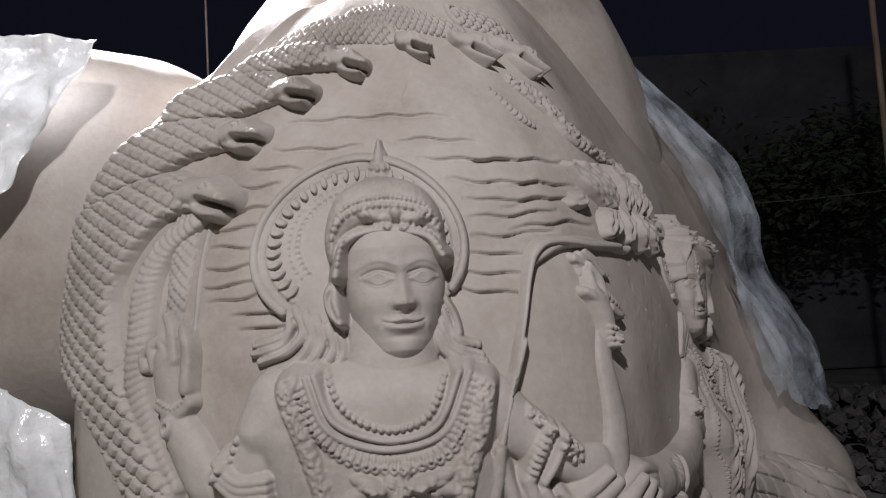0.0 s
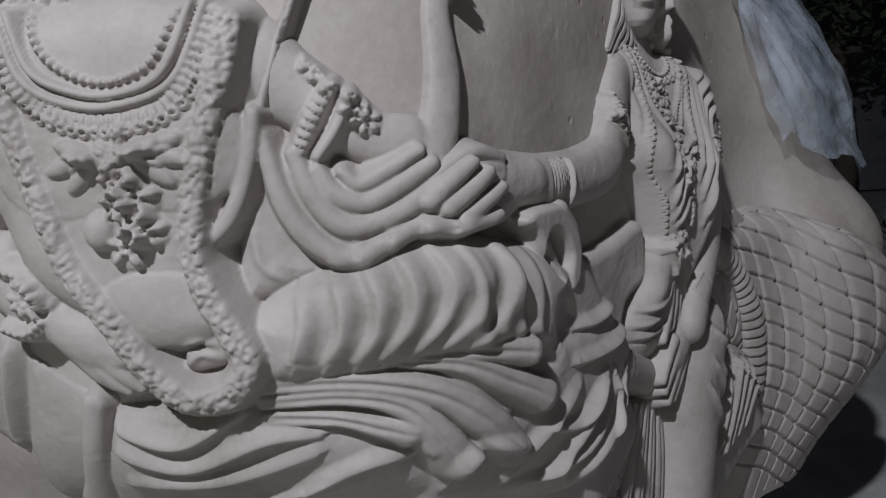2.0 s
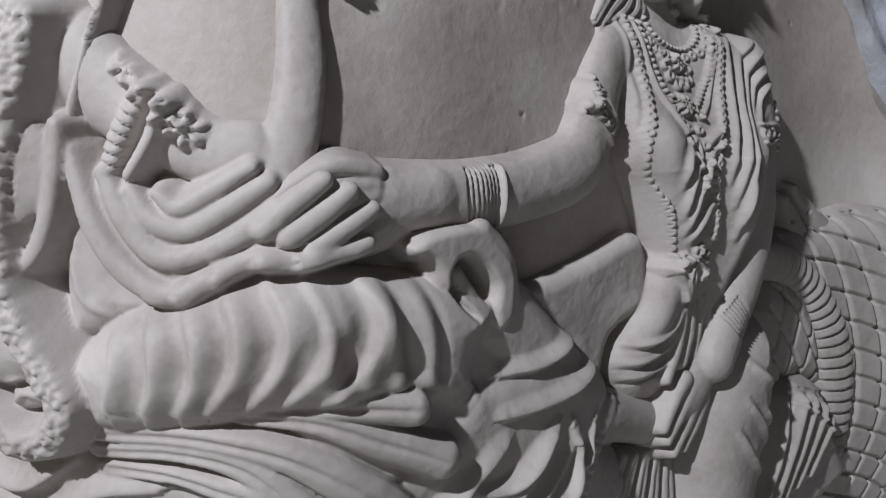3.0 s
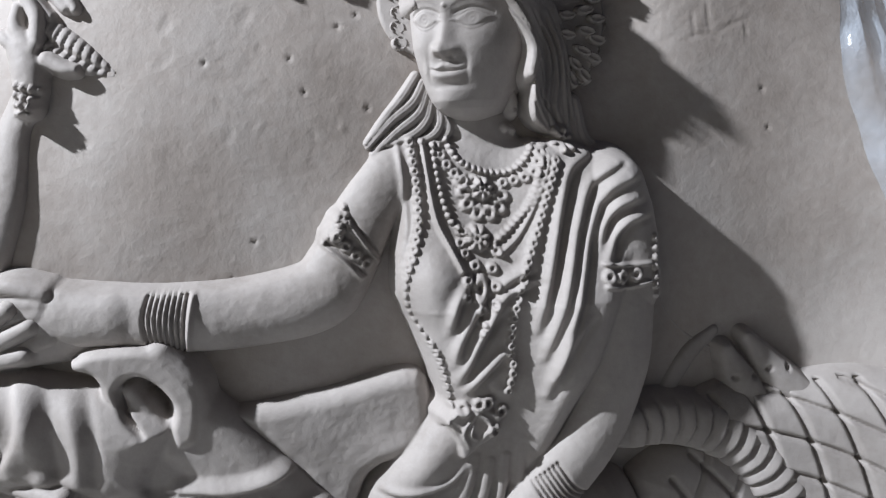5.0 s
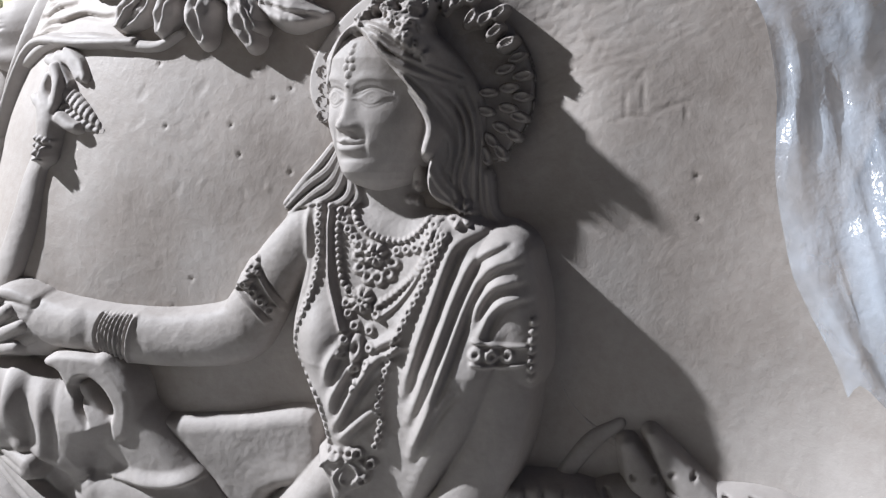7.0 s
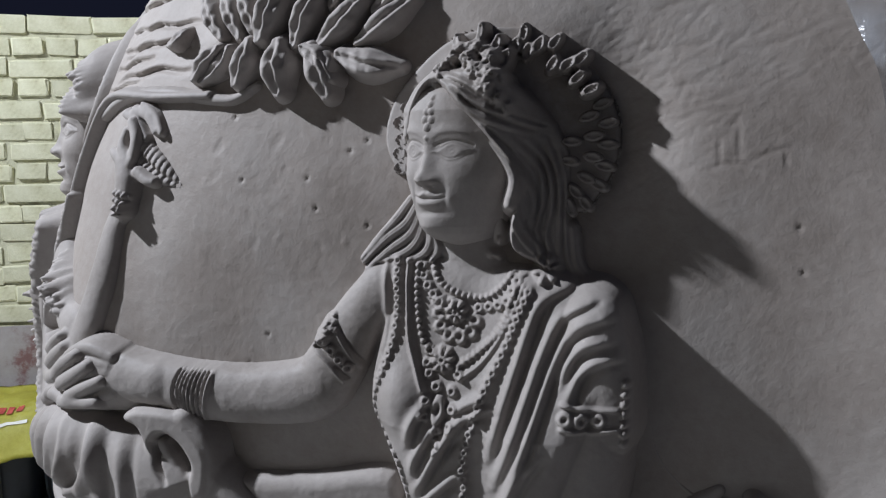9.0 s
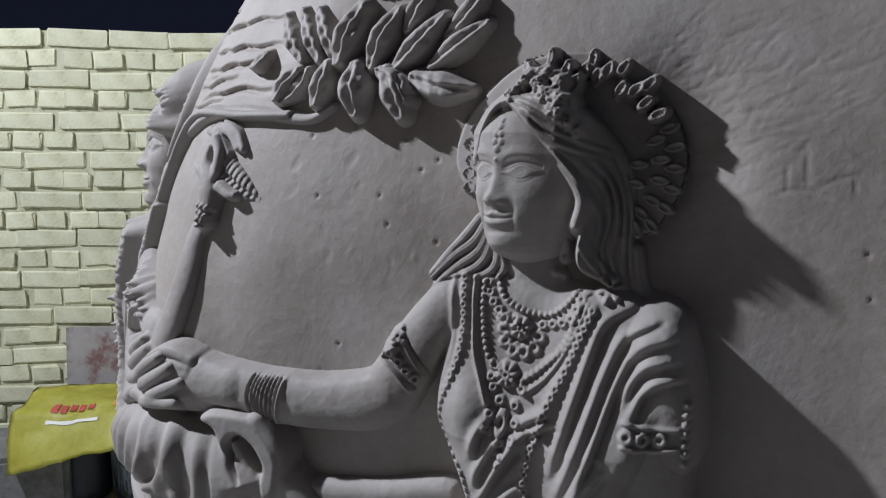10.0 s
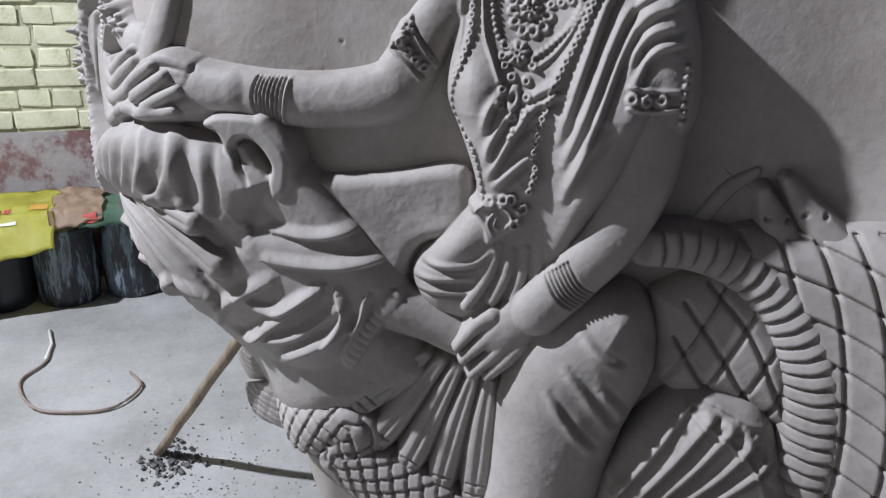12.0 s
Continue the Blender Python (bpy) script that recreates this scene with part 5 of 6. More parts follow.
    for f in ([(1.833, 0.861, 0.0113), (1.811, 0.843, 0.0098), (1.784, 0.808, 0.0062)], [(1.845, 0.846, 0.0113), (1.823, 0.823, 0.0099), (1.793, 0.789, 0.0062)], [(1.857, 0.830, 0.0114), (1.839, 0.805, 0.0100), (1.805, 0.768, 0.0063)], [(1.872, 0.823, 0.0114), (1.854, 0.797, 0.0100), (1.827, 0.767, 0.0062)]):
        w.tube(f, 0.048, 0.9, soft=0.003)
    for k in range(7):
        w.line([(a + 0.0046 * k, b + 0.0034 * k) for a, b in [(1.900, 0.929), (1.916, 0.903), (1.935, 0.887)]], 0.0016, -0.006, taper=False)
    for o in [(1.985, 1.170), (2.010, 1.166), (2.042, 1.165)], [(1.985, 1.146), (2.011, 1.142), (2.042, 1.145)]:
        w.line(o, 0.0022, 0.005, taper=False)
    w.beads([(1.989, 1.156), (2.011, 1.154), (2.039, 1.156)], 0.0085, 0.007, 2.0, True)
    w.beads([(2.051, 1.192), (2.049, 1.156), (2.051, 1.121)], 0.005, 0.006)
    # drape over the shoulder: ridges of cloth with the hollows between them
    ridges = ([(1.986, 1.287), (1.960, 1.272), (1.946, 1.239), (1.932, 1.193), (1.916, 1.140), (1.907, 1.104)], [(2.012, 1.277), (1.981, 1.257), (1.962, 1.216), (1.947, 1.170), (1.931, 1.122), (1.913, 1.074)], [(2.026, 1.259), (1.998, 1.248), (1.977, 1.216), (1.961, 1.170), (1.946, 1.123), (1.929, 1.075), (1.915, 1.031)], [(2.029, 1.235), (2.004, 1.229), (1.988, 1.208), (1.982, 1.188)], [(2.037, 1.217), (2.015, 1.212), (1.999, 1.196), (1.989, 1.170)],
              [(1.960, 1.114), (1.941, 1.087), (1.924, 1.050)], [(1.907, 1.157), (1.879, 1.145), (1.862, 1.127), (1.849, 1.103)], [(1.877, 1.133), (1.853, 1.109), (1.836, 1.079), (1.820, 1.051)], [(1.850, 1.139), (1.834, 1.115), (1.822, 1.091), (1.818, 1.072)], [(1.837, 1.159), (1.822, 1.138), (1.814, 1.111)], [(1.877, 1.086), (1.853, 1.064), (1.830, 1.042)], [(1.897, 1.169), (1.882, 1.160), (1.868, 1.151)])
    for p in ridges:
        w.line(p, 0.0058, 0.0085, on=0.01)
        w.line([(a + 0.0095, b - 0.003) for a, b in p], 0.0040, -0.0050, on=0.01)
    # folds over the belly and the pleats of the lap cloth
    for p in ([(1.727, 0.933), (1.758, 0.927), (1.802, 0.932), (1.831, 0.952)], [(1.721, 0.908), (1.758, 0.906), (1.806, 0.911)], [(1.721, 0.888), (1.758, 0.887), (1.803, 0.891), (1.832, 0.917)]):
        w.line(p, 0.0045, 0.006)
        w.line([(a, b - 0.008) for a, b in p], 0.0028, -0.004)
    for f in ([(1.838, 0.960, 0.0065), (1.824, 0.916, 0.0081), (1.796, 0.870, 0.0075)], [(1.856, 0.953, 0.0058), (1.846, 0.914, 0.0073), (1.831, 0.881, 0.0067)], [(1.874, 0.958, 0.0058), (1.868, 0.919, 0.0066), (1.858, 0.887, 0.0059)], [(1.891, 0.967, 0.0058), (1.889, 0.929, 0.0066), (1.883, 0.905, 0.0059)]):
        w.tube(f, 0.046, 0.8, soft=0.006)
    # pleats under the man's foot
    for f in ([(1.736, 0.780, 0.0078), (1.700, 0.748, 0.0159), (1.662, 0.712, 0.0194), (1.639, 0.691, 0.0179)], [(1.758, 0.773, 0.0078), (1.718, 0.714, 0.0160), (1.678, 0.656, 0.0213), (1.658, 0.628, 0.0199)], [(1.782, 0.767, 0.0078), (1.750, 0.692, 0.0160), (1.719, 0.622, 0.0222), (1.702, 0.588, 0.0208)], [(1.805, 0.754, 0.0078), (1.783, 0.678, 0.0160), (1.765, 0.603, 0.0206), (1.756, 0.562, 0.0200)], [(1.829, 0.746, 0.0094), (1.820, 0.673, 0.0176), (1.813, 0.595, 0.0213), (1.810, 0.554, 0.0216)]):
        w.tube(f, 0.022, 0.62, soft=0.003)
        w.line([q[:2] for q in f], 0.004, -0.004)
        e, d = np.array(f[-1][:2]), np.array(f[-1][:2]) - np.array(f[-2][:2])
        d = d / np.hypot(*d)
        for o in (0.004, 0.022):
            c = e - d * o
            w.line([(c[0] - d[1] * -0.012, c[1] + d[0] * -0.012), (c[0], c[1]), (c[0] - d[1] * 0.012, c[1] + d[0] * 0.012)], 0.0018, -0.004, taper=False)
    # hair: a cap parted over the brow, falling behind the ear
    def cap(s, z):
        rise = np.interp(s, [1.79, 1.83, 1.87, 1.90, 1.925, 1.95, 2.0], [0.020, 0.044, 0.062, 0.062, 0.046, 0.012, -0.006])
        return rise + (ground_lean(s, z) - 0.030) * np.clip((1.95 - s) / 0.05, 0, 1) - 0.058 * ease((z - 1.500) / 0.065)
    w.pad([(1.798, 1.452), (1.800, 1.480), (1.812, 1.504), (1.830, 1.522), (1.857, 1.529), (1.890, 1.522), (1.923, 1.510), (1.956, 1.482), (1.979, 1.440), (1.984, 1.399), (1.984, 1.353), (1.992, 1.306), (1.985, 1.290), (1.960, 1.304), (1.927, 1.321), (1.920, 1.347), (1.926, 1.373), (1.932, 1.396), (1.921, 1.420), (1.901, 1.447), (1.881, 1.466), (1.861, 1.483), (1.844, 1.505), (1.832, 1.507), (1.819, 1.488), (1.808, 1.466), (1.805, 1.448)], cap, 0.007, n=4)
    locks = ([(1.835, 1.516), (1.858, 1.501), (1.882, 1.479), (1.907, 1.465), (1.938, 1.454)], [(1.837, 1.519), (1.864, 1.504), (1.889, 1.486), (1.917, 1.472), (1.952, 1.459)], [(1.834, 1.513), (1.851, 1.492), (1.871, 1.473), (1.895, 1.456), (1.917, 1.433), (1.938, 1.404)], [(1.839, 1.521), (1.873, 1.510), (1.901, 1.493), (1.929, 1.479)], [(1.835, 1.510), (1.847, 1.490), (1.864, 1.474)], [(1.882, 1.468), (1.905, 1.448), (1.926, 1.422), (1.944, 1.393), (1.946, 1.370), (1.938, 1.347)],
             [(1.926, 1.446), (1.950, 1.417), (1.957, 1.382), (1.950, 1.347), (1.956, 1.318)], [(1.941, 1.446), (1.962, 1.411), (1.966, 1.370), (1.961, 1.341), (1.968, 1.312)], [(1.957, 1.447), (1.973, 1.405), (1.975, 1.358), (1.975, 1.314)], [(1.973, 1.430), (1.981, 1.388), (1.981, 1.346), (1.988, 1.298)], [(1.924, 1.382), (1.927, 1.359), (1.938, 1.335), (1.953, 1.318)], [(1.932, 1.385), (1.931, 1.364), (1.944, 1.338), (1.962, 1.315)])
    for k, p in enumerate(locks):
        w.line(p, 0.0030, 0.0042, on=-0.01)
        w.line([(a + 0.0042, b + 0.0030) for a, b in p], 0.0018, -0.0040, on=-0.01)
        w.line([(a - 0.0030, b - 0.0034) for a, b in p], 0.0014, -0.0026, on=-0.01)
    for f in ([(1.834, 1.514, 0.0056), (1.818, 1.495, 0.0074), (1.807, 1.473, 0.0067), (1.802, 1.452, 0.0036)], [(1.831, 1.518, 0.0050), (1.815, 1.501, 0.0062), (1.803, 1.479, 0.0055)]):
        w.tube(f, 0.036, 0.9, soft=0.004)
        w.line([(q[0] + 0.005, q[1] - 0.002) for q in f], 0.0016, -0.003, on=-0.01)
    for f in ([(1.810, 1.372, 0.0056), (1.797, 1.351, 0.0062), (1.772, 1.332, 0.0049), (1.745, 1.305, 0.0025)], [(1.814, 1.363, 0.0055), (1.803, 1.339, 0.0061), (1.779, 1.321, 0.0049), (1.749, 1.297, 0.0025)], [(1.819, 1.356, 0.0049), (1.812, 1.333, 0.0061), (1.796, 1.317, 0.0055), (1.766, 1.307, 0.0031)], [(1.825, 1.347, 0.0049), (1.826, 1.327, 0.0055), (1.814, 1.313, 0.0049), (1.784, 1.304, 0.0031)], [(1.831, 1.336, 0.0043), (1.836, 1.321, 0.0049), (1.827, 1.308, 0.0036)], [(1.803, 1.380, 0.0044), (1.785, 1.356, 0.0050), (1.764, 1.334, 0.0037), (1.742, 1.309, 0.0019)]):
        w.tube(f, 0.006, 0.9, soft=0.003, pattern=lambda u, v, r: 0.0008 * np.sin(v * 1500))
    w.tube([(1.987, 1.345, 0.0088), (1.995, 1.302, 0.0100), (2.024, 1.278, 0.0088), (2.061, 1.242, 0.0076)] + [(2.075, 1.180, 0.0090), (2.083, 1.105, 0.0092), (2.115, 1.061, 0.0094), (2.164, 1.031, 0.0082)], -0.006, 0.7, pattern=lambda u, v, r: 0.0012 * np.sin(v * 800))
    w.tube([(1.835, 1.512, 0.0043), (1.850, 1.493, 0.0054), (1.871, 1.474, 0.0060), (1.893, 1.455, 0.0059), (1.914, 1.432, 0.0053), (1.928, 1.405, 0.0047), (1.923, 1.376, 0.0041)], (0.052, 0.046), 0.9, soft=0.005, pattern=lambda u, v, r: 0.0006 * np.sin(v * 1600))
    # ear and ear drop
    w.pad([(1.904, 1.415), (1.911, 1.419), (1.917, 1.409), (1.916, 1.393), (1.909, 1.383), (1.905, 1.390)], 0.008, 0.006, 0.024, n=4)
    w.line([(1.912, 1.417), (1.915, 1.404), (1.911, 1.390)], 0.0022, -0.005)
    w.tube([(1.908, 1.381, 0.0030), (1.908, 1.364, 0.0042), (1.909, 1.346, 0.0066), (1.909, 1.335, 0.0048)], 0.012, 0.9, soft=0.002)
    w.beads([(1.909, 1.334), (1.909, 1.333)], 0.0055, 0.007)
    w.beads([(1.900, 1.319), (1.908, 1.317), (1.919, 1.319)], 0.0058, 0.009, 1.7)
    # flowers and pointed leaves in the hair
    for n, c in enumerate([(1.842, 1.525), (1.853, 1.536), (1.874, 1.534), (1.885, 1.547), (1.898, 1.536), (1.885, 1.523), (1.900, 1.517), (1.898, 1.504), (1.908, 1.494), (1.918, 1.483), (1.862, 1.544), (1.911, 1.514), (1.873, 1.550), (1.856, 1.554)]):
        w.dome(c[0], c[1], 0.0105, 0.0105, 0.007, max(float(cap(np.array(c[0]), np.array(c[1]))) - 0.004, 0.020))
        w.flower(c[0], c[1], 0.0115, 0.0055, 4 + n % 3)
    for c, t in zip([(1.854, 1.558), (1.883, 1.569), (1.902, 1.555), (1.919, 1.552), (1.929, 1.569), (1.934, 1.545), (1.947, 1.554), (1.965, 1.556), (1.962, 1.530), (1.980, 1.530), (1.991, 1.514), (1.995, 1.537), (2.006, 1.501), (1.913, 1.537)], (95, 90, 85, 80, 90, 75, 70, 55, 60, 45, 40, 45, 25, 80)):
        w.dome(c[0], c[1], 0.0150, 0.0085, 0.012, max(float(cap(np.array(c[0]), np.array(c[1]))) - 0.008, 0.010), t)
        w.bead(c[0], c[1], 0.0044, -0.007, long=2.0, turn=t)
    # necklaces
    w.beads([(1.831, 1.309), (1.840, 1.289), (1.857, 1.277), (1.878, 1.271), (1.897, 1.272), (1.913, 1.283), (1.925, 1.299), (1.934, 1.314)], 0.0034, 0.006)
    w.beads([(1.819, 1.304), (1.828, 1.283), (1.843, 1.267), (1.857, 1.264)], 0.0062, 0.006, 1.9, True)
    w.beads([(1.889, 1.260), (1.905, 1.263), (1.921, 1.269), (1.930, 1.287), (1.940, 1.306)], 0.0062, 0.006, 1.9, True)
    w.flower(1.864, 1.255, 0.0135, 0.009, 7)
    for c in [(1.845, 1.253), (1.847, 1.240), (1.857, 1.230), (1.870, 1.229), (1.881, 1.235), (1.885, 1.247), (1.843, 1.263)]:
        w.bead(c[0], c[1], 0.0075, 0.007, True, long=1.35, turn=math.degrees(math.atan2(c[1] - 1.255, c[0] - 1.864)))
    w.line([(1.803, 1.309), (1.805, 1.275), (1.810, 1.227), (1.822, 1.196), (1.832, 1.172)], 0.0026, 0.008, taper=False)
    w.beads([(1.814, 1.304), (1.817, 1.263), (1.825, 1.227), (1.838, 1.212)], 0.0036, 0.007)
    w.beads([(1.932, 1.284), (1.915, 1.240), (1.891, 1.214), (1.870, 1.199)], 0.0040, 0.006, 1.8)
    w.line([(1.940, 1.288), (1.922, 1.243), (1.899, 1.207), (1.874, 1.186)], 0.0024, 0.005, taper=False)
    w.flower(1.852, 1.204, 0.0150, 0.009, 8)
    w.beads([(1.836, 1.212), (1.834, 1.194), (1.845, 1.184)], 0.0058, 0.006, 2.1, True)
    for c in [(1.847, 1.176), (1.865, 1.172), (1.837, 1.162), (1.835, 1.144), (1.850, 1.130), (1.863, 1.135), (1.866, 1.153), (1.871, 1.190)]:
        w.bead(c[0], c[1], 0.0064, 0.007, True)
    w.bead(1.850, 1.152, 0.0085, 0.010, True, long=2.0, turn=82)
    w.beads([(1.849, 1.116), (1.846, 1.106)], 0.0044, 0.008)
    for strand in ([(1.790, 1.308), (1.793, 1.264), (1.791, 1.223), (1.782, 1.193), (1.770, 1.163), (1.770, 1.133), (1.784, 1.106), (1.799, 1.083), (1.808, 1.047), (1.812, 1.021)], [(1.946, 1.282), (1.933, 1.249), (1.919, 1.214), (1.905, 1.184), (1.894, 1.154), (1.885, 1.124), (1.879, 1.088), (1.881, 1.063), (1.875, 1.038)] + [(1.867, 1.039)]):
        w.line(strand, 0.0075, 0.004, taper=False, on=0.005)
        w.beads(strand, 0.0054, 0.0065, 1.9, True)
    w.line([(1.776, 1.305), (1.779, 1.258), (1.778, 1.217), (1.766, 1.181), (1.759, 1.157), (1.766, 1.127), (1.787, 1.084), (1.801, 1.034)], 0.0040, 0.005, taper=False, on=0.005)
    w.flower(1.963, 1.304, 0.0165, 0.011, 6)
    # pendant at the waist
    w.pad([(1.804, 1.010), (1.822, 1.022), (1.853, 1.020), (1.868, 1.006), (1.862, 0.988), (1.841, 0.975), (1.823, 0.963), (1.817, 0.985)], 0.010, 0.005, 0.052)
    for f in ([(1.840, 1.016), (1.824, 0.997), (1.830, 0.978)], [(1.840, 1.016), (1.854, 1.002), (1.844, 0.985)], [(1.836, 1.005), (1.832, 0.993), (1.838, 0.986)]):
        w.line(f, 0.0020, 0.005)
    for c in [(1.802, 1.008), (1.811, 1.020), (1.853, 1.026), (1.868, 1.014), (1.859, 0.994), (1.825, 1.021), (1.843, 1.025)]:
        w.bead(c[0], c[1], 0.0080, 0.008, True)
    w.worked()
    face = carved_head(1.869, 1.342, 0.012, 0.162, -32, 0.575, 0.37, 0.245, 1.04, lips=0.135, flat=0.54,
                       studs=[(0.0, 0.66, 0.018), (0.0, 0.735, 0.030), (-0.03, 0.785, 0.026), (0.03, 0.785, 0.026), (-0.022, 0.84, 0.024), (0.022, 0.84, 0.024), (0.0, 0.89, 0.024), (0.0, 0.935, 0.020)])
    return clay_thing("kneeling_woman_statue", [w.arrays(), face], CLAY, "grey clay relief statue of a kneeling woman in a sari", "statue")


kneeling_woman()


def halo_of_woman():
    halo = tagged(new("round_halo"), "round clay halo with leaf border behind the hair", "halo", "halos")
    ring = [(1.801, 1.395, 0.0040), (1.774, 1.416, 0.0041), (1.761, 1.443, 0.0041), (1.762, 1.475, 0.0041), (1.775, 1.506, 0.0041), (1.800, 1.536, 0.0042), (1.833, 1.565, 0.0042), (1.876, 1.581, 0.0042), (1.923, 1.582, 0.0042), (1.966, 1.567, 0.0048), (2.002, 1.540, 0.0054), (2.027, 1.507, 0.0054), (2.041, 1.472, 0.0060), (2.043, 1.437, 0.0060), (2.035, 1.405, 0.0059), (2.018, 1.378, 0.0059), (1.994, 1.359, 0.0053)]
    box = (1.66, 2.12, 1.26, 1.66)

    def level(s, z):
        return np.interp(s, [1.76, 1.85, 1.93, 2.03], [0.004, 0.016, 0.004, -0.016])
    relief_part("disc", halo, box, lambda r: r.pad([p[:2] for p in ring], level, 0.006, -0.05), low=-0.06)

    def edge(r):
        r.pad([p[:2] for p in ring], level, 0.006, -0.05)
        keep = r.h.copy()
        r.line([p[:2] for p in ring], 0.0040, 0.009, taper=False, on=-0.055, n=4)
        r.h = np.where(r.h > keep + 0.0012, r.h, r.low)
    relief_part("rim", halo, box, edge, low=-0.06)
    for c in [(1.784, 1.468), (1.788, 1.448), (1.786, 1.432), (1.788, 1.415), (1.792, 1.485), (1.805, 1.498)]:
        relief_part("boss", halo, (c[0] - 0.02, c[0] + 0.02, c[1] - 0.02, c[1] + 0.02), lambda r: (r.dome(*c, 0.012, 0.011, 0.009, 0.004), r.bead(*c, 0.0065, -0.008)), step=0.0018)
    for c, t in zip([(2.018, 1.486), (2.025, 1.464), (2.026, 1.440), (2.023, 1.416), (2.017, 1.395), (2.003, 1.375), (1.986, 1.371), (2.004, 1.472), (2.010, 1.450), (2.010, 1.426), (2.003, 1.403), (1.992, 1.388), (1.984, 1.422), (1.986, 1.444)], (25, 10, 0, -15, -30, -50, -70, 20, 5, -10, -25, -45, -10, 0)):
        base = float(level(c[0], 0))
        relief_part("leaf", halo, (c[0] - 0.03, c[0] + 0.03, c[1] - 0.03, c[1] + 0.03), lambda r: (r.dome(*c, 0.0165, 0.0095, 0.009, base + 0.004, t), r.bead(*c, 0.0040, -0.006, long=2.2, turn=t)), step=0.0018, low=-0.06)


halo_of_woman()

# ---- the coils they sit on ----
carved_strip("snake_coil", [(1.282, 0.744, 0.0122), (0.654, 0.403, 0.0435), (0.662, 0.305, 0.0647), (1.540, 0.629, 0.0494), (1.612, 0.598, 0.0561), (1.687, 0.546, 0.0641), (1.766, 0.489, 0.0709)], 0.010, "scaled clay snake coil along the lower edge", "snake statue", scaly(0.030, 0.0050, 0.005), 0.75)


def coil_behind():
    coil = tagged(new("snake_coil"), "broad clay snake coil with cut scales and ribs", "snake statue")
    box = (1.88, 2.72, 0.36, 1.16)

    def outer(k):
        k.pad([(2.091, 0.974), (2.150, 1.000), (2.228, 1.001)]+[(2.36, 1.01), (2.52, 0.93), (2.68, 0.72), (2.72, 0.34), (2.30, 0.30)]+[(2.252, 0.506), (2.225, 0.781)], 0.042, 0.06)
        for i in range(14):
            u = 0.045 * i
            k.line([(2.02 + u, 1.06), (2.08 + u * 1.05, 0.88), (2.09 + u * 1.1, 0.66), (2.02 + u * 1.15, 0.38)], 0.0030, -0.010, taper=False, on=0.02)
            k.line([(2.00, 1.10 - u), (2.18, 1.085 - u), (2.36, 1.02 - u), (2.60, 0.86 - u)], 0.0028, -0.008, taper=False, on=0.02)
    relief_part("outer_coil", coil, box, outer, seed=37)
    relief_part("rib_band", coil, box, lambda k: k.tube([(2.028, 0.962, 0.0243), (2.082, 0.964, 0.0269), (2.139, 0.947, 0.0281), (2.188, 0.908, 0.0295), (2.225, 0.854, 0.0309), (2.245, 0.797, 0.0326), (2.253, 0.719, 0.0333), (2.247, 0.607, 0.0333)], 0.032, 0.5, pattern=ribbed(0.020, 0.006)), seed=38)

    def inner(k):
        k.pad([(2.034, 0.902), (2.088, 0.930), (2.151, 0.928), (2.203, 0.889), (2.230, 0.825), (2.238, 0.755), (2.226, 0.722), (2.159, 0.749), (2.062, 0.765)], 0.040, 0.05)
        for p in ([(2.072, 0.844), (2.111, 0.782), (2.144, 0.745)], [(2.081, 0.893), (2.135, 0.819), (2.188, 0.737)], [(2.110, 0.918), (2.166, 0.855), (2.220, 0.753)], [(2.151, 0.922), (2.190, 0.882), (2.225, 0.819)], [(2.067, 0.777), (2.109, 0.864), (2.136, 0.928)], [(2.113, 0.757), (2.153, 0.845), (2.180, 0.907)], [(2.158, 0.747), (2.191, 0.819), (2.211, 0.870)], [(2.196, 0.730), (2.216, 0.785), (2.227, 0.827)]):
            k.line(p, 0.0030, -0.009, taper=False, on=0.01)
    relief_part("inner_coil", coil, box, inner, seed=39)

    def heads(k):
        for hd in ([(2.200, 0.972, 0.0182), (2.181, 1.003, 0.0195), (2.163, 1.041, 0.0090)], [(2.256, 0.983, 0.0178), (2.224, 1.011, 0.0179), (2.189, 1.057, 0.0062)]):
            k.tube(hd, 0.016, 0.6)
            for j in (0, 1):
                k.bead(hd[1][0] + 0.012 * (2 * j - 1), hd[1][1] + 0.006, 0.004, -0.006)
        k.tube([(2.076, 0.970, 0.0116), (2.120, 1.036, 0.0113), (2.154, 1.063, 0.0070)], 0.0, 0.7)
    relief_part("tail_tip", coil, box, heads, seed=40)


coil_behind()


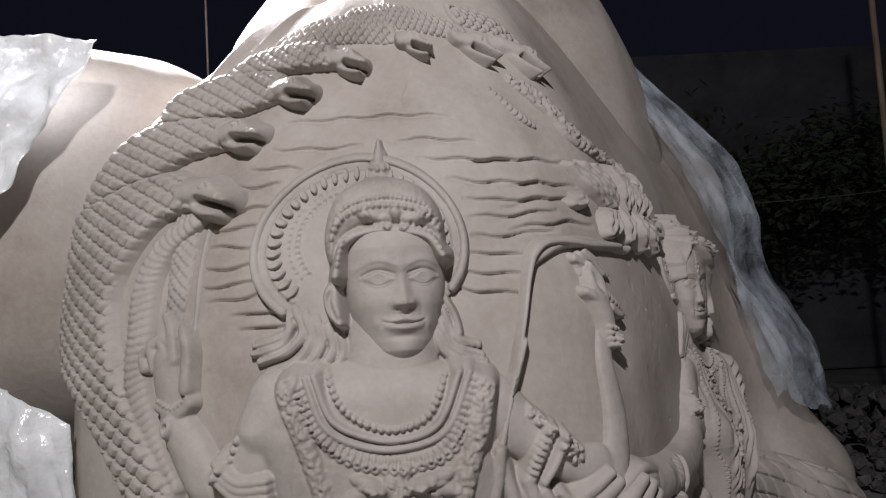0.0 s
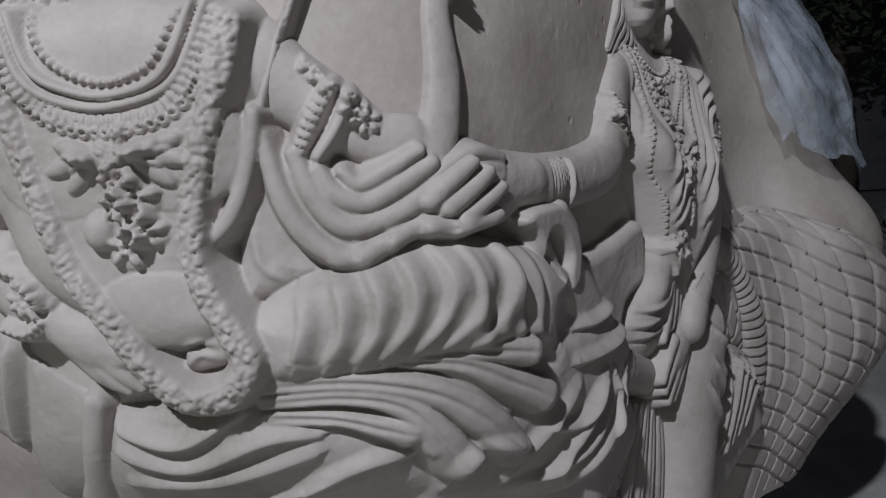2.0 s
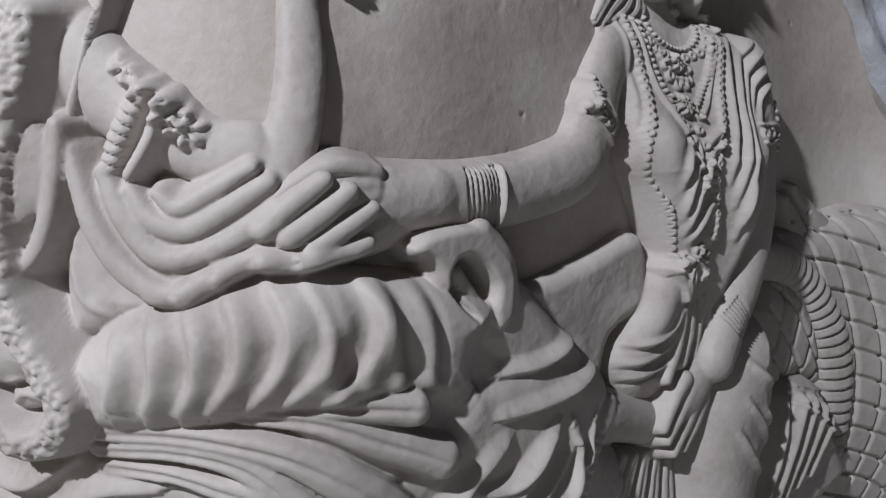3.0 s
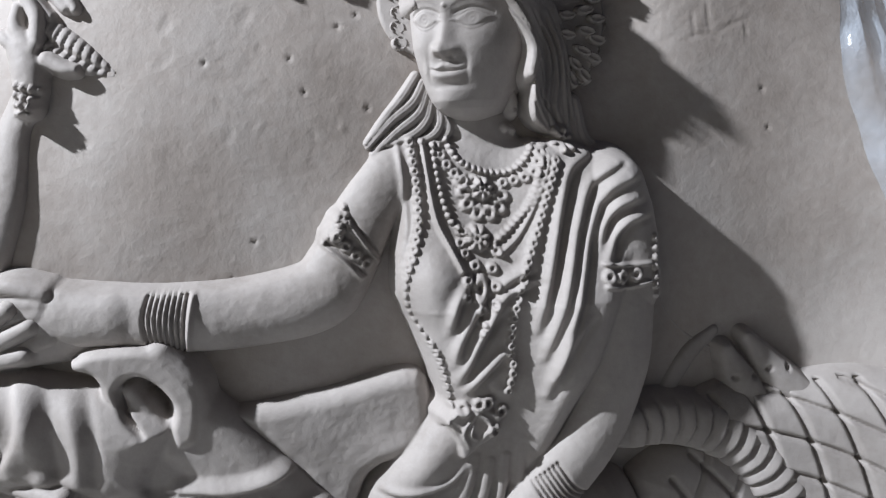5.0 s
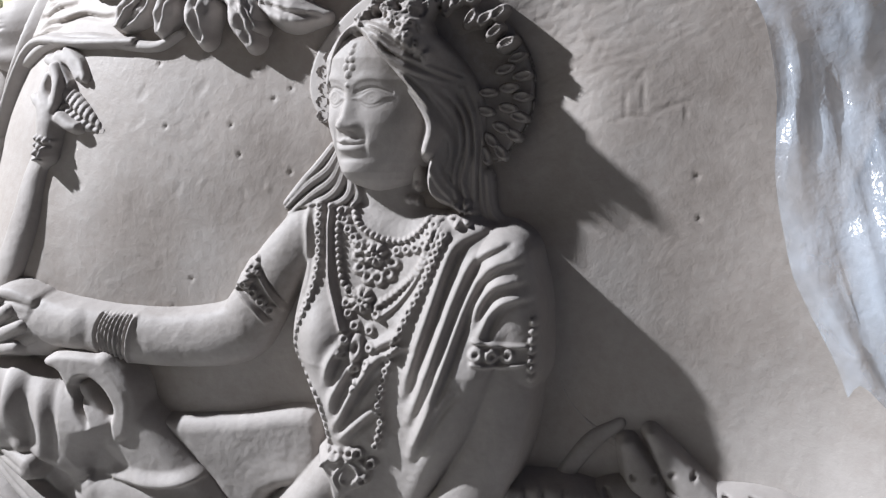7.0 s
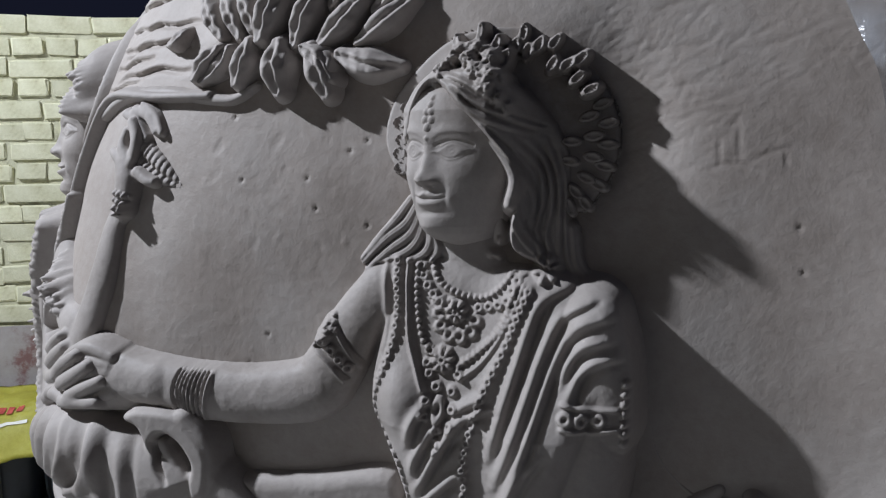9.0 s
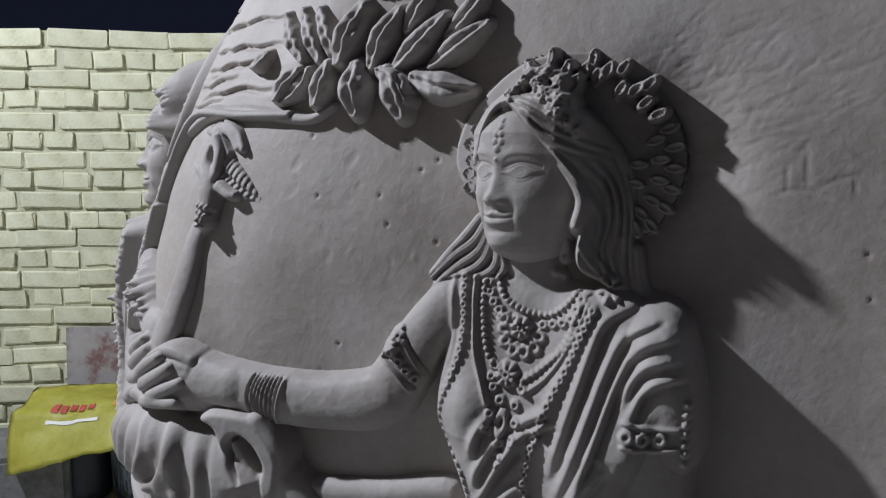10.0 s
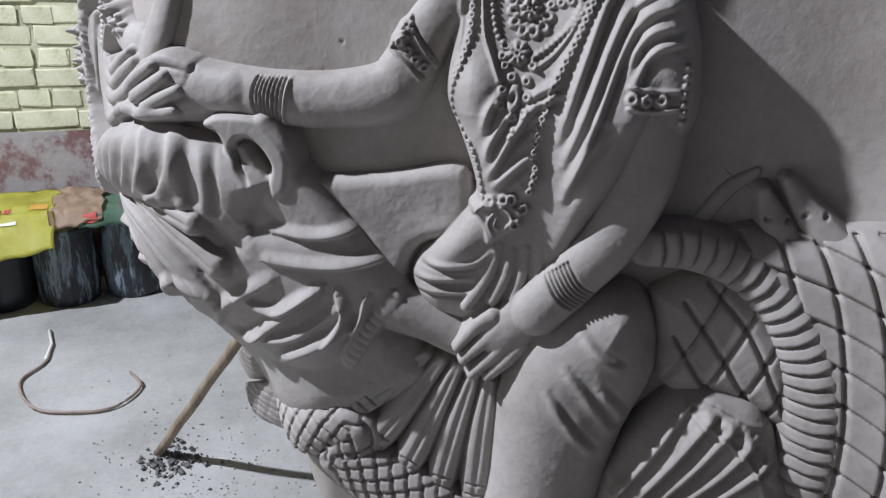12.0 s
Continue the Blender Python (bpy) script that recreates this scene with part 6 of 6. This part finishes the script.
def spread_cloth():
    k = Relief(1.78, 2.40, 0.36, 0.86, 0.0024, seed=41)
    k.pad([(1.987, 0.635), (2.033, 0.713), (2.099, 0.776), (2.157, 0.773), (2.202, 0.749), (2.236, 0.675), (2.267, 0.550), (1.990, 0.485)], 0.068, 0.05)
    for p in ([(2.009, 0.607), (2.052, 0.683), (2.092, 0.756)], [(2.033, 0.601), (2.085, 0.683), (2.122, 0.746)], [(2.063, 0.605), (2.115, 0.679), (2.150, 0.736)], [(2.096, 0.611), (2.146, 0.669), (2.176, 0.717)], [(2.133, 0.617), (2.173, 0.659), (2.201, 0.692)]):
        k.line(p, 0.0065, 0.0100, taper=False)
        k.line([(a + 0.011, b - 0.003) for a, b in p], 0.0045, -0.0060, taper=False)
    k.lines([[(2.116, 0.767), (2.176, 0.742), (2.224, 0.724), (2.237, 0.677)], [(2.100, 0.746), (2.159, 0.709), (2.193, 0.673), (2.205, 0.639)]], 0.0024, 0.005, taper=False)
    k.crumbs([(2.110, 0.756), (2.167, 0.727), (2.208, 0.701), (2.221, 0.659)], 0.018, 0.0022, 3.0)
    k.worked(0.0006)
    return clay_thing("spread_cloth", [k.arrays()], CLAY, "fan of clay cloth folds with a patterned border", "cloth")


spread_cloth()
# ---- the rest of the sculpture: a lobe behind the hoods, the core, plastic sheets ----


def lumpy(name, centre, radii, mat, label, category, n=48, rough=0.05, power=2.0, kind=""):
    """A closed rounded mass of clay."""
    bm = bmesh.new()
    bmesh.ops.create_uvsphere(bm, u_segments=n * 2, v_segments=n, radius=1)
    for v in bm.verts:
        c = Vector([math.copysign(abs(x) ** (2 / power), x) for x in v.co])
        k = 1 + rough * noise.noise(v.co * 1.3) + rough * 0.3 * noise.noise(v.co * 4)
        v.co = Vector((c.x * radii[0], c.y * radii[1], c.z * radii[2])) * k
    me = bpy.data.meshes.new(name)
    bm.to_mesh(me)
    bm.free()
    me.materials.append(mat)
    me.polygons.foreach_set("use_smooth", [True] * len(me.polygons))
    ob = new(name, me)
    ob.location = centre
    return tagged(ob, label, category, kind=kind)


lumpy("clay_lobe", (-0.98, 1.78, 1.60), (0.62, 0.36, 0.42), BARE_CLAY, "smooth brown clay lobe joined to the mound", "clay sculpture", power=3.0)
lumpy("clay_crest", (0.02, 2.2, 1.70), (0.63, 0.60, 0.78), BARE_CLAY, "pale upper clay mass closing the top of the mound", "clay sculpture", rough=0.08)
lumpy("plinth", (-0.05, 2.15, 0.40), (0.42, 0.42, 0.42), CONCRETE, "rough plinth under the clay mound", "plinth", power=5, rough=0.02)


def sheet(name, corner, across, down, n, m, crumple, mat, label, seed, sag=0.0):
    """A crumpled sheet of plastic hung from corner; across and down are its two sides."""
    rng = random.Random(seed)
    off = Vector((rng.uniform(0, 9), rng.uniform(0, 9), rng.uniform(0, 9)))
    a, d = Vector(across), Vector(down)
    out = a.cross(d).normalized()
    verts, faces = [], []
    for j in range(m + 1):
        for i in range(n + 1):
            u, v = i / n, j / m
            p = Vector(corner) + a * u + d * v
            k = noise.noise(Vector((u * 5, v * 2.2, 0)) + off) + 0.55 * noise.noise(Vector((u * 13, v * 6, 3)) + off) + 0.3 * noise.noise(Vector((u * 30, v * 17, 5)) + off)
            edge = 0.03 * noise.noise(Vector((v * 4, 7, 1)) + off) * (u - 0.5) * 2
            verts.append(p + out * (crumple * k + sag * math.sin(math.pi * u)) + a.normalized() * edge)
    for j in range(m):
        for i in range(n):
            q = j * (n + 1) + i
            faces.append((q, q + 1, q + n + 2, q + n + 1))
    ob = new(name, shape(name, verts, faces, mat))
    solid = ob.modifiers.new("thickness", "SOLIDIFY")
    solid.thickness = 0.0015
    return tagged(ob, label, "plastic sheet", "plastic sheets over the clay")


def draped_edge():
    """Clear plastic gathered over the far edge of the mound, following its outline."""
    verts, faces, rows, cols = [], [], 110, 30
    for j in range(rows + 1):
        v = j / rows
        for i in range(cols + 1):
            u = i / cols
            z = 2.30 - (1.16 + 0.10 * u + 0.09 * noise.noise(Vector((u * 5, 3, 7)))) * v
            s = np.interp(z, [0.9, 1.066, 1.144, 1.252, 1.364, 1.516, 2.2], [2.451, 2.421, 2.379, 2.328, 2.3, 2.278, 2.06]) + 0.36 * u * (0.8 + 0.25 * noise.noise(Vector((0, v * 4, 1)))) + 0.03 * noise.noise(Vector((u * 2, v * 5, 2)))
            h = 0.045 + 0.03 * u + 0.022 * noise.noise(Vector((u * 7, v * 5, 4))) + 0.012 * noise.noise(Vector((u * 19, v * 9, 6))) + 0.006 * noise.noise(Vector((u * 40, v * 24, 6)))
            verts.append(tuple(float(c) for c in ground_place(s, z, h)))
    for j in range(rows):
        for i in range(cols):
            q = j * (cols + 1) + i
            faces.append((q, q + cols + 1, q + cols + 2, q + 1))
    ob = new("plastic_sheet", shape("plastic_sheet", verts, faces, PLASTIC))
    return tagged(ob, "clear wrinkled plastic sheet draped over the mound edge", "plastic sheet", "plastic sheets over the clay")


draped_edge()
sheet("plastic_sheet", (-1.02, 1.42, 1.99), (0.42, -0.02, -0.05), (-0.22, -0.04, -0.36), 46, 56, 0.030, WHITE_PLASTIC, "white crumpled plastic sheet lying on the clay lobe", 3)
sheet("plastic_sheet", (-1.02, 1.33, 1.46), (0.40, -0.02, -0.21), (0.0, -0.03, -0.62), 46, 56, 0.035, WHITE_PLASTIC, "white crumpled plastic sheet hanging below the clay lobe", 5)

# ---- the yard: floor, brick wall, board, drums, sacks ----


def ground_sheet():
    bm = bmesh.new()
    n = 90
    rows = []
    for j in range(n + 1):
        row = []
        for i in range(n + 1):
            x, y = -2.42 + 7.5 * (i / n), -4.0 + 9.0 * (j / n)
            row.append(bm.verts.new((x, y, 0.006 * noise.noise(Vector((x * 1.5, y * 1.5, 0))) + 0.002 * noise.noise(Vector((x * 7, y * 7, 0))))))
        rows.append(row)
    for j in range(n):
        for i in range(n):
            bm.faces.new((rows[j][i], rows[j][i + 1], rows[j + 1][i + 1], rows[j + 1][i]))
    ring = [bm.verts.new((400 * math.cos(a), 400 * math.sin(a), -0.03)) for a in np.linspace(0, 2 * math.pi, 24, endpoint=False)]
    bm.faces.new(ring)
    me = bpy.data.meshes.new("ground")
    bm.to_mesh(me)
    bm.free()
    me.materials.append(CONCRETE)
    return tagged(new("ground", me), "dusty grey concrete yard floor with fine grit", "floor", kind="structure")


ground_sheet()

WALL_X, WALL_TOP, COURSE, LONG = -2.375, 2.0, 0.0885, 0.262


def wall_place(y):
    return WALL_X + 0.053 * (y - 0.2)


def brick_mesh(name, length, seed):
    """A brick with worn, uneven edges; its face looks towards +x."""
    rng = random.Random(seed)
    bm = bmesh.new()
    bmesh.ops.create_cube(bm, size=1)
    for v in bm.verts:
        v.co = Vector((v.co.x * 0.06, v.co.y * length, v.co.z * 0.072))
    bmesh.ops.bevel(bm, geom=bm.edges[:], offset=0.007, segments=2, affect="EDGES", profile=0.6)
    for v in bm.verts:
        v.co += Vector((rng.uniform(-0.002, 0.002), rng.uniform(-0.005, 0.005), rng.uniform(-0.0035, 0.0035)))
    me = bpy.data.meshes.new(name)
    bm.to_mesh(me)
    bm.free()
    me.materials.append(BRICK)
    return me


def brick_wall():
    bm = bmesh.new()
    bmesh.ops.create_cube(bm, size=1)
    bmesh.ops.scale(bm, vec=(0.23, 9.0, 2.0), verts=bm.verts)
    me = bpy.data.meshes.new("wall_west")
    bm.to_mesh(me)
    bm.free()
    me.materials.append(MORTAR)
    wall = tagged(new("wall_west", me), "old whitewashed yellowish brick wall with open joints", "wall", kind="structure")
    wall.matrix_world = pose(wall_place(0.4) - 0.124, 0.4, WALL_TOP / 2 - 0.012, 0, 0, -math.degrees(math.atan(0.053)))
    rng = random.Random(4)
    longs = [brick_mesh("brick", LONG - 0.012, k) for k in range(8)]
    heads = [brick_mesh("brick", LONG / 2 - 0.012, 20 + k) for k in range(8)]
    place_back = wall.matrix_world.inverted()
    count, rest_v, rest_f = 0, [], []
    for row in range(22):
        z = WALL_TOP - COURSE * (row + 0.5)
        headers = row % 2 == 1
        step = LONG / 2 if headers else LONG
        y = -1.30 + rng.uniform(0, step)
        while y < 2.3:
            me = rng.choice(heads if headers else longs)
            x = wall_place(y) - 0.027 + rng.uniform(-0.006, 0.006)
            m = pose(x, y + rng.uniform(-0.014, 0.014), z + rng.uniform(-0.006, 0.006), rng.uniform(-2.4, 2.4), rng.uniform(-2, 2), -3.03 + rng.uniform(-1.5, 1.5))
            if -0.35 < y < 1.25 and z > 0.40:
                ob = new("brick", me)
                ob.parent = wall
                ob.matrix_basis = place_back @ m
                count += 1
            else:
                base = len(rest_v)
                local = place_back @ m
                rest_v += [local @ v.co for v in me.vertices]
                rest_f += [tuple(base + k for k in p.vertices) for p in me.polygons]
            y += step * rng.uniform(0.98, 1.02)
    ob = new("brickwork", shape("brickwork", rest_v, rest_f, BRICK, smooth=False))
    ob.parent = wall
    tagged(ob, kind="stuff")


def box_thing(name, place, size, mat, label, category, turn=(0, 0, 0), bevel=0.006, kind="", jitter=0.0):
    bm = bmesh.new()
    bmesh.ops.create_cube(bm, size=1)
    bmesh.ops.scale(bm, vec=size, verts=bm.verts)
    bmesh.ops.bevel(bm, geom=bm.edges[:], offset=bevel, segments=2, affect="EDGES")
    if jitter:
        for v in bm.verts:
            v.co += Vector([jitter * noise.noise(v.co * 9 + Vector((k * 5, 0, 0))) for k in range(3)])
    me = bpy.data.meshes.new(name)
    bm.to_mesh(me)
    bm.free()
    me.materials.append(mat)
    ob = new(name, me)
    ob.matrix_world = pose(*place, *turn)
    return tagged(ob, label, category, kind=kind)


box_thing("painted_board", (-2.285, 0.90, 0.335), (0.02, 1.30, 0.67), BOARD, "red-brown board with peeling grey patches leaning on the brick wall", "board", (0, -4, -3), 0.004)
box_thing("concrete_block", (-2.02, 0.10, 0.13), (0.42, 0.50, 0.26), STONE, "low grey concrete block against the wall", "block", (0, 0, 6), 0.02)


def drum(place, radius, height, mat, label, turn):
    thing = new("paint_drum")
    thing.matrix_world = pose(*place, 0, 0, turn)
    tagged(thing, label, "drum", "drums by the wall")
    prof = [(0.0, 0.0), (0.86, 0.0), (0.93, 0.03), (0.985, 0.16), (1.0, 0.36), (1.0, 0.60), (0.975, 0.80), (0.93, 0.93), (0.94, 0.955), (0.95, 0.985), (0.90, 1.0), (0.86, 0.985), (0.85, 0.95), (0.0, 0.94)]
    bm = bmesh.new()
    n = 40
    rings = [[bm.verts.new((radius * r * math.cos(2 * math.pi * k / n) * (1 + 0.02 * math.sin(3 * k)), radius * r * math.sin(2 * math.pi * k / n), height * h)) for k in range(n)] for r, h in prof[1:-1]]
    bm.faces.new(list(reversed(rings[0])))
    bm.faces.new(rings[-1])
    for a, b in zip(rings[:-1], rings[1:]):
        for k in range(n):
            bm.faces.new((a[k], a[(k + 1) % n], b[(k + 1) % n], b[k]))
    part("body", bm, mat, thing)
    bm = bmesh.new()
    ring = []
    for k in range(n):
        a = 2 * math.pi * k / n
        ring.append([bm.verts.new((radius * q * math.cos(a), radius * q * math.sin(a), height * h)) for q, h in ((0.955, 0.93), (0.985, 0.95), (0.985, 0.975), (0.955, 0.992))])
    for k in range(n):
        a, b = ring[k], ring[(k + 1) % n]
        for j in range(3):
            bm.faces.new((a[j], b[j], b[j + 1], a[j + 1]))
        bm.faces.new((a[3], b[3], b[0], a[0]))
    part("rim", bm, mat, thing)


drum((-2.02, 0.62, 0), 0.125, 0.335, DRUM, "black plastic drum smeared with grey and blue paint", 0)
drum((-2.05, 0.88, 0), 0.125, 0.345, DRUM, "dark drum streaked with white drips", 130)
drum((-2.04, 0.36, 0), 0.135, 0.34, BLACK, "shiny black plastic drum under the yellow sack", 40)
drum((-2.05, 1.14, 0), 0.12, 0.34, DRUM, "dark dirty drum standing beside others", 220)
drum((-2.05, 1.40, 0), 0.12, 0.34, BLACK, "black drum behind the clay mound", 20)


def sack(name, y0, y1, mat, label, seed, front, drop, z0, writing=()):
    """A flat printed sack laid over the drums, hanging down in front."""
    rng = random.Random(seed)
    off = Vector((seed * 3.1, 0, 0))
    thing = new(name)
    tagged(thing, label, "sack", "sacks over the drums")
    bm = bmesh.new()
    n, m = 26, 26
    grid = []

    def place(u, v):
        y = y0 + (y1 - y0) * u
        run = v * (front + drop)
        x, z = -2.25 + min(run, front), z0
        if run > front:
            fall = run - front
            x += 0.45 * fall
            z -= 0.9 * fall * (1.0 - 0.45 * u)
        z += 0.016 * noise.noise(Vector((u * 4, v * 4, 0)) + off) + 0.006 * noise.noise(Vector((u * 12, v * 12, 0)) + off)
        return Vector((x + 0.012 * noise.noise(Vector((u * 5, v * 3, 4)) + off), y + 0.02 * noise.noise(Vector((v * 3, u, 8)) + off), z))
    for j in range(m + 1):
        grid.append([bm.verts.new(place(i / n, j / m)) for i in range(n + 1)])
    for j in range(m):
        for i in range(n):
            bm.faces.new((grid[j][i], grid[j + 1][i], grid[j + 1][i + 1], grid[j][i + 1]))
    bmesh.ops.solidify(bm, geom=bm.faces[:], thickness=0.003)
    part("cloth", bm, mat, thing)
    for u0, u1, v0, v1, ink in writing:
        bm = bmesh.new()
        k = 8
        quad = [[bm.verts.new(place(u0 + (u1 - u0) * a / k, v0 + (v1 - v0) * b / 4) + Vector((0.003, 0, 0.004))) for a in range(k + 1)] for b in range(5)]
        for b in range(4):
            for a in range(k):
                bm.faces.new((quad[b][a], quad[b + 1][a], quad[b + 1][a + 1], quad[b][a + 1]))
        part("print", bm, ink, thing)


sack("yellow_sack", 0.16, 0.62, YELLOW, "bright yellow printed plastic sack draped over black drums", 2, 0.37, 0.24, 0.425,
     ((0.30, 0.36, 0.50, 0.62, RED_INK), (0.38, 0.43, 0.52, 0.62, RED_INK), (0.45, 0.50, 0.50, 0.60, RED_INK), (0.52, 0.57, 0.50, 0.60, RED_INK), (0.59, 0.64, 0.48, 0.58, RED_INK), (0.28, 0.70, 0.68, 0.71, WHITE_INK), (0.80, 0.95, 0.40, 0.55, ORANGE_INK)))
sack("peach_sack", 0.60, 0.80, PEACH, "faded peach woven sack lying on the drums", 5, 0.38, 0.08, 0.43)
sack("green_sack", 0.70, 1.10, GREEN, "dull green woven sack lying on the drums", 7, 0.39, 0.06, 0.41, ((0.05, 0.18, 0.84, 0.95, RED_INK),))


def rod(name, points, radius, mat, label, category, n=10, kind="", thin=None):
    p = [Vector(q) for q in points]
    bm = bmesh.new()
    rings = []
    for k, q in enumerate(p):
        d = (p[min(k + 1, len(p) - 1)] - p[max(k - 1, 0)]).normalized()
        a = d.orthogonal().normalized()
        b = d.cross(a)
        r = radius + ((thin or radius) - radius) * k / (len(p) - 1)
        rings.append([bm.verts.new(q + (a * math.cos(2 * math.pi * i / n) + b * math.sin(2 * math.pi * i / n)) * r) for i in range(n)])
    for a, b in zip(rings[:-1], rings[1:]):
        for i in range(n):
            bm.faces.new((a[i], a[(i + 1) % n], b[(i + 1) % n], b[i]))
    bm.faces.new(list(reversed(rings[0])))
    bm.faces.new(rings[-1])
    bmesh.ops.recalc_face_normals(bm, faces=bm.faces[:])
    me = bpy.data.meshes.new(name)
    bm.to_mesh(me)
    bm.free()
    me.materials.append(mat)
    me.polygons.foreach_set("use_smooth", [True] * len(me.polygons))
    return tagged(new(name, me), label, category, kind=kind)


rod("prop_stick", [(-0.675 + 0.52 * k / 12 + 0.004 * math.sin(k * 1.7), 0.977 + 0.30 * k / 12, -0.004 + 0.66 * k / 12) for k in range(13)], 0.014, WOOD, "bare bamboo stick propping up the clay mound", "stick")
cable = spline([(-1.66, 0.58, 0.008), (-1.40, 0.60, 0.008), (-1.245, 0.535, 0.008), (-1.05, 0.60, 0.008), (-0.98, 0.71, 0.009), (-0.97, 0.84, 0.008), (-1.08, 0.92, 0.012), (-1.18, 0.885, 0.022)], 8)
rod("electric_wire", cable, 0.005, WIRE, "loose brown electric wire curled on the floor", "wire", 8)
rod("wooden_splinter", [(-1.66, 0.575, 0.012), (-1.52, 0.60, 0.012), (-1.40, 0.595, 0.010)], 0.006, WHITE_INK, "pale wooden splinter lying on the floor", "splinter", 6)


def stones(name, centre, spread, count, size, mat, label, seed, heap=0.0):
    """Loose bits joined into one heap that nobody could count."""
    rng = random.Random(seed)
    verts, faces = [], []
    for _ in range(count):
        x, y = rng.gauss(0, spread[0]), rng.gauss(0, spread[1])
        r = size * rng.uniform(0.4, 1.3)
        z = heap * math.exp(-(x / spread[0]) ** 2 - (y / spread[1]) ** 2) * rng.uniform(0.4, 1) + r * 0.35
        base = len(verts)
        turn = Euler((rng.uniform(0, 6), rng.uniform(0, 6), rng.uniform(0, 6))).to_matrix()
        for c in ((1, 0, 0), (-1, 0, 0), (0, 1, 0), (0, -1, 0), (0, 0, 1), (0, 0, -1), (0.6, 0.6, 0.5), (-0.6, 0.5, -0.6)):
            verts.append(Vector((centre[0] + x, centre[1] + y, z)) + turn @ (Vector(c) * r * rng.uniform(0.7, 1.15)))
        faces += [tuple(base + q for q in f) for f in ((0, 2, 4), (2, 1, 4), (1, 3, 4), (3, 0, 4), (2, 0, 5), (1, 2, 5), (3, 1, 5), (0, 3, 5), (0, 6, 4), (2, 6, 0), (1, 7, 3), (3, 7, 5))]
    ob = new(name, shape(name, verts, faces, mat, smooth=False))
    return tagged(ob, label, "rubble", kind="stuff")


stones("clay_crumbs", (-0.30, 1.10, 0), (0.34, 0.22), 900, 0.0038, CONCRETE, "crumbs of dry clay scattered under the mound", 8)
stones("clay_crumbs", (-0.62, 1.02, 0), (0.05, 0.04), 120, 0.009, STONE, "small lumps of clay at the foot of the stick", 9)
stones("rubble", (3.6, 6.6, 0), (0.9, 0.9), 900, 0.07, STONE, "heap of broken grey stone and brick bits", 10, 0.45)
stones("rubble", (2.6, 5.3, 0), (0.6, 0.9), 260, 0.05, STONE, "scattered broken stones on the yard floor", 12, 0.05)

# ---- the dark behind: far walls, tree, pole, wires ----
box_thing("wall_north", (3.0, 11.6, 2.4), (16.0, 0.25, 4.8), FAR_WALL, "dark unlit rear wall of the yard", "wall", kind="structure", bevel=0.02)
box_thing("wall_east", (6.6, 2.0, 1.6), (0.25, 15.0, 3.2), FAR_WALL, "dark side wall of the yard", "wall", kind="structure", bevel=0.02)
# the south wall is never in view; added to throw lamp light back
box_thing("bounce_wall", (2.0, -4.4, 1.6), (9.4, 0.25, 3.2), MORTAR, "unseen plain pale wall added to bounce light into the yard", "wall", kind="structure", bevel=0.02)
rod("pole", [(3.15 + 0.10 * k / 10, 5.45, 4.2 - 4.2 * k / 10) for k in range(11)], 0.022, WOOD, "thin upright bamboo pole in the dark yard", "pole")
rod("hanging_wire", [(-1.17, 4.0, 4.4 - 4.4 * k / 8) for k in range(9)], 0.006, WIRE, "thin wire hanging against the night sky", "wire", 6)
rod("hanging_wire", [(0.8 + 3.4 * k / 12, 5.40, 2.02 - 0.12 * math.sin(math.pi * k / 12) + 0.10 * k / 12) for k in range(13)], 0.003, BARK, "slack wire strung across the dark yard", "wire", 6)


def tree(place, height, label, seed):
    rng = random.Random(seed)
    thing = new("tree")
    thing.location = place
    tagged(thing, label, "tree")
    trunk = rod("trunk", [(0.05 * math.sin(k), 0.04 * math.cos(k * 1.3), height * 0.8 * k / 8) for k in range(9)], 0.14, BARK, "", "", 12, thin=0.05)
    trunk.parent = thing
    tips = []
    for k in range(11):
        a, z0 = rng.uniform(0, 6.28), height * rng.uniform(0.42, 0.75)
        l = rng.uniform(0.9, 1.7)
        tip = (l * math.cos(a), l * math.sin(a), z0 + rng.uniform(-0.1, 0.7))
        limb = rod("limb", [(tip[0] * q, tip[1] * q, z0 + (tip[2] - z0) * q ** 1.4) for q in (0, 0.3, 0.6, 1)], 0.05, BARK, "", "", 8, thin=0.012)
        limb.parent = thing
        tips.append((tip, z0))
    verts, faces = [], []
    for (tip, z0) in tips:
        for _ in range(320):
            q = rng.uniform(0.35, 1.1)
            c = Vector((tip[0] * q, tip[1] * q, z0 + (tip[2] - z0) * q ** 1.4)) + Vector((rng.gauss(0, 0.24), rng.gauss(0, 0.24), rng.gauss(-0.05, 0.22)))
            r = rng.uniform(0.04, 0.085)
            turn = Euler((rng.uniform(-0.9, 0.9), rng.uniform(-0.9, 0.9), rng.uniform(0, 6.28))).to_matrix()
            base = len(verts)
            verts += [c + turn @ (Vector(p) * r) for p in ((0, -1, 0), (0.42, -0.2, 0.12), (0.3, 0.5, 0.05), (0, 1.1, -0.1), (-0.3, 0.5, 0.05), (-0.42, -0.2, 0.12), (0, 0, -0.04))]
            faces += [tuple(base + k for k in f) for f in ((0, 1, 6), (1, 2, 6), (2, 3, 6), (3, 4, 6), (4, 5, 6), (5, 0, 6))]
    crown = new("crown", shape("crown", verts, faces, LEAF))
    crown.parent = thing


tree((3.6, 9.4, 0), 3.6, "dim leafy tree against the dark yard wall", 6)
tree((5.3, 8.2, 0), 3.9, "shadowy broad-leaved tree beside the wall", 16)
brick_wall()
